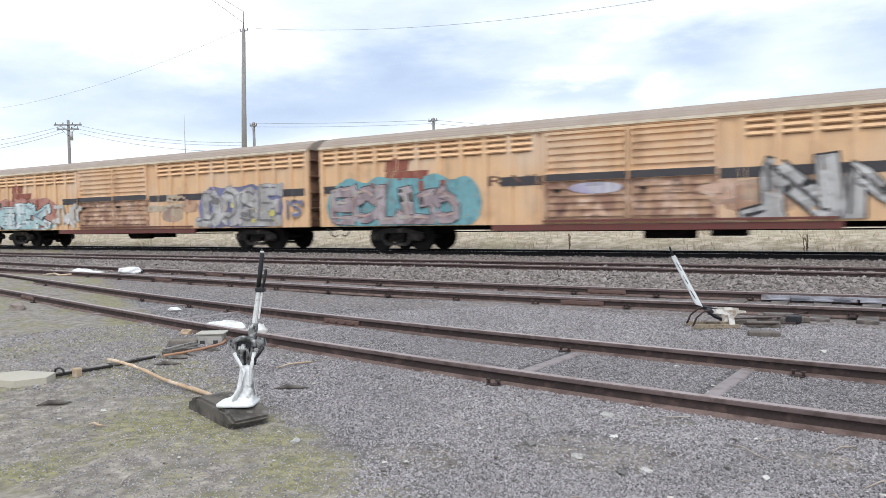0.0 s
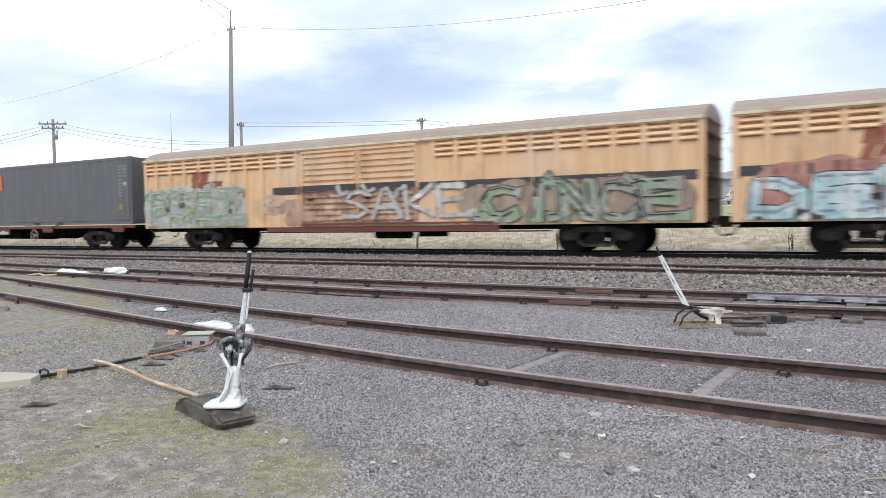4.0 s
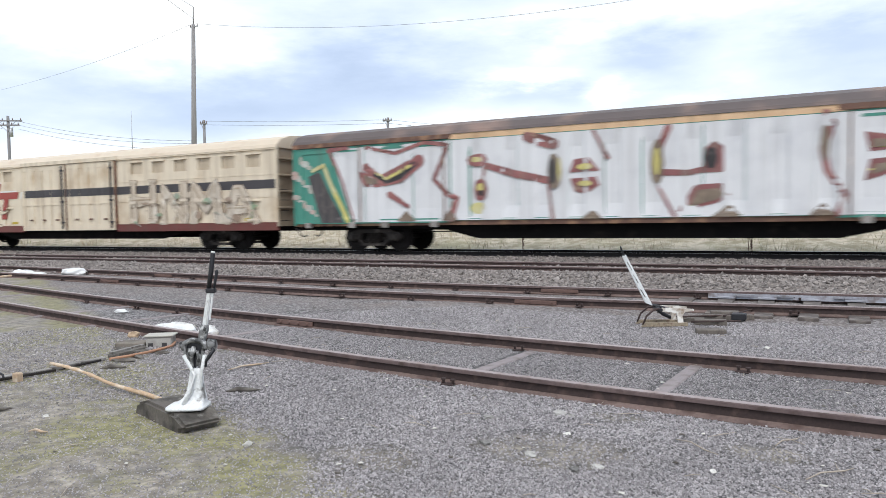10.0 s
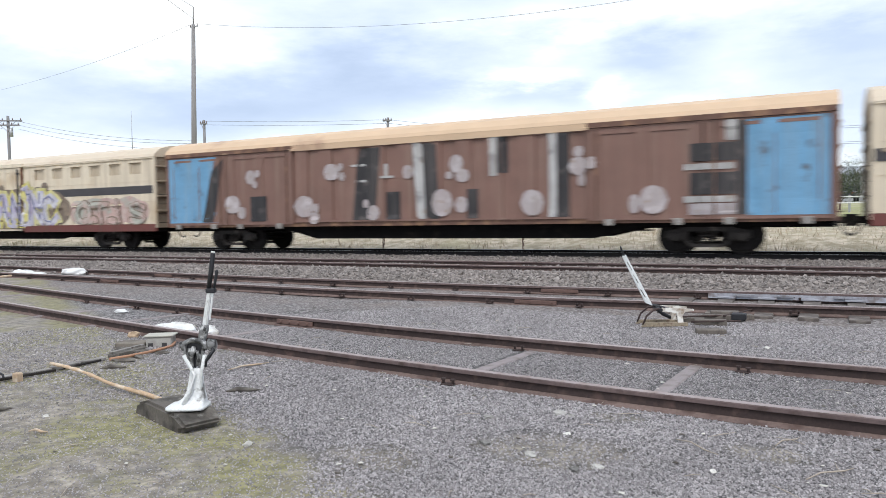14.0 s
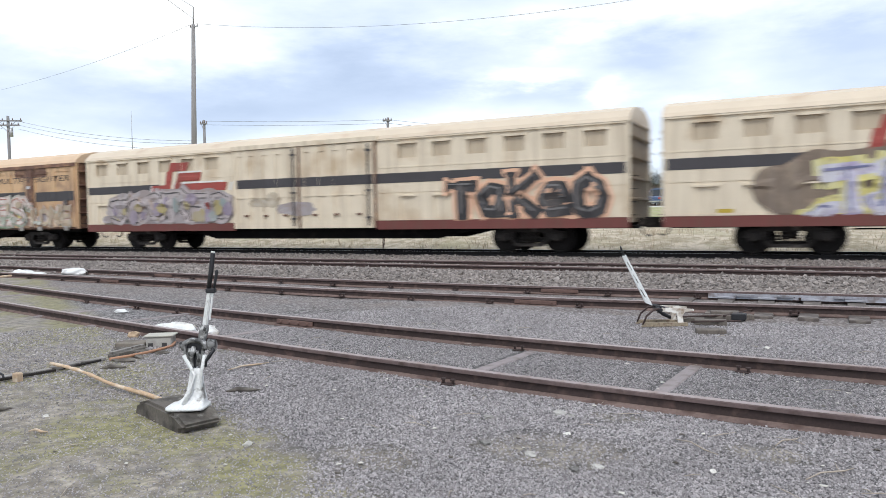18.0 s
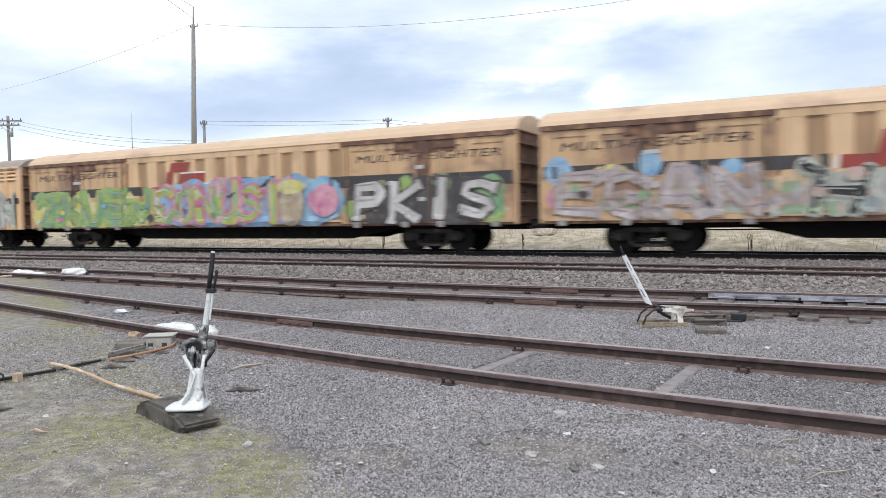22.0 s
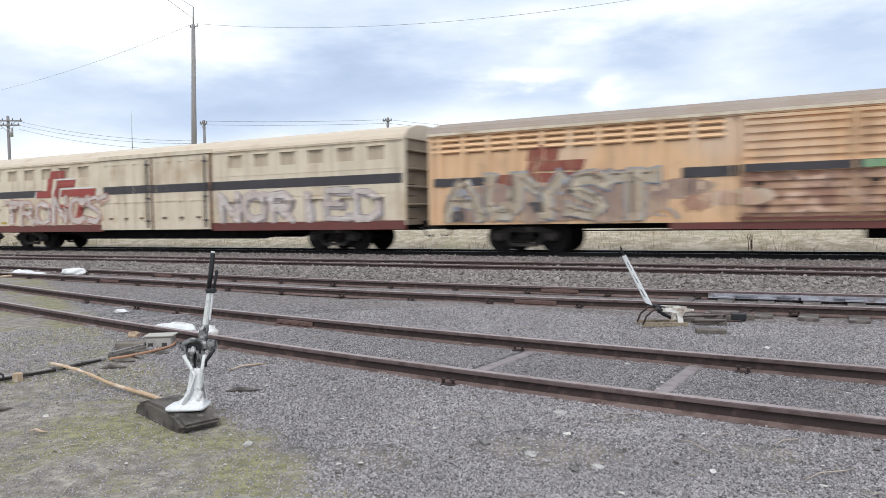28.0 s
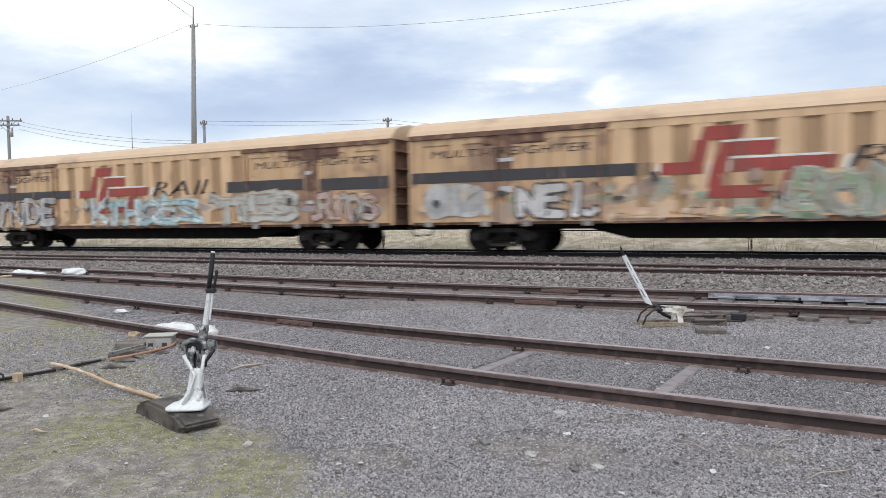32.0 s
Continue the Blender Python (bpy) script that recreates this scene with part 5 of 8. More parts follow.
def container_wagon():
    x0, x1 = span(3)
    h = (x1 - x0) / 2
    w = tagged(new("container_flat_wagon"), "long maroon flat wagon under two grey containers", "railway wagon", group=GROUP)
    bm = bmesh.new()
    box(bm, -h, h, -1.15, 1.15, 0.84, 0.93)
    part("deck", bm, M_UNDER, w)
    for s in (-1, 1):
        bm = bmesh.new()
        box(bm, -h, h, *sorted((s * 1.15, s * 1.24)), 0.83, 0.95, 0.01)
        part("side_sill", bm, M_MAROON, w)
        for x in (-10.9, -5.9, -0.35, 5.75, 10.9):
            bm = bmesh.new()
            prism(bm, ((x - 0.42, 0.93), (x - 0.34, 0.66), (x + 0.34, 0.66), (x + 0.42, 0.93)), "y", *sorted((s * 1.24, s * 1.31)))
            part("bolster_end", bm, M_MAROON, w)
        bm = bmesh.new()
        prism(bm, ((-h + 4.6, 0.80), (-h + 6.2, 0.38), (h - 6.8, 0.32), (h - 4.4, 0.66), (h - 4.4, 0.80)), "y", *sorted((s * 0.5, s * 0.56)))
        part("belly_girder", bm, M_UNDER, w)
    bm = bmesh.new()
    box(bm, 0.35, 2.55, -1.285, -1.245, 0.55, 0.82)
    nb = part("data_panel", bm, M_MAROON, w, "maroon panel with pale marks")
    bm = bmesh.new()
    for k in range(7):
        box(bm, 0.45 + k * 0.29, 0.70 + k * 0.29, -1.292, -1.287, 0.58, 0.70 + 0.06 * (k % 2))
    part("data_mark", bm, M_CODE, nb)
    bm = bmesh.new()
    tube(bm, [(4.6 + 0.26 * math.cos(q), -1.26, 0.52 + 0.26 * math.sin(q)) for q in [k * math.pi / 12 for k in range(25)]], 0.028, 6)
    rod(bm, (4.6, -1.18, 0.52), (4.6, -1.29, 0.52), 0.07, n=10)
    for k in range(5):
        q = k * 2 * math.pi / 5
        rod(bm, (4.6, -1.26, 0.52), (4.6 + 0.26 * math.cos(q), -1.26, 0.52 + 0.26 * math.sin(q)), 0.016, n=5)
    part("handbrake_wheel", bm, surface("dull_wheel_paint", (0.30, 0.24, 0.22), 0.6, vary=0.2), w)
    bm = bmesh.new()
    box(bm, 4.2, 5.0, -1.18, -1.14, 0.36, 0.80)
    part("brake_panel", bm, M_UNDER, w)
    sets = running_gear(w, h, False, 2.7)
    for a, b, orange_right in ((-11.88, -0.10, True), (-0.06, 11.80, False)):
        c = container(a, b, orange_right)
        finish(c, x0, x1, [])
    finish(w, x0, x1, sets)


M_POSTO = surface("dull_orange_post_paint", (0.40, 0.10, 0.06), 0.55, vary=0.2, streak=(0.20, 0.09, 0.07), streak_amount=0.6, bump=0.03)
M_DIMCODE = surface("worn_grey_code_paint", (0.30, 0.30, 0.31), 0.6, vary=0.2, bump=0)
M_DIMYELLOW = surface("worn_yellow_paint", (0.36, 0.28, 0.09), 0.6, vary=0.25, spots=[((0.16, 0.15, 0.14), 9, 0.5, 0.65)], bump=0)


def container(a, b, orange_right):
    """A corrugated forty-foot box; its parts hang on the box."""
    top = tagged(new("shipping_container"), "grey corrugated steel shipping container on a flat wagon", "container", group="containers on the flat wagon")
    y, z0, z1 = 1.22, 0.98, 3.87
    bm = bmesh.new()
    n = 41
    step = (b - a - 0.36) / n
    pts = []
    for i in range(n):
        x = a + 0.18 + step * i
        pts += [(x, 0.0), (x + step * 0.30, 0.0), (x + step * 0.5, 0.036), (x + step * 0.80, 0.036)]
    pts.append((b - 0.18, 0.0))
    for s in (-1, 1):
        lo = [bm.verts.new((p, s * (y - d), z0 + 0.28)) for p, d in pts]
        hi = [bm.verts.new((p, s * (y - d), z1 - 0.10)) for p, d in pts]
        for i in range(len(pts) - 1):
            f = (lo[i], lo[i + 1], hi[i + 1], hi[i])
            bm.faces.new(f if s < 0 else f[::-1])
    for x, s in ((a, -1), (b, 1)):
        box(bm, *sorted((x + -s * 0.03, x - s * 0.09)), -y + 0.1, y - 0.1, z0 + 0.15, z1 - 0.1)
    box(bm, a + 0.05, b - 0.05, -y + 0.06, y - 0.06, z1 - 0.14, z1 - 0.03)
    box(bm, a + 0.05, b - 0.05, -y + 0.06, y - 0.06, z0 + 0.02, z0 + 0.2)
    part("shell", bm, M_GREY, top)
    c = top
    for s in (-1, 1):
        bm = bmesh.new()
        box(bm, a + 0.1, b - 0.1, *sorted((s * (y - 0.05), s * y)), z1 - 0.11, z1)
        part("top_rail", bm, M_GREY, c)
        for z, t in ((z0 + 0.02, 0.13), (z0 + 0.17, 0.11)):
            bm = bmesh.new()
            box(bm, a + 0.1, b - 0.1, *sorted((s * (y - 0.05), s * (y + 0.01))), z, z + t)
            part("bottom_rail", bm, M_GREY, c)
        for x, o in ((a, True), (b - 0.17, orange_right)):
            bm = bmesh.new()
            box(bm, *((x, x + 0.12) if x == a else (x + 0.05, x + 0.17)), *sorted((s * (y - 0.12), s * (y + 0.012))), z0 + 0.10, z1 - 0.10)
            part("corner_post", bm, M_POSTO if o else M_GREY, c, "dull orange-red corner post" if o else "")
            for z in (z0, z1 - 0.11):
                bm = bmesh.new()
                box(bm, x - 0.005, x + 0.175, *sorted((s * (y - 0.15), s * (y + 0.02))), z, z + 0.115, 0.012)
                part("corner_casting", bm, M_GREY, c)
    q = -(y + 0.010)
    bm = bmesh.new()
    prism(bm, ((a + 0.62, 3.62), (a + 1.75, 3.62), (a + 2.05, 3.38), (a + 2.05, 2.72), (a + 1.05, 2.72), (a + 0.85, 2.98), (a + 0.62, 3.10)), "y", q - 0.006, q)
    m = part("emblem_panel", bm, M_ORANGE, c, "orange panel with white blocks")
    for k in range(3):
        bm = bmesh.new()
        x = a + 0.52 + 0.40 * k
        box(bm, x, x + 0.33, q - 0.011, q - 0.007, 3.45, 3.56)
        box(bm, x, x + 0.12, q - 0.011, q - 0.007, 3.28, 3.44)
        box(bm, x + (0.0 if k else 0.12), x + (0.25 if k == 2 else 0.33), q - 0.011, q - 0.007, 3.15 if k < 2 else 3.28, 3.27 if k < 2 else 3.38)
        part("emblem_block", bm, M_WHITEP, m)
    for x, zs in ((b - 0.84, range(10)), (b - 0.54, range(4))):
        for i in zs:
            bm = bmesh.new()
            z = 3.52 - 0.135 * i - (0.04 if i > 3 else 0)
            box(bm, x, x + 0.09, q - 0.004, q, z - 0.10, z)
            box(bm, x + 0.12, x + 0.19, q - 0.004, q, z - 0.085, z - 0.02)
            part("code_mark", bm, M_DIMCODE, c)
    bm = bmesh.new()
    box(bm, b - 0.86, b - 0.58, q - 0.004, q, 1.58, 1.85)
    part("yellow_plate", bm, M_DIMYELLOW, c)
    for x in (a + 0.7, a + 1.05, a + 1.35, a + 2.0, a + 2.35) if orange_right else ():
        bm = bmesh.new()
        box(bm, x, x + 0.26, q - 0.004, q, 1.50, 1.74)
        part("yellow_mark", bm, M_DIMYELLOW, c)
    bm = bmesh.new()
    box(bm, *((b - 0.52, b - 0.36) if not orange_right else (b - 0.5, b - 0.3)), q - 0.005, q, 2.64, 2.80)
    part("white_mark", bm, M_CODE, c)
    for x in (a + 4.7, a + 6.5):
        bm = bmesh.new()
        box(bm, x, x + 0.42, q - 0.006, -(y - 0.02), z0 + 0.01, z0 + 0.145)
        part("fork_pocket", bm, M_PRINT, c)
        bm = bmesh.new()
        box(bm, x, x + 0.42, q - 0.008, -(y - 0.02), z0 + 0.30, z0 + 0.36)
        part("pocket_mark", bm, M_DIMYELLOW, c)
    return c


def middle_wagons():
    # teal van under huge white letters
    w, s, h = ribbed_van(*span(4), "teal van covered with huge white letters edged wine red", M_TEAL, M_TEAL, True, M_ROOFD, 4.05)
    quads(w, s, "eave_stripe", [bar(-5.2, 5.3, 3.38, 3.55), bar(10.2, 11.2, 3.42, 3.54)], M_GOLD)
    quads(w, s, "eave_stripe", [bar(5.3, 10.2, 3.40, 3.55), bar(-9.8, -5.2, 3.42, 3.54)], P_RUSTY)
    quads(w, s, "graffiti_ground", [((-8.83, 0.9), (-5.1, 0.9), (-5.1, 3.36), (-9.70, 3.32)), bar(-5.2, 8.15, 0.93, 3.36)], P_CHALK, lift=0.004)
    cloud(w, s, 8.30, 2.98, 0.52, 0.38, P_CHALK, 1, 0.006)
    cloud(w, s, 8.55, 1.62, 0.86, 0.84, P_CHALK, 2, 0.007)
    for n in range(16):
        cloud(w, s, -10.3 - 0.9 * ((n * 37) % 17) / 17, 1.15 + 0.125 * n, 0.07 + 0.05 * (n % 3), 0.05 + 0.03 * (n % 4), P_BLUSH if n % 2 else P_PALE, n, 0.008 + 0.0004 * n, "graffiti_spot")
    ink = {"r": P_WINE, "e": P_EARTH, "k": P_BLACK, "y": P_LEMON, "p": P_BLUSH, "w": P_WHITE, "t": M_TEAL}
    quads(w, s, "graffiti_spot", [((-10.60, 2.46), (-10.14, 2.62), (-9.16, 0.89), (-10.1, 0.90))], P_DARK, lift=0.012)
    quads(w, s, "graffiti_spot", [((-7.82, 3.40), (-6.61, 3.40), (-7.20, 3.22)), ((6.41, 3.36), (7.54, 3.36), (7.01, 3.08))], M_TEAL, lift=0.012)
    quads(w, s, "graffiti_spot", [((5.70, 2.88), (5.72, 2.40), (6.60, 2.46), (6.62, 2.70)), ((6.60, 2.70), (6.60, 2.46), (7.16, 2.50), (7.52, 3.06)), ((5.70, 1.72), (6.48, 1.96), (6.48, 2.27), (5.72, 2.22)), ((6.47, 1.96), (7.16, 1.75), (7.07, 2.14), (6.47, 2.27)),
                                     ((2.04, 2.06), (2.60, 2.07), (2.60, 2.72), (2.38, 2.87), (2.08, 2.66)), ((1.45, 1.06), (2.46, 1.28), (2.75, 1.48), (2.55, 1.78), (1.88, 1.76)), ((-1.45, 2.22), (-0.59, 2.24), (-0.91, 2.63), (-1.40, 2.58)), ((-1.36, 1.70), (-0.98, 1.60), (-0.60, 1.85), (-0.69, 2.08), (-1.42, 2.05)),
                                     ((-8.56, 2.58), (-8.30, 2.04), (-7.70, 2.02), (-7.80, 2.35)), ((-7.82, 2.36), (-7.70, 2.02), (-6.89, 2.40), (-6.60, 2.85))], P_WINE, lift=0.016)
    quads(w, s, "graffiti_spot", [((5.84, 2.70), (5.84, 2.50), (6.60, 2.52), (6.60, 2.62)), ((6.60, 2.62), (6.60, 2.52), (7.08, 2.62), (7.36, 2.94)), ((5.82, 1.86), (6.48, 2.06), (6.48, 2.16), (5.84, 2.10)), ((6.47, 2.06), (7.02, 1.90), (7.0, 2.06), (6.47, 2.16)), ((1.75, 1.20), (2.44, 1.36), (2.62, 1.50), (2.48, 1.66), (1.96, 1.62)), ((-8.38, 2.46), (-8.2, 2.14), (-7.72, 2.12), (-7.80, 2.26)),
                                     ((-1.13, 0.92), (-0.52, 0.92), (-0.78, 1.18)), ((2.29, 0.92), (3.02, 0.92), (2.76, 1.26)), ((4.53, 0.92), (5.15, 0.92), (4.83, 1.24)), ((6.2, 0.92), (7.2, 0.92), (6.62, 1.24)), ((-7.1, 0.92), (-6.4, 0.92), (-6.75, 1.25)), ((-5.5, 0.92), (-4.95, 0.92), (-5.2, 1.3))], P_EARTH, lift=0.032)
    # inked contours of the letters: colour, width, points
    for n, row in enumerate(("r .16 6.4,3.34 7.0,3.1 7.9,3.34", "r .2 8.1,3.3 8.8,3.1 8.5,2.85 8.2,2.5 8.75,2.4 9.2,1.9 9.42,1.43 9.3,.9", "r .15 4.9,3.4 5.05,3.1 4.83,2.56 4.93,2 5.3,1.4 5.15,.95", "r .17 1.24,3.3 .97,2.7 .83,2.13 1.73,2.08 2.47,2.24", "r .09 .96,1.78 1.2,1.3 1.4,.95",
                              "y .06 5.85,2.52 6.6,2.52 7.2,2.80", "y .06 5.8,1.98 6.45,2.06 7.0,1.98", "y .08 1.75,1.2 2.5,1.52",
                              "p .17 9.8,3.3 10.06,2.8 10.4,2.23 10.8,1.87 11.3,1.8", "r .13 -9.7,3.3 -9.23,2.3 -8.77,.95", "r .2 -9.7,3.3 -9,3.35", "r .17 -8.16,3.3 -7.15,3.07 -6.1,3.35 -5.26,3.23 -5.77,2.2 -5.27,1.72 -4.97,1.6 -5.2,.95",
                              "r .4 -8.17,2.62 -7.6,2.17 -6.94,2.3 -6.3,2.8", "k .18 -7.94,2.45 -7.5,2.19 -6.94,2.35 -6.45,2.7", "y .09 -7.88,2.5 -7.5,2.27 -6.6,2.65", "r .2 -7.38,1.78 -6.73,1.4", "r .2 -4,2.54 -3.16,2.27 -2.1,2.03", "r .12 -4.04,2.5 -4.17,2.03", "r .13 -2.1,2 -1.95,.95", "r .3 -2.7,3.3 -1.9,3.05", "r .14 -.74,3.3 -.38,2.6", "y .15 -10.38,2.66 -9.93,2.83 -9.66,2.2 -9,.95")):
        k, wd, *pts = row.split()
        bm = bmesh.new()
        brush(bm, s, [tuple(float(v) for v in p.split(",")) for p in pts], float(wd), 0.020 + n * 0.0006)
        part("graffiti_line", bm, ink[k], w)
    for n, row in enumerate("k 2.3 2.44 .17 .27/e .94 2.36 .19 .6/y .94 2.42 .09 .39/e 4.88 2.72 .1 .44/p 10.8 1.38 .14 .14/w 11.1 1.05 .24 .26/e 8.38 2.46 .19 .18/r -4.29 2.72 .34 .2/y -4.33 2.73 .19 .08/r -4.19 1.83 .24 .32/y -4.21 1.9 .13 .12/k -4.19 1.73 .1 .09/e -1.89 2.25 .22 .52/k -1.95 2.26 .12 .39/y -1.74 2.3 .05 .37/y -1.02 2.36 .24 .09/y -1.02 1.9 .22 .08/y -4.29 1.28 .25 .16".split("/")):
        k, *v = row.split()
        cloud(w, s, *[float(q) for q in v], ink[k], n + 40, 0.040 + 0.0006 * n, "graffiti_spot")
    finish(w, *span(4), running_gear(w, h))
    # cream van with brown line letters
    w, s, h = panel_van(*span(5), "cream panelled van with brown hand-drawn letters")
    graffiti(w, s, "EMS", -11.0, -7.5, 1.82, 2.46, P_TAN, P_EARTHPALE, 0.10, 0.035, 21)
    graffiti(w, s, "SKEL", -10.2, -4.6, 0.95, 1.72, M_CREAM, P_EARTHPALE, 0.14, 0.03, 22)
    graffiti(w, s, "HNMA", 3.6, 10.4, 0.96, 2.42, P_CREAMY, P_EARTHPALE, 0.40, 0.03, 23, shine=P_TAN, wild=0.3)
    overspray(w, s, 5, 30, 4.0, 10.4, (P_SAGE, P_CREAMY, P_EARTHPALE))
    cloud(w, s, -8.6, 1.15, 0.55, 0.3, P_LEMON, 4)
    finish(w, *span(5), running_gear(w, h))
    # brown van with blue doors, dark uprights and pale paw-like blots
    w, s, h = ribbed_van(*span(6), "weathered brown van with pale blue doors and blotted letters", M_BROWN, M_BROWN, True, M_ROOFG, 4.08)
    quads(w, s, "blue_door_paint", [bar(9.25, 11.1, 0.95, 3.36), bar(-11.1, -8.7, 0.95, 3.36)], M_BLUE, "pale blue door paint", lift=0.004)
    quads(w, s, "brown_door_edge", [((-9.4, 0.96), (-8.6, 0.96), (-8.6, 3.34), (-8.75, 3.34))], M_BROWN, lift=0.006)
    quads(w, s, "dark_upright", [bar(-2.70, -1.85, 0.98, 3.3, 0.25), bar(-1.40, -0.88, 0.98, 1.86), bar(0.06, 0.52, 0.98, 3.32, -0.12), bar(2.46, 2.78, 2.3, 3.38), bar(4.29, 4.64, 0.98, 3.34), bar(1.46, 1.80, 0.98, 1.86), bar(-7.10, -6.35, 0.98, 1.86),
                                   bar(7.88, 9.02, 2.36, 2.82), bar(7.88, 9.02, 1.50, 2.06), bar(9.03, 9.24, 0.98, 3.34), ((-9.42, 0.98), (-8.9, 0.98), (-8.28, 3.30), (-8.95, 2.85))], P_BLACK, lift=0.012)
    quads(w, s, "white_edge", [bar(-0.30, 0.04, 0.98, 3.36, -0.12), bar(2.20, 2.45, 2.22, 3.40), bar(4.02, 4.28, 0.98, 3.38), bar(7.72, 8.95, 2.14, 2.30), bar(7.72, 8.98, 1.30, 1.46), bar(8.74, 9.02, 2.86, 3.38),
                                 bar(-2.75, -2.2, 2.72, 2.79), bar(-2.55, -2.2, 2.20, 2.28), bar(-1.62, -1.15, 2.30, 2.38), bar(-1.46, -1.36, 2.30, 2.76)], P_SILVER, lift=0.018)
    quads(w, s, "old_paint", [bar(7.85, 9.0, 0.98, 1.27)], P_MAUVEPALE, lift=0.012)
    for i, row in enumerate("-3.55 2.58 .30 .28/-3.13 2.42 .15 .14/-3.2 2.74 .12 .13/-7.05 2.55 .24 .25/-6.72 2.66 .12 .13/-6.85 2.28 .12 .13/-7.9 1.6 .34 .32/-7.5 1.3 .2 .22/-4.7 1.46 .40 .36/-4.28 1.06 .22 .2/-4.2 1.4 .14 .16/1.1 2.64 .26 .27/1.32 2.28 .24 .2/.84 2.3 .12 .12/.6 1.46 .36 .42/1.27 1.4 .22 .24/3.53 1.4 .36 .38/4.9 2.4 .28 .26/4.9 2.8 .16 .16/5.28 2.46 .17 .17/5.0 2.0 .14 .18/6.95 1.4 .38 .38/6.45 1.3 .16 .26/-.58 2.46 .2 .22/-1.9 1.2 .26 .24/-2.2 1.5 .12 .14".split("/")):
        bm = bmesh.new()
        blob(bm, s, *[float(v) for v in row.split()], 0.03 + i * 0.0005, i, 0.05)
        part("pale_blot", bm, P_BLOT, w)
    quads(w, s, "eave_stripe", [bar(-11.0, -5.2, 3.42, 3.55), bar(-5.2, 5.2, 3.36, 3.55)], M_ROOFG, lift=0.03)
    finish(w, *span(6), running_gear(w, h))
    # cream van with lilac letters in a yellow rim
    w, s, h = panel_van(*span(7), "cream panelled van with violet letters rimmed in yellow")
    cloud(w, s, -1.45, 1.62, 7.65, 0.92, P_EARTH, 17, 0.016)
    for i in range(8):
        cloud(w, s, -6.0 + 1.5 * i, 2.52 + 0.05 * (i % 2), 0.24, 0.22, P_EARTH, i, 0.017, "graffiti_spot")
    graffiti(w, s, "THE", -7.6, -3.9, 0.95, 2.25, P_VIOLET, P_LEMON, 0.42, 0.16, 31, shine=P_BLUELINE, lift=0.02)
    for word, x0, x1, seed in (("DEM", -3.95, -0.05, 32), ("GAN", 0.0, 3.2, 34), ("NC", 3.3, 5.4, 35)):
        graffiti(w, s, word, x0, x1, 0.95, 2.3, P_VIOLET, P_LEMON, 0.44, 0.15, seed, shine=P_BLUELINE, lift=0.02, wild=0.7)
    cloud(w, s, 8.5, 1.45, 2.4, 0.55, P_BLUSH, 36, 0.004)
    graffiti(w, s, "OTIS", 6.4, 10.7, 0.98, 1.86, P_BLUSH, P_EARTH, 0.24, 0.05, 33)
    finish(w, *span(7), running_gear(w, h))
    # cream van with big black letters
    w, s, h = panel_van(*span(8), "cream panelled van with bold black letters edged in peach")
    graffiti(w, s, "TaKeO", 5.5, 10.55, 0.98, 2.12, P_BLACK, P_PEACH, 0.36, 0.12, 41, shine=P_SMOKE, wild=0.35)
    cloud(w, s, -6.5, 1.5, 3.4, 0.70, P_MAUVEPALE, 5)
    graffiti(w, s, "SCORES", -9.9, -3.2, 0.95, 2.1, P_BLOT, P_MAUVEPALE, 0.30, 0.06, 42, shine=P_DARK)
    rng = random.Random(43)
    for n in range(26):
        x, z = -9.9 + 6.6 * n / 25, rng.uniform(1.1, 1.95)
        cloud(w, s, x, z, rng.uniform(0.14, 0.36), rng.uniform(0.14, 0.30), rng.choice((P_OLIVE, P_LEADEN, P_GRAPE, P_MAUVEPALE, P_BLOT, P_LEADEN)), 43 + n, 0.070 + 0.0006 * n, "graffiti_spot")
    scuffs(w, s, 8, 4, -2.5, 3.0, (P_PALETAN, P_MAUVEPALE))
    overspray(w, s, 8, 16, -9.6, -3.4, (P_MURK, P_BLOT, P_DARK, P_OLIVE))
    finish(w, *span(8), running_gear(w, h))


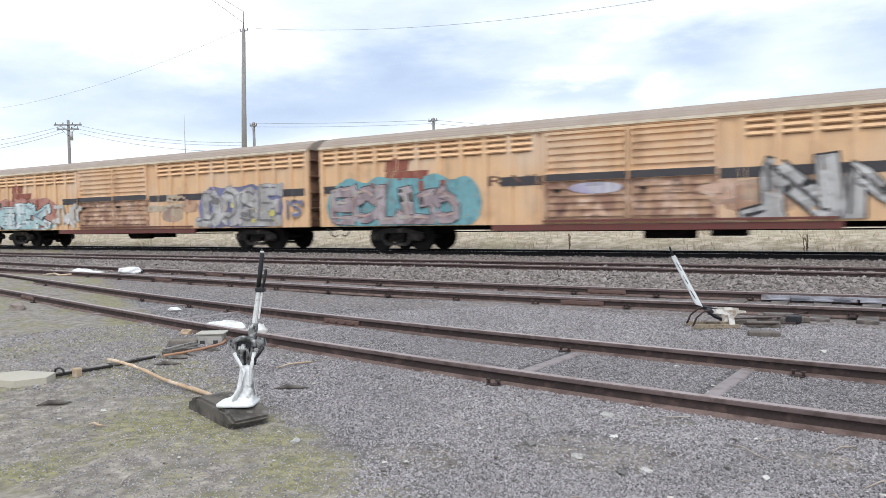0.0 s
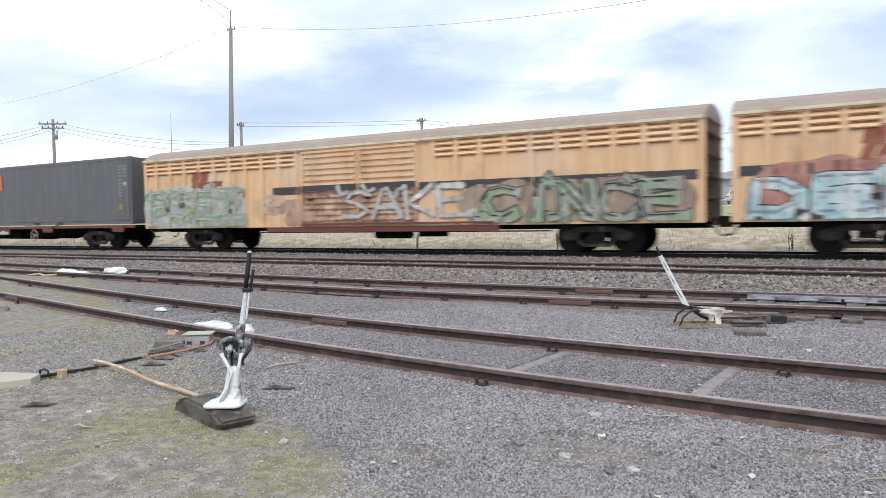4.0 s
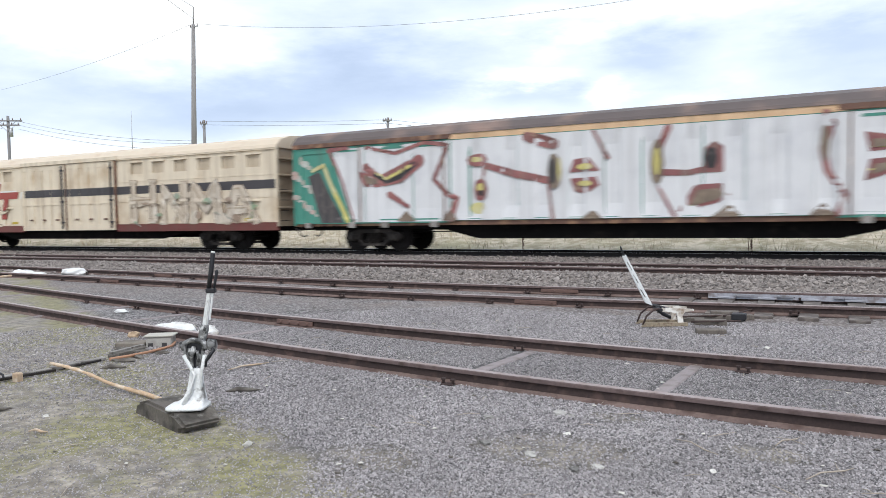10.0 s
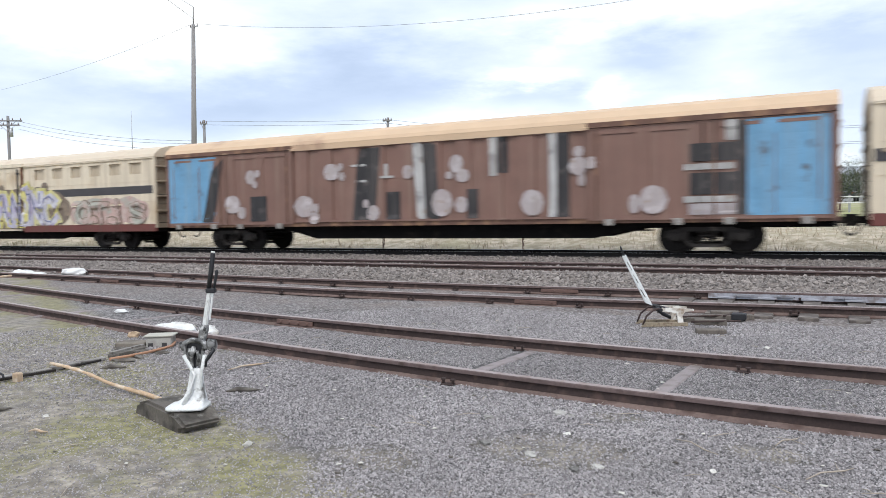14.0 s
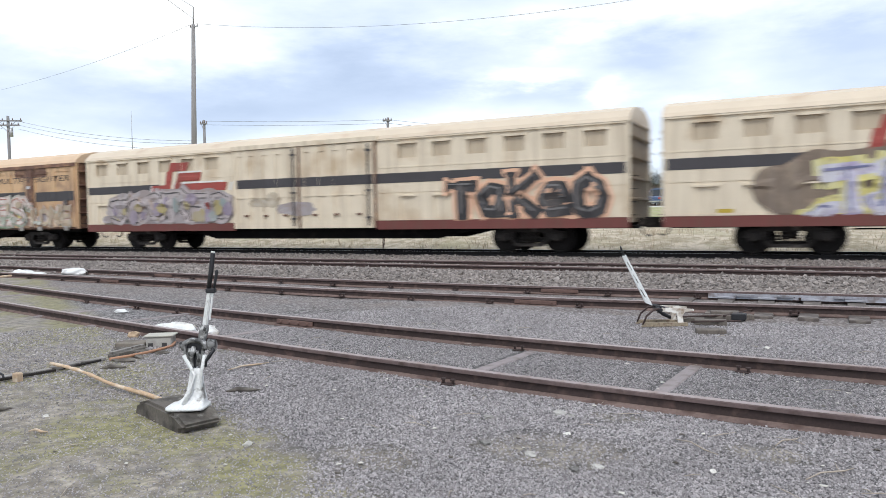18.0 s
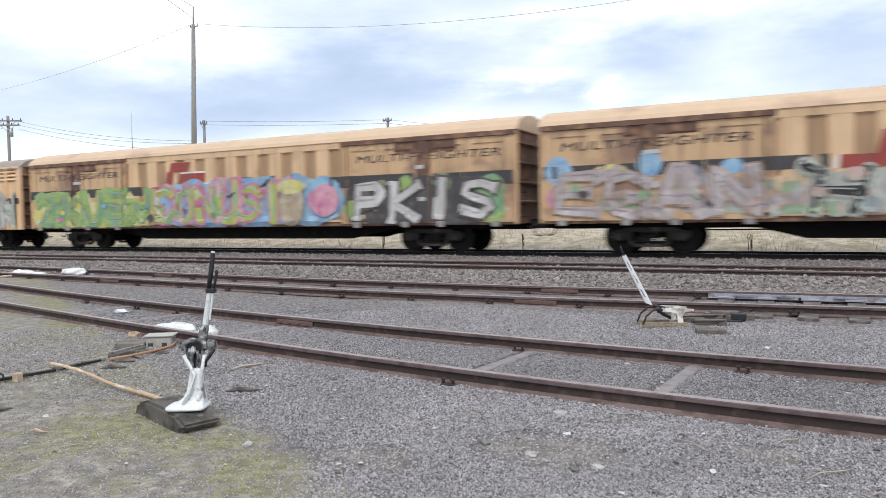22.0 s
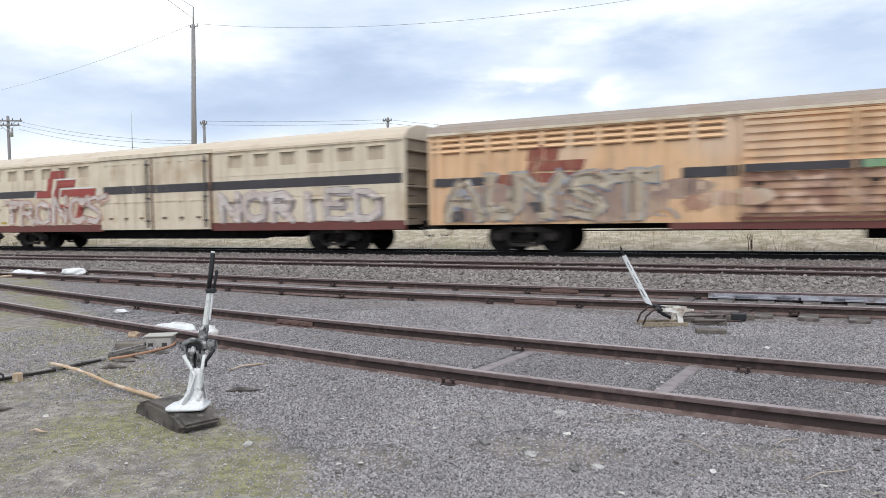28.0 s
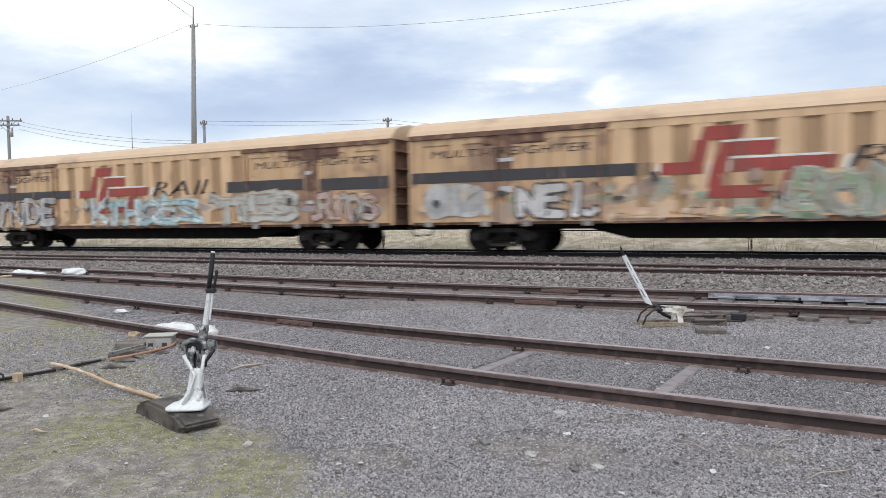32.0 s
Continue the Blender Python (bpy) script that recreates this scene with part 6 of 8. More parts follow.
def last_wagons():
    w, s, h = freighter(*span(9), "golden van with rust-stained doors and pink and black letters")
    scuffs(w, s, 9, 36, -10.6, 10.6, (P_MURK, P_WORN, P_SAGE, P_MAUVEPALE))
    for n, (x, z, rx, rz, m) in enumerate(((-10.75, 2.25, 0.4, 0.4, P_SKY), (-8.25, 2.35, 0.35, 0.35, P_SKY), (-6.2, 2.2, 0.3, 0.2, P_SKY), (-9.3, 2.15, 0.5, 0.25, P_LEMON), (-7.2, 1.9, 0.4, 0.35, P_SLATE), (-10.85, 1.5, 0.25, 0.3, P_PINK), (-5.6, 1.5, 0.25, 0.6, P_SLATE), (-4.4, 2.0, 0.4, 0.4, P_TAN), (0.9, 1.6, 0.4, 0.5, P_TAN), (7.6, 1.4, 0.35, 0.35, P_LEMON))):
        cloud(w, s, x, z, rx, rz, m, 61 + n, 0.010 + 0.001 * n, "graffiti_spot")
    graffiti(w, s, "EGAN", -11.0, -5.4, 0.95, 2.2, P_BLOT, P_MURK, 0.36, 0.05, 62, shine=P_MAUVE, wild=0.7)
    cloud(w, s, -2.0, 1.5, 2.4, 0.5, P_PALE, 58, 0.021)
    graffiti(w, s, "HXEB", -4.5, 0.3, 0.98, 2.1, P_BLACK, P_PALE, 0.24, 0.07, 63, shine=P_PALE, shadow=P_SAGE, wild=1.3)
    graffiti(w, s, "BGHRES", 1.3, 7.9, 0.94, 2.1, P_ROSEPALE, P_BLUSH, 0.34, 0.08, 64, shadow=P_SAGE, shine=P_ROSE)
    rng = random.Random(66)
    for n in range(34):
        low = n % 2
        x, z = -4.2 + 12.0 * n / 33, rng.uniform(0.98, 1.3) if low else rng.uniform(1.45, 2.05)
        cloud(w, s, x, z, rng.uniform(0.10, 0.26), rng.uniform(0.10, 0.22), rng.choice((P_SAGE, P_PALE, P_LEADEN) if low else (P_BLUSH, P_DUSKY, P_PALETAN, P_BLUSH)), 66 + n, 0.078 + 0.0006 * n, "graffiti_spot")
    graffiti(w, s, "IONE", 8.0, 11.0, 0.95, 1.7, P_TAN, P_BLUSH, 0.26, 0.04, 65)
    overspray(w, s, 9, 44, -10.8, 10.8, (P_DARK, P_PALE, P_BLUSH, P_SAGE, P_MURK))
    finish(w, *span(9), running_gear(w, h))
    w, s, h = freighter(*span(10), "golden van with lime, pink and white graffiti letters")
    scuffs(w, s, 10, 24, -10.6, 10.6, (P_MURK, P_WORN, P_AQUA))
    cloud(w, s, -8.0, 1.35, 3.2, 0.5, P_LEMON, 71)
    graffiti(w, s, "ZKUEW", -10.7, -3.9, 0.95, 2.2, P_GREEN, P_LIME, 0.36, 0.12, 72, shine=P_SAGE, shadow=P_LEMON, wild=1.4)
    overspray(w, s, 10, 34, -10.8, 4.5, (P_DARK, P_LEMON, P_SKY, P_GREEN, P_PINK, P_WHITE))
    cloud(w, s, 0.9, 1.66, 4.4, 0.86, P_SKY, 73)
    graffiti(w, s, "CONUSI", -3.7, 2.8, 0.95, 2.3, P_LIME, P_PINK, 0.34, 0.12, 74, shine=P_WHITE)
    cloud(w, s, 3.1, 1.6, 0.55, 0.78, P_TAN, 75, 0.085)
    cloud(w, s, 3.1, 2.15, 0.62, 0.25, P_LEMON, 76, 0.089)
    cloud(w, s, 4.4, 1.66, 0.66, 0.5, P_PINK, 77, 0.085)
    cloud(w, s, 8.1, 1.55, 2.85, 0.72, P_DARK, 79, 0.010)
    for n, (x, z, r) in enumerate(((5.6, 1.3, 0.35), (10.5, 1.75, 0.5), (7.6, 2.05, 0.3), (6.7, 2.0, 0.25), (8.9, 2.1, 0.3), (10.8, 1.2, 0.4))):
        cloud(w, s, min(x, 10.6), z, r, r, P_GREEN, 90 + n, 0.014 + 0.001 * n, "graffiti_spot")
    graffiti(w, s, "PKIS", 5.5, 10.8, 0.95, 2.2, P_WHITE, P_DARK, 0.36, 0.09, 78, shine=P_SILVER, wild=0.5)
    finish(w, *span(10), running_gear(w, h))
    w, s, h = louvre_van(*span(11), "ochre slatted van with pale letters and a red mark")
    emblem(w, s, -7.2, 2.02, 1.0, True)
    graffiti(w, s, "TOGUS", -10.95, -6.5, 0.86, 1.92, P_SLATE, P_SILVER, 0.28, 0.05, 81, shine=P_SILVER)
    graffiti(w, s, "ALE", -5.6, -3.2, 1.1, 1.9, P_PALETAN, P_WORN, 0.16, 0.03, 82)
    graffiti(w, s, "OBO", 3.4, 5.2, 1.12, 2.05, P_PALE, P_SILVER, 0.14, 0.02, 83)
    graffiti(w, s, "BONN", 5.25, 11.2, 0.86, 2.32, P_PALE, P_SILVER, 0.50, 0.04, 84, shine=P_SAGE, wild=0.5)
    scuffs(w, s, 85, 30, -2.5, 2.3, (P_PALETAN, P_ROSEPALE, P_PALETAN))
    scuffs(w, s, 86, 15, -5.5, -2.4, (P_PALETAN, P_WORN, P_MURK))
    finish(w, *span(11), running_gear(w, h, False))
    w, s, h = louvre_van(*span(12), "ochre slatted van with cream letters and white lettering")
    emblem(w, s, -7.2, 2.02, 1.0, True)
    cloud(w, s, -7.6, 1.4, 3.3, 0.55, P_MURK, 91)
    cloud(w, s, -9.5, 1.95, 0.35, 0.2, P_SKY, 92, 0.01)
    graffiti(w, s, "AUYST", -11.1, -4.5, 0.88, 2.15, P_PALETAN, P_SLATE, 0.44, 0.05, 93, shine=P_EARTH, wild=0.5)
    quads(w, s, "green_band", [bar(0.1, 2.2, 2.04, 2.22), bar(3.6, 5.6, 1.93, 2.12)], P_GREEN, lift=0.02)
    overspray(w, s, 12, 24, -10.6, -3.6, (P_SLATE, P_DARK, P_PALETAN, P_MURK))
    graffiti(w, s, "SPRUNK", 5.4, 11.1, 0.86, 2.05, P_WHITE, P_SLATE, 0.30, 0.05, 94, shine=P_SLATE, wild=0.7)
    scuffs(w, s, 12, 8, -4.2, -2.6, (P_DUSKY, P_RUSTY, P_MURK, P_WORN))
    finish(w, *span(12), running_gear(w, h, False))
    w, s, h = panel_van(*span(13), "cream panelled van with pinkish white letters")
    graffiti(w, s, "TRONCS", -9.7, -2.95, 0.95, 2.1, P_ROSEPALE, P_ROSE, 0.22, 0.045, 101, shadow=P_DUSKY, wild=0.6)
    graffiti(w, s, "NORIED", 3.2, 10.4, 0.95, 2.05, P_ROSEPALE, P_MAUVE, 0.23, 0.03, 102, shadow=P_MAUVEPALE, wild=0.6)
    finish(w, *span(13), running_gear(w, h))
    w, s, h = freighter(*span(14), "golden van with rusty doors and grey-green letters")
    scuffs(w, s, 15, 36, -10.6, 10.6, (P_MURK, P_WORN, P_SAGE))
    cloud(w, s, -9.9, 1.5, 1.05, 0.5, P_SILVER, 111)
    graffiti(w, s, "NEI", -7.95, -5.7, 1.0, 1.84, P_WHITE, P_DARK, 0.24, 0.06, 112)
    scuffs(w, s, 14, 9, -4.6, -1.2, (P_TAN, M_SCUFF, P_SAGE))
    graffiti(w, s, "BONEAIR", -0.8, 5.1, 0.95, 2.06, P_SAGE, P_PALE, 0.36, 0.05, 113, shine=P_MURK)
    cloud(w, s, 6.65, 1.52, 1.42, 0.74, P_PALE, 114)
    graffiti(w, s, "GEI", 5.4, 7.9, 0.98, 2.12, P_PALE, P_DARK, 0.22, 0.06, 115, shine=P_SAGE)
    graffiti(w, s, "KOBI", 8.8, 11.0, 1.05, 1.92, P_BLACK, P_LIME, 0.24, 0.04, 116)
    overspray(w, s, 14, 36, -10.6, 10.8, (P_DARK, P_PALE, P_MURK, P_TAN))
    finish(w, *span(14), running_gear(w, h))
    w, s, h = freighter(*span(15), "golden van with teal letters and grey painted doors")
    scuffs(w, s, 16, 30, -10.6, 10.6, (P_MURK, P_WORN, P_MAUVEPALE))
    graffiti(w, s, "WINDE", -10.8, -5.3, 0.98, 2.05, P_SILVER, P_DARK, 0.30, 0.05, 121)
    graffiti(w, s, "KTHOES", -3.2, 2.9, 0.98, 1.9, P_AQUA, P_PALE, 0.28, 0.06, 122, shine=P_SLATE)
    graffiti(w, s, "TEES", 3.8, 7.6, 0.98, 1.95, P_PALE, P_TAN, 0.40, 0.04, 123, shine=P_MURK)
    graffiti(w, s, "RIOS", 8.4, 10.9, 0.98, 1.8, P_BLUSH, M_SCUFF, 0.2, 0.05, 124)
    overspray(w, s, 15, 30, -10.8, 10.8, (P_DARK, P_PALE, P_MURK))
    finish(w, *span(15), running_gear(w, h))


first_wagons()
container_wagon()
middle_wagons()
last_wagons()

# ---- fittings of the tracks ----


def mesh_of(name, bm, *materials):
    me = bpy.data.meshes.new(name)
    bm.to_mesh(me)
    bm.free()
    for m in materials:
        me.materials.append(m)
    return me


BARE = (-0.98, -2.5, -5.89, -7.95, -9.5, -13.1)   # where worn sleepers show through the gravel of the near track


def fittings():
    bm = bmesh.new()
    box(bm, -0.125, 0.125, -1.25, 1.25, -0.14, 0.0, 0.012)
    sleeper = mesh_of("sleeper", bm, M_WOOD)
    bm = bmesh.new()
    box(bm, -0.055, 0.055, -0.76, 0.76, -0.14, 0.0, 0.008)
    worn = mesh_of("sleeper", bm, surface("mauve_grey_worn_timber", (0.29, 0.25, 0.25), 0.85, vary=0.2, spots=[((0.20, 0.17, 0.16), 6, 0.5, 0.65)], grain=60, bump=0.3))
    bm = bmesh.new()
    box(bm, -0.075, 0.075, -0.055, 0.045, 0.0, 0.012, 0.003)
    for s in (-1, 1):
        rod(bm, (s * 0.06, -0.02 * s, 0.01), (s * 0.06, -0.02 * s, 0.055), 0.016, n=7)
        box(bm, s * 0.06 - 0.024, s * 0.06 + 0.024, -0.02 * s - 0.024, -0.02 * s + 0.024, 0.045, 0.062)
    bmesh.ops.scale(bm, vec=(0.7, 0.8, 0.75), verts=bm.verts[:])
    clip = mesh_of("rail_clip", bm, M_RAIL)
    bm = bmesh.new()
    box(bm, -0.31, 0.31, -0.016, 0.016, 0.0, 0.06, 0.006)
    for k in (-0.23, -0.08, 0.08, 0.23):
        rod(bm, (k, -0.035, 0.03), (k, 0.02, 0.03), 0.017, n=7)
    fish = mesh_of("fishplate", bm, surface("rusty_fishplate", (0.15, 0.09, 0.075), 0.75, 0.0, vary=0.25))
    rng = random.Random(4)
    t4 = TRACKS["four"]
    for k in range(22):
        x = -15.2 + 0.775 * k
        d = near4(x + 0.1) - near4(x - 0.1)
        at = min(BARE, key=lambda q: abs(x - q))
        bare = abs(x - at) < 0.39
        x = at if bare else x
        y = (near4(x) + far4(x)) / 2
        z = max(ground_z(x, y - 0.4), ground_z(x, y), ground_z(x, y + 0.4)) + (0.014 if bare else -0.02)
        share("sleeper", worn if bare else sleeper, t4, pose(x + (0.05 if bare else 0), y, z - (0.006 if bare else 0), 0, 0, math.degrees(math.atan2(d, 0.2))))
        for course, s in ((near4, -1), (far4, -1)):
            if rng.random() < 0.22:
                share("rail_clip", clip, t4, pose(x, course(x) - 0.10, ground_z(x, course(x) - 0.1) + 0.004, rng.uniform(-4, 4), 0, rng.uniform(-20, 20)))
    for course, top, x in ((far4, 0.12, -5.6), (far3, 0.16, -3.6), (near3, 0.16, -3.45), (far3, 0.16, -13.1), (near3, 0.16, -13.05), (near4, 0.12, -12.6)):
        d = course(x + 0.1) - course(x - 0.1)
        parent = t4 if top < 0.14 else TRACKS["three"]
        for s in (-1, 1):
            share("fishplate", fish, parent, pose(x, course(x) + s * 0.030, top - 0.102, 0, 0, math.degrees(math.atan2(d, 0.2))))
    t3 = TRACKS["three"]
    bm = bmesh.new()
    box(bm, -0.11, 0.11, -1.2, 1.2, -0.14, 0.0, 0.012)
    timber = mesh_of("sleeper", bm, surface("oily_dark_timber", (0.12, 0.10, 0.09), 0.85, vary=0.3, spots=[((0.22, 0.19, 0.17), 5, 0.5, 0.65)], grain=60, bump=0.4))
    # timbers, chairs and slide plates of the switch
    for k, x in enumerate((-1.62, -1.07, -0.53, 0.02, 0.55, 1.1, 1.65)):
        share("sleeper", timber, t3, pose(x, 10.55, 0.058 + 0.006 * (k % 2), 0, 0, rng.uniform(-2, 2)))
    for x in [-16 + 1.32 * k for k in range(14)]:
        for course in (near3, far3):
            share("rail_clip", clip, t3, pose(x, course(x) - 0.10, 0.055, 0, 0, rng.uniform(-15, 15)))
    bm = bmesh.new()
    box(bm, -0.12, 0.12, -0.20, 0.0, 0.0, 0.02)
    plate = mesh_of("slide_plate", bm, M_BLUESTEEL)
    for x in (-1.07, -0.53, 0.02, 0.55, 1.1):
        share("slide_plate", plate, t3, pose(x, far3(x) - 0.05, 0.075))
    bm = bmesh.new()
    xs = [-1.33 + 0.4 * k for k in range(14)]
    ring = []
    for x in xs:
        y = far3(x) - 0.062 - max(0, x + 1.33) * 0.012
        ring.append([bm.verts.new((x, y + a, b)) for a, b in ((-0.045, 0.060), (0.02, 0.060), (0.02, 0.128), (-0.016, 0.130), (-0.026, 0.072))])
    for a, b in zip(ring, ring[1:]):
        for i in range(5):
            bm.faces.new((a[i], a[(i + 1) % 5], b[(i + 1) % 5], b[i]))
    bm.faces.new(ring[0]), bm.faces.new(ring[-1][::-1])
    bmesh.ops.recalc_face_normals(bm, faces=bm.faces[:])
    part("switch_blade", bm, M_BLUESTEEL, t3, "bluish worn steel switch blade")
    for x, l in ((-1.0, 0.3), (-0.45, 0.25), (0.3, 0.3)):
        bm = bmesh.new()
        box(bm, x, x + l, far3(x) - 0.14, far3(x) - 0.11, 0.10, 0.13)
        rod(bm, (x + 0.06, far3(x) - 0.17, 0.115), (x + 0.06, far3(x) - 0.10, 0.115), 0.014, n=6)
        rod(bm, (x + l - 0.06, far3(x) - 0.17, 0.115), (x + l - 0.06, far3(x) - 0.10, 0.115), 0.014, n=6)
        part("stud_plate", bm, M_BLUESTEEL, t3)


fittings()

# ---- the near point lever on its block ----
FACE = 27.24                        # the levers are set out square to the eye's first line


def lathe(bm, rings, n=20, power=1.0):
    """A lofted column: rings of (cx, cy, z, rx, ry), squarish where power is below 1."""
    loops = []
    for cx, cy, z, rx, ry in rings:
        loop = []
        for i in range(n):
            a = 2 * math.pi * i / n
            c, s = math.cos(a), math.sin(a)
            c, s = math.copysign(abs(c) ** power, c), math.copysign(abs(s) ** power, s)
            loop.append(bm.verts.new((cx + rx * c, cy + ry * s, z)))
        loops.append(loop)
    for a, b in zip(loops, loops[1:]):
        for i in range(n):
            bm.faces.new((a[i], a[(i + 1) % n], b[(i + 1) % n], b[i])).smooth = True
    bm.faces.new(loops[0][::-1]), bm.faces.new(loops[-1])


def near_lever():
    bm = bmesh.new()
    # worn block with sloping ends, local x along its length
    out = ((-0.40, -0.02), (-0.36, 0.062), (-0.22, 0.094), (0.18, 0.110), (0.28, 0.098), (0.40, 0.045), (0.39, 0.018), (0.335, 0.008), (0.33, -0.06), (-0.40, -0.06))
    prism(bm, out, "y", -0.148, 0.112)
    bmesh.ops.bevel(bm, geom=bm.edges[:], offset=0.018, segments=2, affect="EDGES")
    for v in bm.verts:
        v.co += Vector((0.2, 0.5, 1.0)) * 0.012 * noise.noise(v.co * 7)
    for e in bm.verts:
        if e.co.y < -0.1 and e.co.x > 0.1:
            e.co.x += 0.05 * (e.co.x - 0.1)
    b = tagged(part("timber_block", bm, M_BLOCK), "dark weathered timber block sunk in mossy earth", "block")
    b.matrix_basis = pose(-3.70, 3.335, ground_z(-3.70, 3.3) + 0.016, 0, 0, -20)
    t = tagged(new("point_lever"), "white-painted cast iron point lever with black handle", "railway lever", group="point levers")
    t.matrix_basis = pose(-3.49, 3.27, 0.118, 0, 0, FACE)
    bm = bmesh.new()
    lathe(bm, ((-0.040, 0, 0.0, 0.126, 0.108), (-0.040, 0, 0.014, 0.125, 0.107), (-0.036, 0, 0.022, 0.112, 0.090), (-0.014, 0, 0.036, 0.090, 0.062), (0.004, 0, 0.062, 0.070, 0.046), (0.012, 0, 0.105, 0.054, 0.038), (0.014, 0, 0.155, 0.045, 0.033), (0.016, 0, 0.205, 0.038, 0.030), (0.018, 0, 0.255, 0.034, 0.026)), 28, 0.42)
    part("stand", bm, M_LEVERW, t)
    for k, pts in enumerate((((0.0, 0, 0.22), (-0.022, -0.02, 0.29), (-0.040, -0.03, 0.36), (-0.042, -0.03, 0.425)), ((0.035, 0, 0.22), (0.052, -0.02, 0.29), (0.074, -0.03, 0.36), (0.082, -0.03, 0.425)), ((0.045, 0, 0.05), (0.055, -0.03, 0.14), (0.06, -0.03, 0.24), (0.085, -0.03, 0.34)), ((-0.05, -0.06, 0.03), (0.0, -0.055, 0.12), (0.02, -0.05, 0.22), (-0.045, -0.035, 0.34)))):
        bm = bmesh.new()
        tube(bm, pts, [0.014, 0.011, 0.011, 0.014], 8)
        part("rib", bm, M_LEVERW if k > 1 else M_LEVERG, t)
    bm = bmesh.new()
    pts = [(0.018 + 0.070 * math.cos(a), -0.03, 0.385 + 0.050 * math.sin(a)) for a in [math.pi * i / 12 for i in range(-1, 14)]]
    tube(bm, pts, 0.016, 10)
    part("yoke", bm, M_LEVERG, t)
    bm = bmesh.new()
    prism(bm, ((-0.018, 0.310), (-0.034, 0.37), (-0.026, 0.415), (0.018, 0.435), (0.062, 0.415), (0.066, 0.37), (0.045, 0.30), (0.020, 0.255), (0.0, 0.262)), "y", -0.020, -0.004)
    part("back_plate", bm, M_BLACKI, t)
    bm = bmesh.new()
    rod(bm, (-0.085, 0.02, 0.398), (0.125, 0.02, 0.398), 0.022, n=12)
    rod(bm, (0.105, 0.0, 0.398), (0.148, 0.0, 0.402), 0.042, 0.03, n=12)
    part("pivot_pin", bm, M_LEVERG, t)
    bm = bmesh.new()
    tube(bm, ((0.008, -0.03, 0.26), (0.0, -0.035, 0.30), (0.006, -0.038, 0.35), (0.02, -0.035, 0.395)), [0.008, 0.014, 0.018, 0.014], 8)
    tube(bm, ((0.03, -0.02, 0.27), (0.045, -0.03, 0.32), (0.04, -0.04, 0.37)), [0.008, 0.012, 0.010], 8)
    tube(bm, ((-0.012, -0.036, 0.29), (-0.020, -0.040, 0.33), (-0.008, -0.042, 0.385)), [0.006, 0.008, 0.010], 7)
    part("crank", bm, M_LEVERG, t)
    bm = bmesh.new()
    tube(bm, ((0.125, -0.02, 0.40), (0.14, -0.03, 0.37), (0.115, -0.04, 0.33), (0.09, -0.03, 0.30), (0.085, -0.02, 0.26)), [0.012, 0.014, 0.012, 0.010, 0.008], 8)
    part("curved_arm", bm, M_BLACKI, t)
    lever = bmesh.new()
    tube(lever, ((0.055, -0.005, 0.41), (0.068, -0.005, 0.46), (0.077, -0.005, 0.50), (0.083, -0.005, 0.53)), [0.022, 0.028, 0.029, 0.024], 10)
    s = part("lever_socket", lever, M_LEVERG, t)
    bm = bmesh.new()
    prism(bm, ((0.066, 0.51), (0.098, 0.515), (0.133, 0.745), (0.106, 0.74)), "y", -0.022, 0.014)
    bmesh.ops.bevel(bm, geom=bm.edges[:], offset=0.006, segments=2, affect="EDGES")
    part("lever_bar", bm, M_LEVERW, t)
    bm = bmesh.new()
    box(bm, 0.098, 0.158, -0.028, 0.020, 0.730, 0.760, 0.006)
    part("collar", bm, M_BLACKI, t)
    bm = bmesh.new()
    tube(bm, ((0.114, -0.004, 0.76), (0.130, -0.004, 0.86), (0.146, -0.004, 0.975), (0.1475, -0.004, 0.987)), [0.0145, 0.0150, 0.0150, 0.012], 12)
    part("handle", bm, M_BLACKI, t, "black iron handle")
    bm = bmesh.new()
    rod(bm, (0.1465, -0.004, 0.984), (0.148, -0.004, 0.995), 0.0152, 0.011, n=12)
    part("handle_tip", bm, M_LEVERW, t)
    bm = bmesh.new()
    tube(bm, ((0.148, -0.012, 0.755), (0.158, -0.012, 0.80), (0.170, -0.012, 0.868), (0.171, -0.012, 0.878)), [0.007, 0.009, 0.010, 0.007], 8)
    part("latch_grip", bm, M_BLACKI, t)
    bm = bmesh.new()
    rod(bm, (0.142, -0.012, 0.74), (0.118, -0.020, 0.56), 0.007, n=6)
    part("latch_rod", bm, M_LEVERW, t)


near_lever()


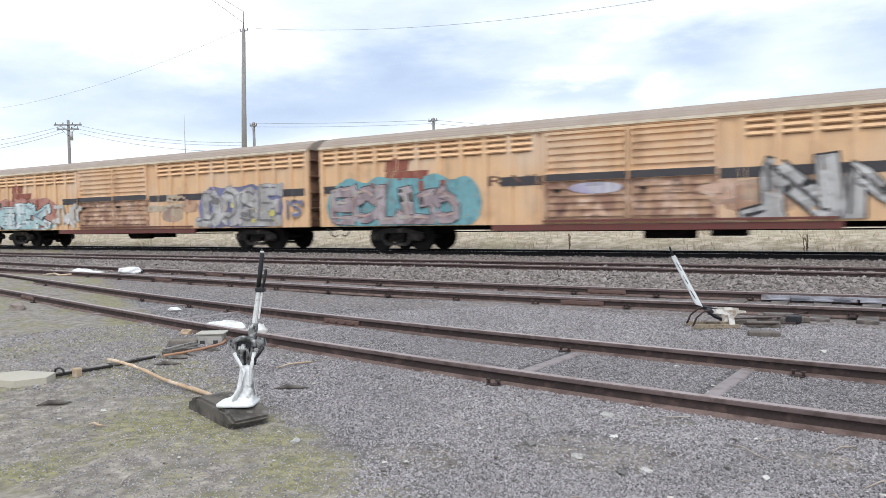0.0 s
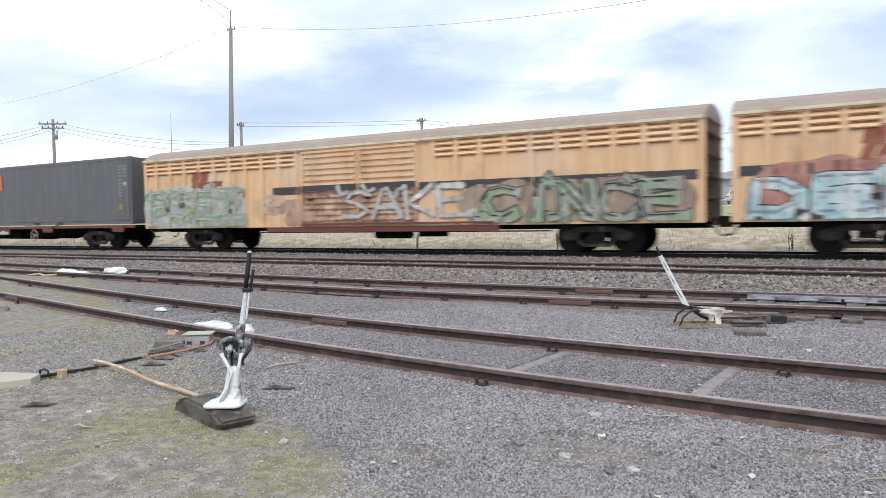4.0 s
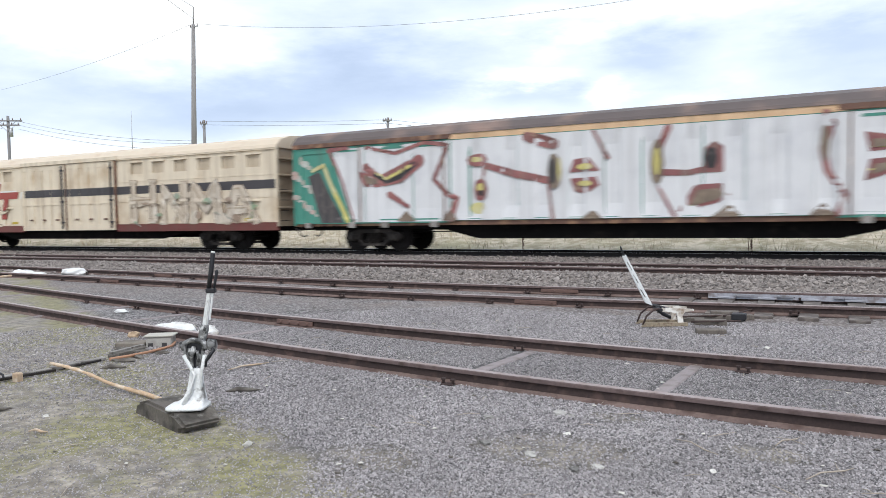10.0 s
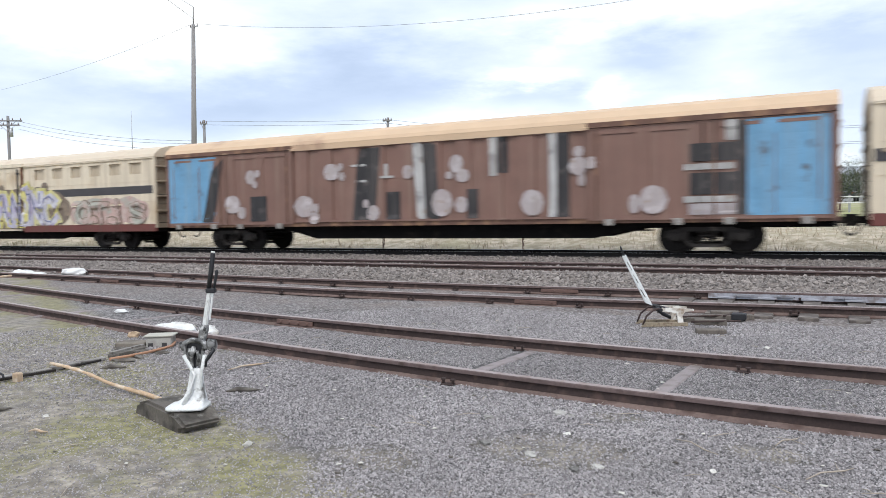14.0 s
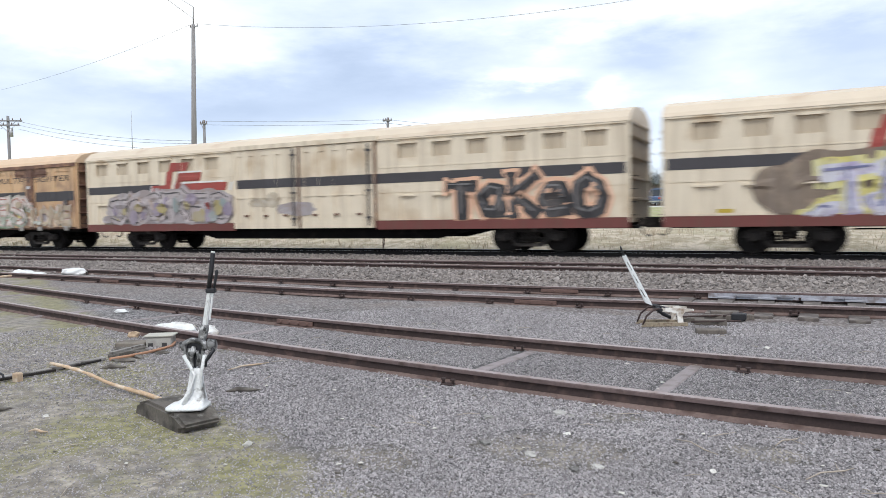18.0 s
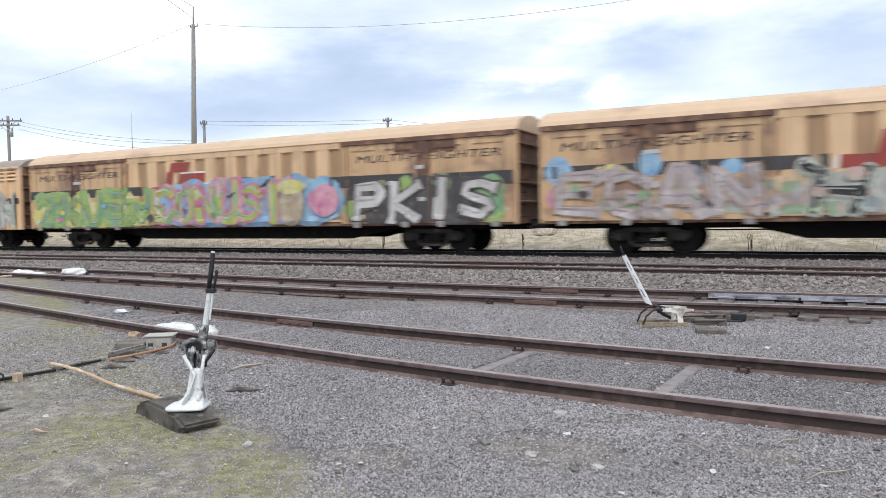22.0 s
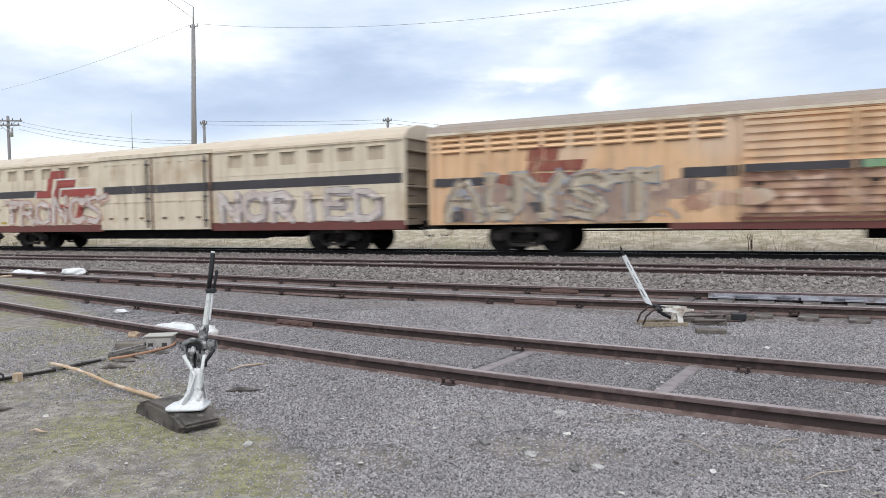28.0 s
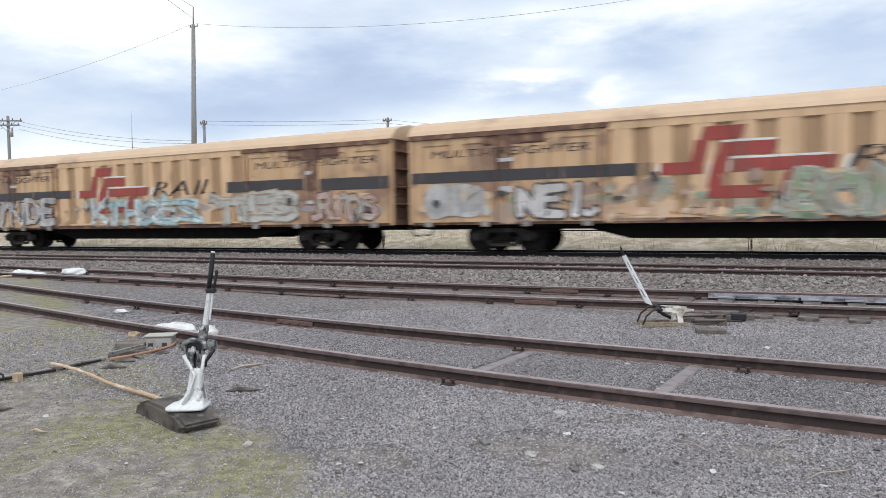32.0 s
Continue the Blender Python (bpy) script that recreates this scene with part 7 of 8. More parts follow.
def far_lever():
    z = ground_z(-1.5, 8.4)
    t = tagged(new("point_lever"), "white point lever leaning over a low cast frame", "railway lever", group="point levers")
    t.matrix_basis = pose(-1.59, 8.448, z + 0.03, 0, 0, FACE)
    bm = bmesh.new()
    for y in (-0.12, 0.12):
        prism(bm, ((-0.20, -0.02), (0.33, -0.02), (0.33, 0.02), (-0.16, 0.025)), "y", y - 0.02, y + 0.02)
    part("base_frame", bm, surface("rusty_cream_frame", (0.30, 0.245, 0.175), 0.8, vary=0.3, spots=[((0.15, 0.10, 0.07), 16, 0.50, 0.62)]), t)
    for y in (-0.12, 0.12):
        bm = bmesh.new()
        tube(bm, ((-0.18, y, 0.0), (-0.14, y, 0.10), (-0.05, y, 0.175), (0.02, y, 0.18)), [0.012, 0.011, 0.012, 0.014], 8)
        part("bracket", bm, M_RAIL, t)
        bm = bmesh.new()
        prism(bm, ((0.03, 0.192), (0.03, 0.148), (0.13, 0.142), (0.205, 0.128), (0.225, 0.0), (0.285, 0.0), (0.268, 0.10), (0.30, 0.142), (0.40, 0.155), (0.40, 0.172), (0.30, 0.182), (0.16, 0.188)), "y", y - 0.012, y + 0.012)
        part("side_plate", bm, M_LEVERC, t)
    bm = bmesh.new()
    rod(bm, (0.02, -0.15, 0.17), (0.02, 0.15, 0.17), 0.02, n=10)
    tube(bm, ((0.02, 0, 0.17), (0.10, 0.02, 0.10), (0.18, 0.02, 0.06)), [0.03, 0.024, 0.018], 8)
    part("crank", bm, M_BLACKI, t)
    bm = bmesh.new()
    prism(bm, ((-0.034, 0.205), (-0.118, 0.235), (-0.388, 0.785), (-0.346, 0.805)), "y", -0.016, 0.016)
    bmesh.ops.bevel(bm, geom=bm.edges[:], offset=0.006, segments=2, affect="EDGES")
    bar_ = part("lever_bar", bm, M_LEVERW, t)
    bm = bmesh.new()
    for a in (0.30, 0.47, 0.62):
        c = Vector((-0.075 - (a - 0.2) * 0.484, 0.2 + (a - 0.2) * 1.0))
        prism(bm, ((c.x - 0.004, c.y), (c.x + 0.006, c.y + 0.004), (c.x - 0.050, c.y + 0.10), (c.x - 0.058, c.y + 0.095)), "y", -0.0175, 0.0175)
    part("lever_slot", bm, M_LEVERG, bar_)
    bm = bmesh.new()
    tube(bm, ((-0.36, 0, 0.785), (-0.385, 0, 0.84), (-0.402, 0, 0.885), (-0.405, 0, 0.90)), [0.013, 0.011, 0.011, 0.008], 8)
    part("handle", bm, M_BLACKI, t)
    bm = bmesh.new()
    rod(bm, (-0.05, 0.05, 0.215), (0.22, 0.08, 0.14), 0.016, n=8)
    part("drive_rod", bm, M_BLACKI, t)
    bm = bmesh.new()
    box(bm, -0.55, 0.55, -0.10, 0.10, -0.08, 0.0, 0.012)
    plank = mesh_of("plank", bm, surface("grey_brown_plank", (0.17, 0.145, 0.125), 0.85, vary=0.25, spots=[((0.09, 0.075, 0.065), 5, 0.5, 0.7)], grain=50, bump=0.5))
    for i, (x, y, zz, r, k) in enumerate(((-0.95, 8.14, 0.04, 14, 0.28), (-1.02, 8.70, 0.06, 10, 0.32), (-1.30, 8.80, 0.05, 4, 0.36), (-0.98, 9.02, 0.07, 22, 0.28), (-0.93, 9.36, 0.075, 12, 0.30), (-0.72, 9.20, 0.06, 30, 0.22))):
        p = tagged(new("plank", plank), "grey weathered timber lying in the gravel", "timber", group="timbers by the lever")
        p.matrix_basis = pose(x, y, ground_z(x, y) + zz * 0.7 + 0.022, 0, 0, r) @ Matrix.Diagonal((k, 0.7, 0.8, 1))
    r = tagged(new("point_rodding"), "rusty iron rods linking the lever and rails", "railway rod")
    for a, b in (((-1.38, 8.62, 0.10), (-0.85, 9.05, 0.09)), ((-0.9, 8.95, 0.09), (-0.62, 9.75, 0.09)), ((-1.2, 8.5, 0.07), (-0.7, 8.75, 0.07))):
        bm = bmesh.new()
        rod(bm, a, b, 0.011, n=8)
        part("rod", bm, M_RAIL, r)
    bm = bmesh.new()
    box(bm, -0.82, -0.66, 8.98, 9.12, 0.04, 0.12, 0.01)
    part("joint", bm, M_BLACKI, r)


far_lever()

# ---- loose things on the ground ----


def sack(name, label, pieces, material, seed):
    t = tagged(new(name), label, "sack", group="white sacks by the rails")
    for i, (x, y, sx, sy, sz, rz) in enumerate(pieces):
        bm = bmesh.new()
        lump(bm, (0, 0, 0), (sx, sy, sz), seed + i, 4, 0.14)
        for v in bm.verts:
            v.co *= 1 + 0.10 * noise.noise(Vector((v.co.x * 14, v.co.y * 16, v.co.z * 18 + seed))) + 0.05 * noise.noise(v.co * 45)
        for f in bm.faces:
            f.smooth = True
        p = part("sack_half" if i else "sack_body", bm, material, t)
        p.matrix_basis = pose(x, y, ground_z(x, y) + 0.33 * sz, 0, 0, rz)


M_POLESTICK = surface("stripped_orange_tan_wood", (0.60, 0.42, 0.27), 0.8, vary=0.25, spots=[((0.72, 0.62, 0.50), 9, 0.48, 0.66), ((0.25, 0.16, 0.10), 7, 0.6, 0.72)], grain=50, bump=0.4)


M_TWIG = surface("dry_grey_twig", (0.40, 0.34, 0.28), 0.85, vary=0.25, grain=50, bump=0.3)


def loose_things():
    sack("sandbag", "white plastic sandbags slumped beside the rail", ((-6.72, 6.02, 0.31, 0.13, 0.08, 22), (-6.20, 6.04, 0.16, 0.11, 0.08, -18)), M_BAG, 3)
    sack("sandbag", "white sacks lying between far rails", ((-17.3, 10.85, 0.34, 0.2, 0.11, 10), (-16.75, 10.9, 0.22, 0.16, 0.08, 0)), M_BAG, 13)
    sack("sandbag", "greyish white sack lying on the ballast", ((-16.4, 11.62, 0.36, 0.2, 0.13, 15),), M_BAG, 23)
    bm = bmesh.new()
    tube(bm, [(-17.9, 10.2, 0.05), (-17.6, 10.32, 0.09), (-17.2, 10.22, 0.06), (-16.9, 10.35, 0.09), (-16.7, 10.5, 0.05)], 0.03, 6)
    tagged(part("rope", bm, M_STICK), "pale loop of rope on the gravel", "rope")
    bm = bmesh.new()
    lump(bm, (-8.78, 6.92, ground_z(-8.78, 6.92) + 0.02), (0.12, 0.06, 0.04), 8, 2, 0.2)
    tagged(part("paper_scrap", bm, M_BAG), "crumpled white scrap lying between rails", "litter")
    # concrete box with a lighter lid, and the slab beside it
    t = tagged(new("cable_box"), "small concrete cable box with pale lid", "cable box")
    t.matrix_basis = pose(-6.12, 5.30, ground_z(-6.1, 5.3), 0, 0, 33)
    bm = bmesh.new()
    box(bm, -0.13, 0.13, -0.09, 0.09, -0.03, 0.10, 0.01)
    part("box_body", bm, M_CONCRETE, t)
    bm = bmesh.new()
    box(bm, -0.15, 0.15, -0.105, 0.105, 0.102, 0.12, 0.006)
    part("lid", bm, surface("pale_lid", (0.46, 0.44, 0.385), 0.8, vary=0.15), t)
    for k in (-0.08, 0.06):
        bm = bmesh.new()
        box(bm, k - 0.025, k + 0.025, -0.097, -0.092, 0.0, 0.04)
        part("slot", bm, M_PRINT, t)
    bm = bmesh.new()
    box(bm, -0.16, 0.16, -0.10, 0.10, -0.03, 0.045, 0.012)
    s = tagged(part("stone_slab", bm, M_WOOD), "dark slab lying in gravel beside the box", "slab")
    s.matrix_basis = pose(-6.42, 5.20, ground_z(-6.4, 5.2), 0, 0, 25)
    bm = bmesh.new()
    lump(bm, (0, 0, 0), (0.065, 0.05, 0.055), 5, 2, 0.3)
    s = tagged(part("stone", bm, surface("tan_stone", (0.45, 0.33, 0.22), 0.85, vary=0.2)), "tan stone lying beside the rail", "stone")
    s.matrix_basis = pose(-6.86, 5.56, ground_z(-6.86, 5.56) + 0.02)
    bm = bmesh.new()
    lump(bm, (0, 0, 0), (0.13, 0.09, 0.09), 15, 2, 0.3)
    s = tagged(part("stone", bm, surface("brown_stone", (0.30, 0.25, 0.22), 0.85, vary=0.25)), "brown stone lying beside the rail", "stone")
    s.matrix_basis = pose(-11.35, 6.05, ground_z(-11.3, 6.05) + 0.03)
    # flat concrete slab, the rodding with its stool, the stripped pole and the bent pipe
    bm = bmesh.new()
    prism(bm, ((-0.30, -0.14), (0.10, -0.20), (0.27, -0.04), (0.20, 0.15), (-0.16, 0.19), (-0.32, 0.06)), "z", -0.02, 0.045)
    s = tagged(part("paving_slab", bm, surface("buff_slab", (0.50, 0.46, 0.38), 0.85, vary=0.15, grain=60)), "broken buff concrete slab lying on moss", "slab")
    s.matrix_basis = pose(-6.10, 3.26, ground_z(-6.1, 3.26) + 0.008, 0, 0, 20)
    r = tagged(new("point_rodding"), "grey flat iron rods on small wooden stools", "railway rod")
    for a, b, wd, tk, m in (((-6.12, 3.10), (-6.00, 4.00), 0.024, 0.013, M_ROD), ((-6.05, 3.10), (-5.93, 3.98), 0.012, 0.011, M_BOGIE), ((-6.00, 3.98), (-5.97, 4.50), 0.030, 0.016, M_ROD), ((-5.92, 4.05), (-5.91, 4.42), 0.010, 0.010, M_BOGIE), ((-5.97, 4.56), (-6.06, 5.02), 0.026, 0.016, M_BLOCK), ((-6.14, 4.70), (-6.22, 5.16), 0.020, 0.016, M_ROD)):
        bm = bmesh.new()
        box(bm, -wd, wd, 0, math.hypot(b[0] - a[0], b[1] - a[1]), -tk, tk, 0.004)
        p = part("rod", bm, m, r)
        za, zb = ground_z(*a) + 0.026, ground_z(*b) + 0.020
        p.matrix_basis = pose(*a, za, math.degrees(math.atan2(zb - za, b[1] - a[1])), 0, -math.degrees(math.atan2(b[0] - a[0], b[1] - a[1])))
    for x, y, k, q in ((-5.72, 4.52, 0.10, 30), (-5.78, 4.72, 0.12, -20), (-6.02, 4.86, 0.09, 70), (-5.88, 4.95, 0.11, 15), (-5.70, 4.95, 0.07, 50), (-6.3, 4.95, 0.10, 10), (-6.15, 5.05, 0.07, 80)):
        bm = bmesh.new()
        lump(bm, (0, 0, 0), (k, 0.032, 0.022), int(k * 900 + q), 2, 0.4)
        o = tagged(part("bark_piece", bm, M_BLOCK), "dark rotten splinter of timber beside the rodding", "timber", group="rotten splinters by the rodding")
        o.matrix_basis = pose(x, y, ground_z(x, y) + 0.012, 0, 0, q)
    bm = bmesh.new()
    box(bm, -5.93, -5.865, 3.59, 3.65, -0.02, 0.06, 0.008)
    part("stool", bm, M_STICK, r, "pale wooden stool")
    bm = bmesh.new()
    tube(bm, ((-6.06, 3.52, 0.01), (-6.05, 3.52, 0.055), (-6.0, 3.53, 0.068), (-5.95, 3.53, 0.055), (-5.94, 3.53, 0.01)), 0.010, 6)
    part("strap", bm, M_BLACKI, r)
    bm = bmesh.new()
    rng = random.Random(3)
    pts = []
    for i in range(29):
        k = i / 28
        x, y = -5.99 + 1.94 * k, 3.98 - 0.42 * k
        pts.append((x, y + 0.018 * math.sin(k * 9) + rng.uniform(-0.004, 0.004), ground_z(x, y) + 0.045 + 0.02 * math.sin(k * 5) + 0.03 * (1 - k) ** 4))
    tube(bm, pts, [0.010 + 0.008 * rng.random() for _ in pts], 8)
    tagged(part("stripped_pole", bm, M_POLESTICK), "stripped tan wooden pole lying on the gravel", "pole")
    bm = bmesh.new()
    pts = [(-5.83 + dx, y, ground_z(-5.83, y) + 0.03) for dx, y in ((0.0, 4.45), (0.02, 4.65), (0.03, 4.85), (0.02, 5.05), (-0.02, 5.2), (-0.1, 5.3), (-0.16, 5.37))]
    tube(bm, pts, 0.014, 8)
    tagged(part("bent_pipe", bm, surface("orange_brown_pipe", (0.42, 0.22, 0.13), 0.6, vary=0.2)), "bent orange-brown pipe lying by the box", "pipe")
    for i, (x, y, l, r, m, lab) in enumerate(((-4.43, 4.79, 0.42, 73, M_STICK, "pale stick lying on the gravel"), (-3.82, 4.06, 0.26, 35, M_BLOCK, "dark strip of bark on the gravel"), (-0.55, 4.05, 0.30, -38, M_STICK, "thin dry twig lying on the gravel"), (-5.55, 4.28, 0.24, 40, M_BLOCK, "dark strip of bark on the gravel"), (0.10, 3.9, 0.34, 50, M_STICK, "thin dry twig lying on the gravel"), (-0.1, 4.35, 0.25, 60, M_STICK, "thin dry twig lying on the gravel"), (-5.1, 2.95, 0.24, 50, M_BLOCK, "dark strip of bark on mossy earth"), (-4.3, 2.75, 0.14, 15, M_STICK, "pale chip of wood on mossy earth"))):
        bm = bmesh.new()
        tube(bm, ((-l / 2, 0, 0), (-l / 6, 0.012, 0.012), (l / 4, -0.008, 0.006), (l / 2, 0.01, 0)), [0.003, (0.0045 if "twig" in lab else 0.009) if m is M_STICK else 0.020, (0.004 if "twig" in lab else 0.008) if m is M_STICK else 0.016, 0.002], 6)
        s = tagged(part("stick", bm, M_TWIG if "twig" in lab else m), lab, "stick", group="sticks on the ground")
        s.matrix_basis = pose(x, y, ground_z(x, y) + 0.012, 0, 0, r)
    for i, (x, y, s0, c) in enumerate(((-0.95, 3.53, 0.045, 0.5), (-1.27, 4.03, 0.03, 0.7), (-0.36, 7.39, 0.05, 0.6), (-2.86, 3.06, 0.045, 0.5), (-1.63, 3.65, 0.05, 0.22), (-1.82, 4.15, 0.05, 0.3), (-1.45, 4.42, 0.06, 0.4), (-0.42, 3.72, 0.03, 0.65), (-1.05, 3.45, 0.05, 0.16), (-1.33, 3.57, 0.045, 0.42), (-1.36, 4.40, 0.03, 0.35), (-4.62, 3.02, 0.03, 0.66))):
        bm = bmesh.new()
        lump(bm, (0, 0, 0), (s0 * 0.72, s0 * 0.5, s0 * 0.40), 60 + i, 2, 0.4)
        o = tagged(part("pebble", bm, surface("pebble_%d" % i, (c, c * 0.96, c * 0.90), 0.8, vary=0.15)), "pale stone standing out of the gravel" if c > 0.4 else "grey stone standing out of the gravel", "stone", group="larger stones in the gravel")
        o.data.materials[0].name = "pebble_stone"
        o.matrix_basis = pose(x, y, ground_z(x, y) + s0 * 0.12, 0, 0, 37 * i)


loose_things()

# ---- gravel, ballast and grass as loose stuff ----


def scatter(name, label, category, spots, sizes, material, seed, squash=0.85):
    """Many small uneven stones in one mesh."""
    rng = np.random.default_rng(seed)
    base = np.array([(1, 0, 0), (0, 1, 0), (-1, 0, 0), (0, -1, 0), (0, 0, 1), (0, 0, -1)], float)
    tri = np.array([(0, 1, 4), (1, 2, 4), (2, 3, 4), (3, 0, 4), (1, 0, 5), (2, 1, 5), (3, 2, 5), (0, 3, 5)])
    n = len(spots)
    v = base[None] * rng.uniform(0.5, 1.3, (n, 6, 1)) + rng.uniform(-0.25, 0.25, (n, 6, 3))
    v[:, :, 2] *= squash
    v[:, :, 0] *= rng.uniform(0.9, 1.7, n)[:, None]
    a, tip = rng.uniform(0, 6.283, n), rng.uniform(-1.0, 1.0, n)
    x, y, z = v[..., 0], v[..., 1], v[..., 2]
    x, z = x * np.cos(tip)[:, None] - z * np.sin(tip)[:, None], x * np.sin(tip)[:, None] + z * np.cos(tip)[:, None]
    x, y = x * np.cos(a)[:, None] - y * np.sin(a)[:, None], x * np.sin(a)[:, None] + y * np.cos(a)[:, None]
    v = np.stack([x, y, z], -1) * np.asarray(sizes)[:, None, None] + np.asarray(spots)[:, None, :]
    me = bpy.data.meshes.new(name)
    me.from_pydata(v.reshape(-1, 3).tolist(), [], (tri[None] + 6 * np.arange(n)[:, None, None]).reshape(-1, 3).tolist())
    me.materials.append(material)
    return tagged(new(name, me), label, category, kind="stuff")


M_CHIP = surface("grey_chippings", (0.47, 0.437, 0.44), 0.85, vary=0.2, grain=90, bump=0.0, island=True)
M_BALL = surface("brown_grey_ballast", (0.38, 0.335, 0.31), 0.88, vary=0.25, grain=60, bump=0.0, island=True)


def stones():
    rng = random.Random(11)
    spots, sizes = [], []
    while len(spots) < 235000:
        d = 2.4 + 7.6 * rng.random() ** 1.5
        a = radians(rng.uniform(-64, 10))
        x, y = d * math.sin(a), d * math.cos(a)
        if y > 9.0 or y < 1.9:
            continue
        e = y + 0.55 * x - 1.70 + 0.35 * noise.noise(Vector((x * 1.4, y * 1.4, 5)))
        thick = e > -0.1 or y + 0.5 * noise.noise(Vector((x * 1.7, y * 1.7, 9))) > 3.45
        keep = (0.42 if thick else 0.3) if e < -0.15 else (0.65 if e < 0.1 else 1.0)
        if min(abs(y - near4(x)), abs(y - far4(x))) < 0.07 and rng.random() < 0.75:
            continue
        if near4(x) < y < far4(x):
            mid, d = (near4(x) + far4(x)) / 2, (near4(x + 0.1) - near4(x - 0.1)) / 0.2
            if min(abs(x + d * (y - mid) - q) for q in BARE) < 0.06 and rng.random() < 0.85:
                continue
        for px, py, pr in PATCHES:
            if (x - px) ** 2 + 2.2 * (y - py) ** 2 < pr * pr * (0.6 + 0.5 * noise.noise(Vector((x * 3, y * 3, 1)))):
                keep = min(keep, 0.35)
        if x < -4.4 and y < near4(x):
            keep = min(keep, 0.6)
        if rng.random() > keep:
            continue
        s = (rng.uniform(0.0032, 0.0082) if thick else rng.uniform(0.0022, 0.0055)) * (1 + 0.07 * d)
        spots.append((x, y, ground_z(x, y) + s * 0.15))
        sizes.append(s)
    scatter("gravel", "loose grey chippings covering the yard", "gravel", spots, sizes, M_CHIP, 1)
    spots, sizes = [], []
    while len(spots) < 26000:
        x = rng.uniform(-30, 4) if rng.random() < 0.75 else rng.uniform(-60, 5)
        y = rng.uniform(11.6, 15.5) if rng.random() < 0.6 else rng.choice((rng.uniform(17.2, 20.05), rng.uniform(15.8, 17.0)))
        if x > 0.42 * y * 0.4 + 3:
            continue
        s = rng.uniform(0.022, 0.050)
        spots.append((x, y, ground_z(x, y) + s * 0.2))
        sizes.append(s)
    scatter("ballast", "coarse brown-grey ballast stones round the tracks", "ballast", spots, sizes, M_BALL, 2)


stones()


def litter():
    """Splinters, bark and pale chips strewn over the gravel."""
    rng = random.Random(77)
    for name, lab, n, mat in (("splinters", "thin dry splinters strewn over the gravel", 120, surface("dry_grey_splinters", (0.42, 0.36, 0.30), 0.85, vary=0.3)), ("bark_chips", "small dark bark chips strewn over the gravel", 90, M_BLOCK), ("pale_chips", "small pale chips lying about the yard", 110, surface("pale_chip_stone", (0.60, 0.57, 0.52), 0.85, vary=0.25))):
        bm = bmesh.new()
        for _ in range(n):
            d, a = 2.5 + 6.5 * rng.random() ** 1.3, radians(rng.uniform(-62, 8))
            x, y = d * math.sin(a), d * math.cos(a)
            z, r = ground_z(x, y) + 0.010, rng.uniform(0, 6.28)
            if name == "splinters":
                l = rng.uniform(0.03, 0.11)
                c, s = math.cos(r) * l, math.sin(r) * l
                tube(bm, ((x - c, y - s, z), (x + 0.1 * s, y - 0.1 * c, z + 0.008), (x + c, y + s, z + 0.003)), [0.0015, 0.0032, 0.001], 4)
            else:
                k = rng.uniform(0.004, 0.012)
                lump(bm, (x, y, z), (k * 1.6, k, k * 0.6), rng.randrange(9999), 1, 0.4)
        tagged(part(name, bm, mat), lab, "litter", kind="stuff")


litter()


def grass():
    rng = random.Random(21)
    verts, faces = [], []
    for _ in range(14000):
        x, y = rng.uniform(-75, 14), 23.0 + 9.5 * rng.random() ** 1.3
        hgt = rng.uniform(0.04, 0.22) * (0.5 + noise.noise(Vector((x * 0.5, y * 0.5, 2))) + 0.45)
        if hgt < 0.06:
            continue
        z = ground_z(x, y) - 0.02
        for _b in range(2):
            a, w = rng.uniform(0, 6.28), rng.uniform(0.006, 0.014)
            dx, dy = math.cos(a), math.sin(a)
            lx, ly = rng.uniform(-0.5, 0.5) * hgt, rng.uniform(-0.5, 0.5) * hgt
            n = len(verts)
            verts += [(x - dx * w, y - dy * w, z), (x + dx * w, y + dy * w, z), (x + lx * 0.4 + dx * w * 0.6, y + ly * 0.4 + dy * w * 0.6, z + hgt * 0.6), (x + lx, y + ly, z + hgt)]
            faces += [(n, n + 1, n + 2), (n, n + 2, n + 3)]
    me = bpy.data.meshes.new("dry_grass")
    me.from_pydata(verts, [], faces)
    me.materials.append(surface("straw_grass", (0.60, 0.515, 0.40), 0.85, vary=0.15, spots=[((0.46, 0.43, 0.27), 0.35, 0.56, 0.68)], blot=0.6, grain=4, bump=0))
    tagged(new("dry_grass", me), "straw-coloured dry grass on the bank behind the track", "grass", kind="stuff")
    # a few dark dock plants gone to seed
    for i, (x, y) in enumerate(((-1.6, 22.9), (4.2, 23.4), (-9.0, 23.6), (-14.5, 23.2), (6.5, 24.0))):
        t = tagged(new("dock_plant"), "rust-brown seeding weed on the grassy bank", "plant", group="weeds on the bank")
        t.matrix_basis = pose(x, y, ground_z(x, y), 0, 0, 50 * i)
        for k in range(3):
            bm = bmesh.new()
            lean = rng.uniform(-0.12, 0.12)
            tube(bm, ((0.05 * k, 0, 0), (0.05 * k + lean * 0.4, 0.02, 0.3), (0.05 * k + lean, 0.03, 0.62)), [0.010, 0.007, 0.004], 5)
            for q in range(14):
                z = 0.2 + 0.03 * q
                lump(bm, (0.05 * k + lean * z / 0.62 + rng.uniform(-0.03, 0.03), rng.uniform(-0.03, 0.03), z), (0.014, 0.014, 0.02), q, 1, 0.3, False)
            part("stalk", bm, M_SCUFF, t)


grass()

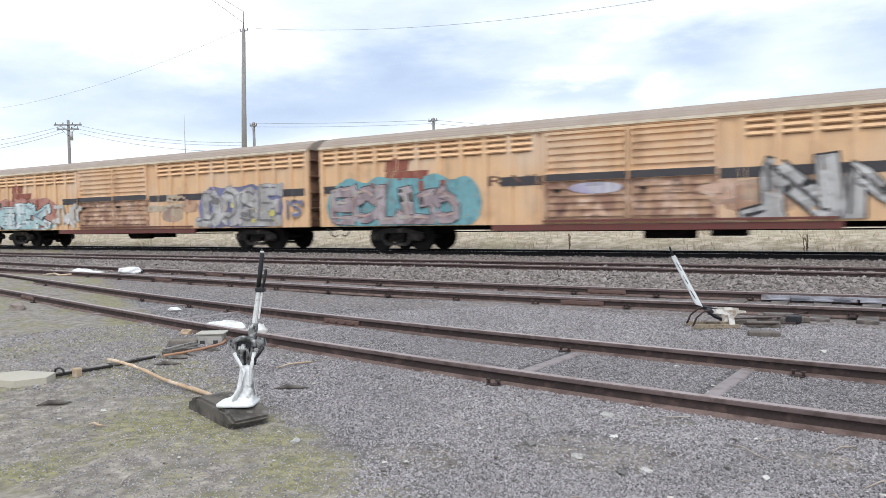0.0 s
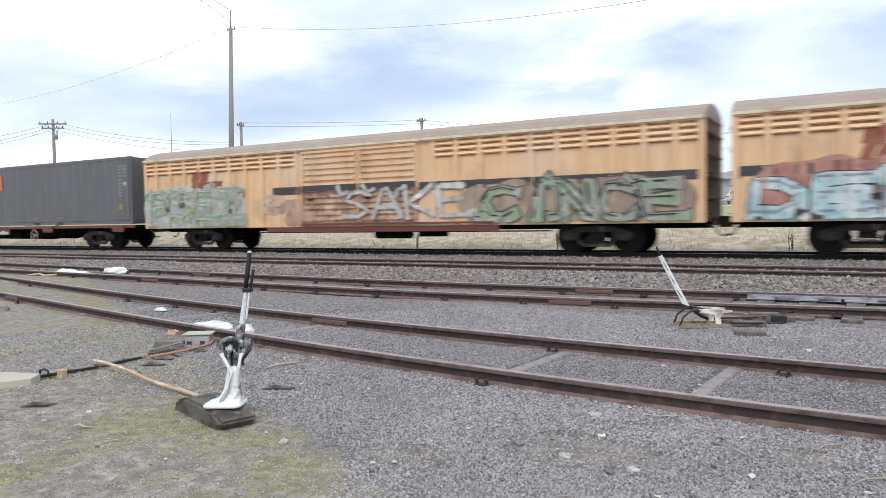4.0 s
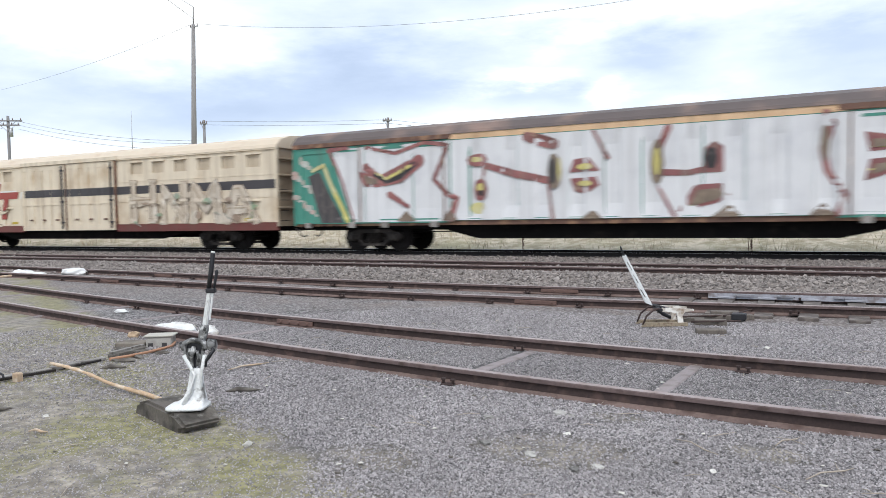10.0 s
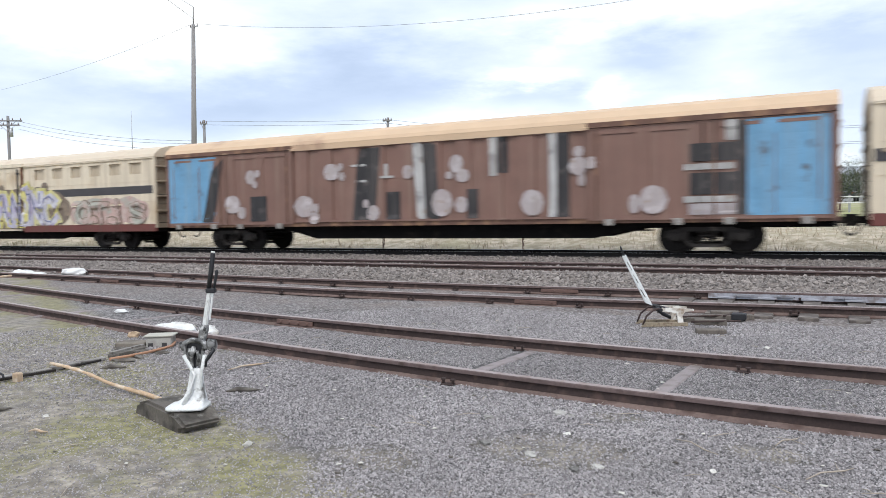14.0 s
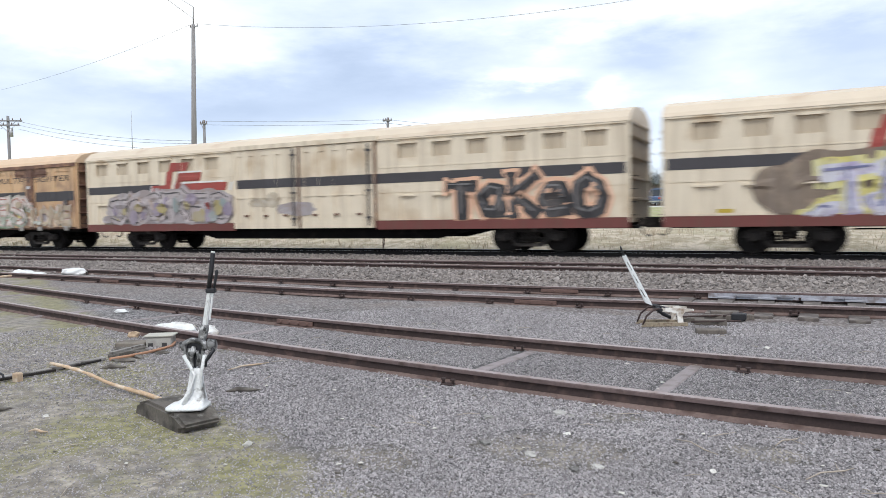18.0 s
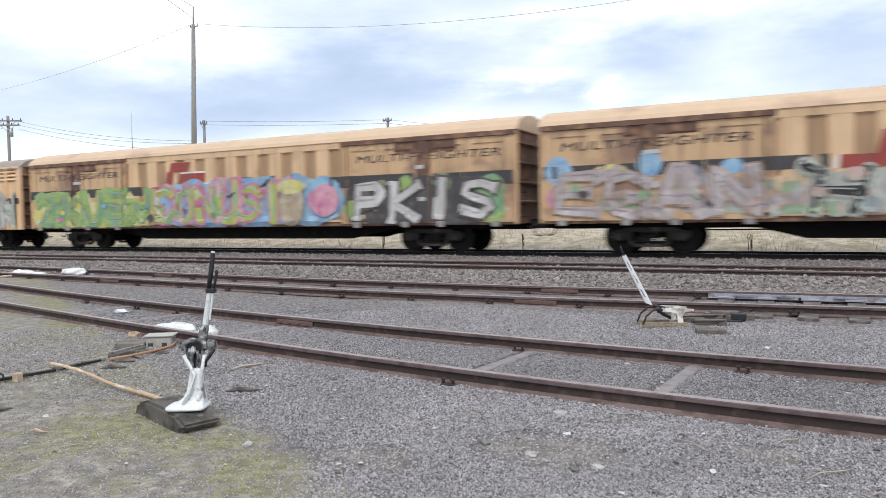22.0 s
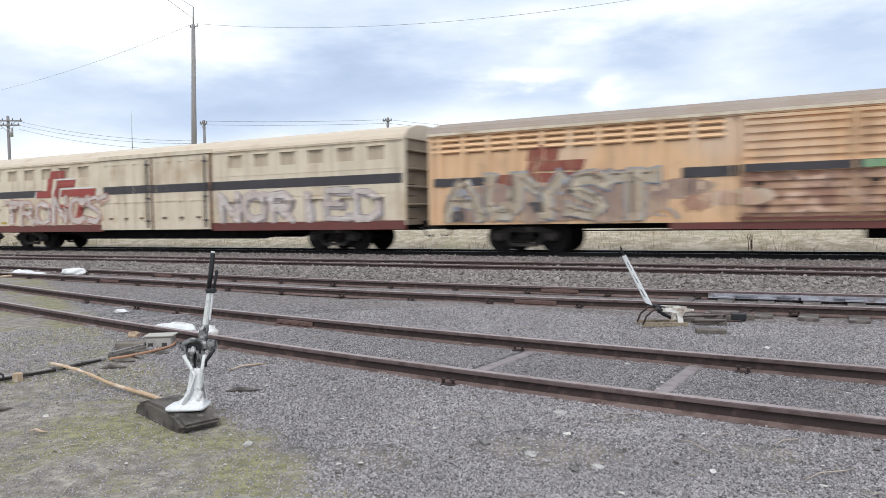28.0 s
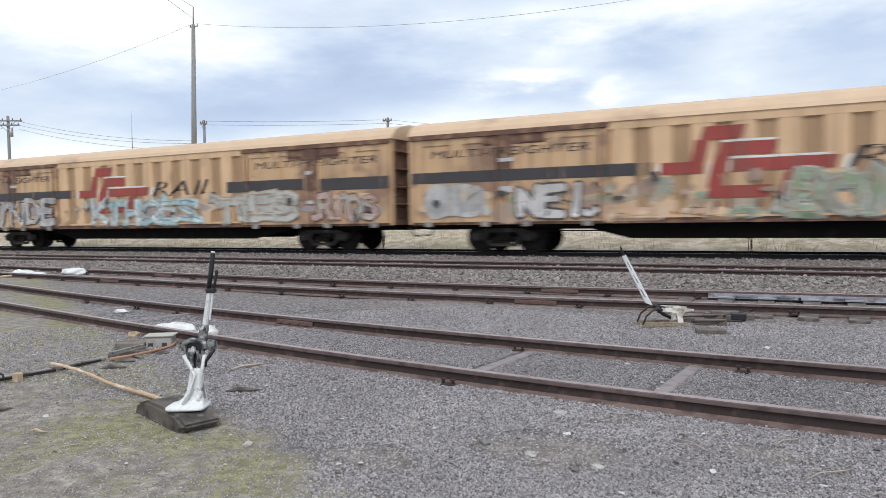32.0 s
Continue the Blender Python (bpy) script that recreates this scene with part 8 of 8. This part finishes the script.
# ---- poles, wires and what lies behind the line ----
M_WIRE = surface("weathered_grey_wire", (0.16, 0.17, 0.19), 0.6, vary=0.1, bump=0)
M_POLE = surface("pale_concrete_pole", (0.29, 0.275, 0.27), 0.8, vary=0.12, streak=(0.20, 0.19, 0.18), streak_amount=0.5)
M_POLEW = surface("grey_timber_pole", (0.25, 0.245, 0.25), 0.85, vary=0.2)
M_GALV = surface("galvanised_steel", (0.42, 0.43, 0.44), 0.5, 0.6, vary=0.1)
M_INSUL = surface("brown_insulator", (0.14, 0.08, 0.06), 0.3, vary=0.1)


def tall_pole():
    z = ground_z(-42, 40)
    t = tagged(new("lighting_pole"), "tall tapered concrete pole with a steel spike", "pole")
    t.matrix_basis = pose(-42.1, 40, z)
    bm = bmesh.new()
    rod(bm, (0, 0, -0.3), (0.50, 0, 15.2), 0.25, 0.135, n=16)
    part("shaft", bm, M_POLE, t)
    bm = bmesh.new()
    rod(bm, (0.50, 0, 15.1), (0.55, 0, 16.5), 0.05, 0.035, n=8)
    part("spike", bm, M_POLE, t)
    bm = bmesh.new()
    box(bm, 0.15, 0.95, -0.04, 0.04, 15.0, 15.07)
    part("cross_bracket", bm, M_GALV, t)
    for x in (0.2, 0.9):
        bm = bmesh.new()
        rod(bm, (x, 0, 15.05), (x, 0, 15.22), 0.04, 0.03, n=8)
        part("insulator", bm, M_INSUL, t)


def utility_pole(x, y, height, arms, turn, label):
    z = ground_z(x, y)
    t = tagged(new("utility_pole"), label, "pole", group="utility poles behind the line")
    t.matrix_basis = pose(x, y, z, 0, 0, turn)
    h = height - z
    bm = bmesh.new()
    rod(bm, (0, 0, -0.3), (0, 0, h), 0.17, 0.12, n=12)
    part("pole_shaft", bm, M_POLEW, t)
    for k, (dz, half) in enumerate(arms):
        bm = bmesh.new()
        box(bm, -half, half, -0.17, -0.06, h - dz - 0.06, h - dz + 0.06)
        arm = part("crossarm", bm, M_POLEW, t)
        for q in (-0.9, -0.35, 0.35, 0.9):
            bm = bmesh.new()
            rod(bm, (q * half, -0.115, h - dz + 0.06), (q * half, -0.115, h - dz + 0.24), 0.05, 0.03, n=8)
            part("insulator", bm, M_INSUL, arm)
        bm = bmesh.new()
        for s in (-1, 1):
            rod(bm, (s * half * 0.6, -0.10, h - dz - 0.05), (0, -0.13, h - dz - 0.6), 0.02, n=5)
        part("brace", bm, M_POLEW, arm)
    if len(arms) > 1:
        bm = bmesh.new()
        rod(bm, (0.3, -0.15, h - 1.9), (0.3, -0.15, h - 1.1), 0.16, n=12)
        part("transformer", bm, M_GALV, t)
    return t


def wire(name, label, a, b, sag, r=0.016, n=26):
    bm = bmesh.new()
    a, b = Vector(a), Vector(b)
    pts = [a + (b - a) * i / n + Vector((0, 0, -4 * sag * (i / n) * (1 - i / n))) for i in range(n + 1)]
    tube(bm, pts, r, 5)
    tagged(part(name, bm, M_WIRE), label, "cable", group="overhead wires")


tall_pole()
wire("overhead_wire", "thin black overhead wire slung from the tall pole", (-41.3, 40, 16.25), (26, 40, 16.6), 3.35, 0.010, 60)
wire("overhead_wire", "thin black overhead wire slung from the tall pole", (-41.9, 40, 16.25), (-110, 40, 16.6), 3.0, 0.009, 60)
wire("overhead_wire", "thin black service wire from the pole top", (-41.55, 40, 16.65), (-10.8, -20, 15.2), 0.0, 0.014)
wire("overhead_wire", "thin black service wire from the pole top", (-41.5, 40, 17.5), (-14.5, -20, 14.5), 0.0, 0.014)
utility_pole(-51.0, 50, 10.9, ((0.35, 0.35),), 20, "short timber utility pole behind the line")
utility_pole(-36.8, 60, 11.2, ((0.3, 0.5),), 0, "distant timber utility pole behind the line")
utility_pole(-65.0, 40, 11.2, ((0.45, 1.25), (0.85, 1.0)), 35, "timber utility pole with two crossarms")
utility_pole(-8.6, 80, 10.6, ((0.75, 1.1), (2.6, 0.9), (4.4, 0.7)), -10, "timber utility pole with several crossarms")
for dz, y0 in ((0.1, 50), (0.45, 50)):
    wire("overhead_wire", "thin overhead wire between utility poles", (-50.9, y0, 10.9 - dz), (-36.8, 60, 11.1 - dz), 0.12, 0.015)
    wire("overhead_wire", "thin overhead wire between utility poles", (-36.8, 60, 11.1 - dz), (-22, 70, 9.9 - dz), 0.2, 0.015)
for k, z in enumerate((7.5, 7.3, 6.8)):
    wire("overhead_wire", "sagging overhead wire from the crossarm pole", (-64.2 + 0.2 * k, 40.2, 10.75 - 0.4 * k), (-42.0, 40, z), 0.45, 0.013)
for k, z in enumerate((10.2, 9.3, 8.9)):
    wire("overhead_wire", "sagging overhead wire from the crossarm pole", (-65.6, 39.8, 10.7 - 0.3 * k), (-96, 36, z + 1.2), 1.2, 0.015)
for k in range(4):
    wire("overhead_wire", "thin overhead wire between utility poles", (-9.6 + 0.5 * k, 80, 9.95 - 1.5 * (k // 2)), (-60, 95, 11 - k * 0.8), 0.9, 0.015)
    wire("overhead_wire", "thin overhead wire between utility poles", (-9.6 + 0.5 * k, 80, 9.95 - 1.5 * (k // 2)), (45, 72, 10.5 - k * 0.8), 0.9, 0.015)


def mast():
    t = tagged(new("radio_mast"), "slender steel radio mast behind the line", "mast")
    t.matrix_basis = pose(-73.1, 60, ground_z(-73, 60))
    bm = bmesh.new()
    rod(bm, (0, 0, -0.2), (0, 0, 8), 0.07, 0.05, n=8)
    part("lower_tube", bm, M_GALV, t)
    bm = bmesh.new()
    rod(bm, (0, 0, 8), (0, 0, 13.0), 0.045, 0.02, n=8)
    part("upper_tube", bm, M_GALV, t)


mast()

M_GLASS = surface("dark_car_glass", (0.03, 0.035, 0.04), 0.12, vary=0.1, bump=0)
M_TYRE = surface("tyre_rubber", (0.025, 0.025, 0.026), 0.85, vary=0.1, bump=0)
M_LAMPC = surface("clear_lamp_plastic", (0.7, 0.7, 0.68), 0.2, vary=0.05, bump=0)
M_LAMPR = surface("red_lamp_plastic", (0.45, 0.03, 0.03), 0.25, vary=0.05, bump=0)


def car(x, y, turn, paint, label, tall=1.0):
    t = tagged(new("car"), label, "car", group="parked cars behind the line")
    t.matrix_basis = pose(x, y, ground_z(x, y) + 0.0, 0, 0, turn)
    bm = bmesh.new()
    low = ((-2.15, 0.35), (2.15, 0.35), (2.2, 0.62), (2.1, 0.82), (1.2, 0.95), (-1.9, 0.98), (-2.18, 0.85), (-2.2, 0.55))
    prism(bm, low, "y", -0.86, 0.86)
    bmesh.ops.bevel(bm, geom=bm.edges[:], offset=0.07, segments=2, affect="EDGES")
    body_ = part("body", bm, paint, t)
    bm = bmesh.new()
    prism(bm, ((-1.75, 0.95), (1.15, 0.93), (0.45, 1.40 * tall), (-1.15, 1.42 * tall)), "y", -0.72, 0.72)
    bmesh.ops.bevel(bm, geom=bm.edges[:], offset=0.06, segments=2, affect="EDGES")
    part("cabin_glass", bm, M_GLASS, t)
    bm = bmesh.new()
    prism(bm, ((-1.18, 1.40 * tall), (0.48, 1.38 * tall), (0.36, 1.47 * tall), (-1.05, 1.48 * tall)), "y", -0.70, 0.70)
    part("roof", bm, paint, t)
    for s in (-1, 1):
        for a, b in (((0.98, 0.95), (0.45, 1.40 * tall)), ((-0.35, 0.95), (-0.35, 1.42 * tall)), ((-1.68, 0.97), (-1.12, 1.42 * tall))):
            bm = bmesh.new()
            rod(bm, (a[0], s * 0.74, a[1]), (b[0], s * 0.71, b[1]), 0.045, n=6)
            part("pillar", bm, paint, t)
        for k in (-1.35, 1.35):
            bm = bmesh.new()
            rod(bm, (k, s * 0.70, 0.32), (k, s * 0.88, 0.32), 0.32, n=18)
            wh = part("wheel", bm, M_TYRE, t)
            bm = bmesh.new()
            rod(bm, (k, s * 0.87, 0.32), (k, s * 0.89, 0.32), 0.19, 0.17, n=12)
            part("rim", bm, M_GALV, wh)
        bm = bmesh.new()
        box(bm, 2.08, 2.2, *sorted((s * 0.5, s * 0.8)), 0.62, 0.76, 0.02)
        part("headlight", bm, M_LAMPC, t)
        bm = bmesh.new()
        box(bm, -2.2, -2.1, *sorted((s * 0.55, s * 0.82)), 0.66, 0.82, 0.02)
        part("tail_light", bm, M_LAMPR, t)


PAINTS = [surface("car_paint_white", (0.72, 0.72, 0.72), 0.3, vary=0.03, bump=0), surface("car_paint_silver", (0.42, 0.43, 0.45), 0.3, 0.4, vary=0.03, bump=0), surface("car_paint_blue", (0.08, 0.13, 0.24), 0.3, vary=0.03, bump=0), surface("car_paint_charcoal", (0.06, 0.06, 0.065), 0.3, vary=0.03, bump=0)]
for i, (x, y, r, k) in enumerate(((-9.4, 75, 78, 0), (-5.6, 76, 84, 1), (-13.6, 76, 76, 2), (-1.4, 75, 80, 0), (3.0, 76, 82, 3), (-19.2, 77, 80, 1), (-24.4, 76, 78, 0), (-7.5, 84, 85, 3), (-16.0, 84, 80, 0), (-30.5, 77, 80, 1), (7.4, 76, 85, 1))):
    car(x, y, r, PAINTS[k], ("white", "silver", "dark blue", "charcoal")[k] + " parked car on the ground behind the railway", 1.0 + 0.1 * (i % 3))


def rail_fence():
    t = tagged(new("rail_fence"), "low white rail fence with orange-red posts", "fence")
    m = surface("orange_red_post", (0.50, 0.13, 0.07), 0.6, vary=0.15)
    for i in range(24):
        x = -48 + 2.5 * i
        z = ground_z(x, 47)
        bm = bmesh.new()
        box(bm, x - 0.06, x + 0.06, 46.95, 47.05, z - 0.1, z + 1.0)
        part("post", bm, m if i % 3 == 1 else M_GALV, t)
        if i < 23:
            for k in (0.55, 0.9):
                bm = bmesh.new()
                rod(bm, (x, 46.93, z + k), (x + 2.5, 46.93, ground_z(x + 2.5, 47) + k), 0.035, n=6)
                part("rail", bm, M_WHITEP, t)


rail_fence()


def shed(x, y, w, d, h, paint, roofm, label, windows):
    t = tagged(new("shed"), label, "building", group="sheds behind the car park")
    t.matrix_basis = pose(x, y, ground_z(x, y))
    bm = bmesh.new()
    box(bm, -w / 2, w / 2, -d / 2, d / 2, -0.3, h)
    part("wall", bm, paint, t)
    bm = bmesh.new()
    prism(bm, ((-d / 2 - 0.4, h), (d / 2 + 0.4, h), (d / 2 + 0.4, h + 0.15), (0, h + d * 0.10), (-d / 2 - 0.4, h + 0.15)), "x", -w / 2 - 0.3, w / 2 + 0.3)
    part("roof", bm, roofm, t)
    for k in range(windows):
        xx = -w / 2 + (k + 0.5) * w / windows
        bm = bmesh.new()
        box(bm, xx - 0.9, xx + 0.9, -d / 2 - 0.05, -d / 2 + 0.02, h * 0.35, h * 0.7)
        wn = part("window", bm, M_GALV, t)
        bm = bmesh.new()
        box(bm, xx - 0.8, xx + 0.8, -d / 2 - 0.06, -d / 2 - 0.052, h * 0.38, h * 0.67)
        part("pane", bm, M_GLASS, wn)


M_SHED = surface("pale_metal_cladding", (0.45, 0.46, 0.47), 0.6, 0.1, vary=0.08, streak=(0.3, 0.29, 0.28))
M_SHEDB = surface("brown_brick_wall", (0.26, 0.17, 0.13), 0.85, vary=0.2)
M_SHEDR = surface("grey_metal_roof", (0.28, 0.29, 0.31), 0.5, 0.3, vary=0.1)
shed(-6, 112, 26, 14, 3.8, M_SHED, M_SHEDR, "long pale metal shed with grey roof", 6)
shed(26, 120, 24, 14, 4.4, M_SHEDB, M_SHEDR, "low brown brick shed with grey roof", 6)
shed(-36, 118, 28, 16, 4.0, M_SHEDB, M_SHEDR, "low brown brick shed with grey roof", 7)
shed(-75, 116, 34, 16, 4.2, M_SHED, M_SHEDR, "long pale metal shed with grey roof", 7)
shed(-125, 110, 36, 16, 4.2, M_SHEDB, M_SHEDR, "low brown brick shed with grey roof", 8)
M_LEAF = surface("dull_green_leaves", (0.060, 0.085, 0.035), 0.7, vary=0.3, spots=[((0.11, 0.12, 0.05), 1.5, 0.5, 0.65)], grain=6, bump=0, island=True)
M_BARK = surface("grey_bark", (0.15, 0.125, 0.10), 0.9, vary=0.25)


def bush(x, y, height, spread, seed, label, name="tree"):
    rng = random.Random(seed)
    t = tagged(new(name), label, name, group="trees and shrubs behind the line")
    z = ground_z(x, y)
    t.matrix_basis = pose(x, y, z)
    bm = bmesh.new()
    tube(bm, ((0, 0, -0.1), (0.05, 0.02, height * 0.3), (0.0, 0.08, height * 0.6), (0.1, 0.0, height * 0.85)), [height * 0.035, height * 0.028, height * 0.018, height * 0.006], 8)
    tr = part("trunk", bm, M_BARK, t)
    tips = []
    for i in range(8):
        a, k = i * 2.4, 0.28 + 0.07 * i
        p = (spread * 0.6 * math.cos(a), spread * 0.6 * math.sin(a), height * (k + 0.25))
        bm = bmesh.new()
        tube(bm, ((0.03, 0.02, height * k), (p[0] * 0.5, p[1] * 0.5, height * (k + 0.14)), p), [height * 0.014, height * 0.009, height * 0.003], 6)
        part("limb", bm, M_BARK, tr)
        tips.append(Vector(p))
    verts, faces = [], []
    for i in range(1500):
        c = rng.choice(tips) + Vector((rng.gauss(0, 0.28) * spread, rng.gauss(0, 0.28) * spread, rng.gauss(0, 0.13) * height))
        c.z = max(c.z, height * 0.18)
        s = rng.uniform(0.06, 0.14) * (0.6 + height * 0.08)
        u = Vector((rng.gauss(0, 1), rng.gauss(0, 1), rng.gauss(0, 1))).normalized()
        v = u.orthogonal().normalized()
        n = len(verts)
        verts += [tuple(c - u * s), tuple(c + v * s * 0.5), tuple(c + u * s), tuple(c - v * s * 0.5)]
        faces.append((n, n + 1, n + 2, n + 3))
    me = bpy.data.meshes.new("crown")
    me.from_pydata(verts, [], faces)
    me.materials.append(M_LEAF)
    o = new("crown", me)
    o.parent = t


for i, (x, y, hh, sp) in enumerate(((1.6, 50, 2.0, 1.3), (-3.2, 52, 1.4, 1.0), (12, 96, 5.5, 2.6), (-20, 100, 5.0, 2.4), (-52, 104, 5.5, 2.6), (-28, 96, 4.4, 2.2), (5, 100, 4.6, 2.2))):
    bush(x, y, hh, sp, 31 + i, "dark green shrub by the car park" if hh < 3 else "dark green tree behind the car park", "shrub" if hh < 3 else "tree")


def distant_hills():
    """Low wooded hills along the skyline."""
    bm = bmesh.new()
    lo, hi = [], []
    for i in range(121):
        a = radians(-90 + 1.5 * i)
        r = 1500
        h = 14 + 9 * noise.noise(Vector((i * 0.13, 0.4, 0))) + 3 * noise.noise(Vector((i * 0.9, 1.4, 0)))
        lo.append(bm.verts.new((r * math.sin(a), r * math.cos(a), -4)))
        hi.append(bm.verts.new((1.06 * r * math.sin(a), 1.06 * r * math.cos(a), h)))
    for i in range(120):
        bm.faces.new((lo[i], lo[i + 1], hi[i + 1], hi[i]))
    tagged(part("backdrop", bm, surface("hazy_wooded_hills", (0.13, 0.16, 0.18), 0.95, vary=0.2, grain=0.05, blot=0.01, bump=0)), "low hazy wooded hills along the skyline", "hills", kind="structure")


distant_hills()


def motions():
    """The train rolls through; every wheelset turns with it."""
    times = [i * 0.5 for i in range(65)]
    for w, x0, x1, sets in WAGONS:
        mid = (x0 + x1) / 2
        walk(w, [(t, pose(mid + travelled(t), TRACK_Y, RAIL_Z + RIDE)) for t in times])
        # wheels are keyed twice a frame pair while the wagon passes, and rest while it is far off
        for s in sets:
            at = s.location.copy()
            rows, t = [], 0.0
            k = 0
            while k <= 960:
                x = mid + travelled(k / 30)
                if -75 < x < 30:
                    a = (x + 75) / WHEEL_R
                    rows.append((k / 30, pose(*at, 0, math.degrees(a % (2 * math.pi)), 0)))
                    k += 1
                else:
                    rows.append((k / 30, pose(*at, 0, 0 if x <= -75 else math.degrees((105 / WHEEL_R) % (2 * math.pi)), 0)))
                    k += 60 if x >= 30 or mid + travelled((k + 60) / 30) < -75 else 1
            if rows[-1][0] < 32:
                rows.append((32.0, rows[-1][1]))
            walk(s, rows)


motions()
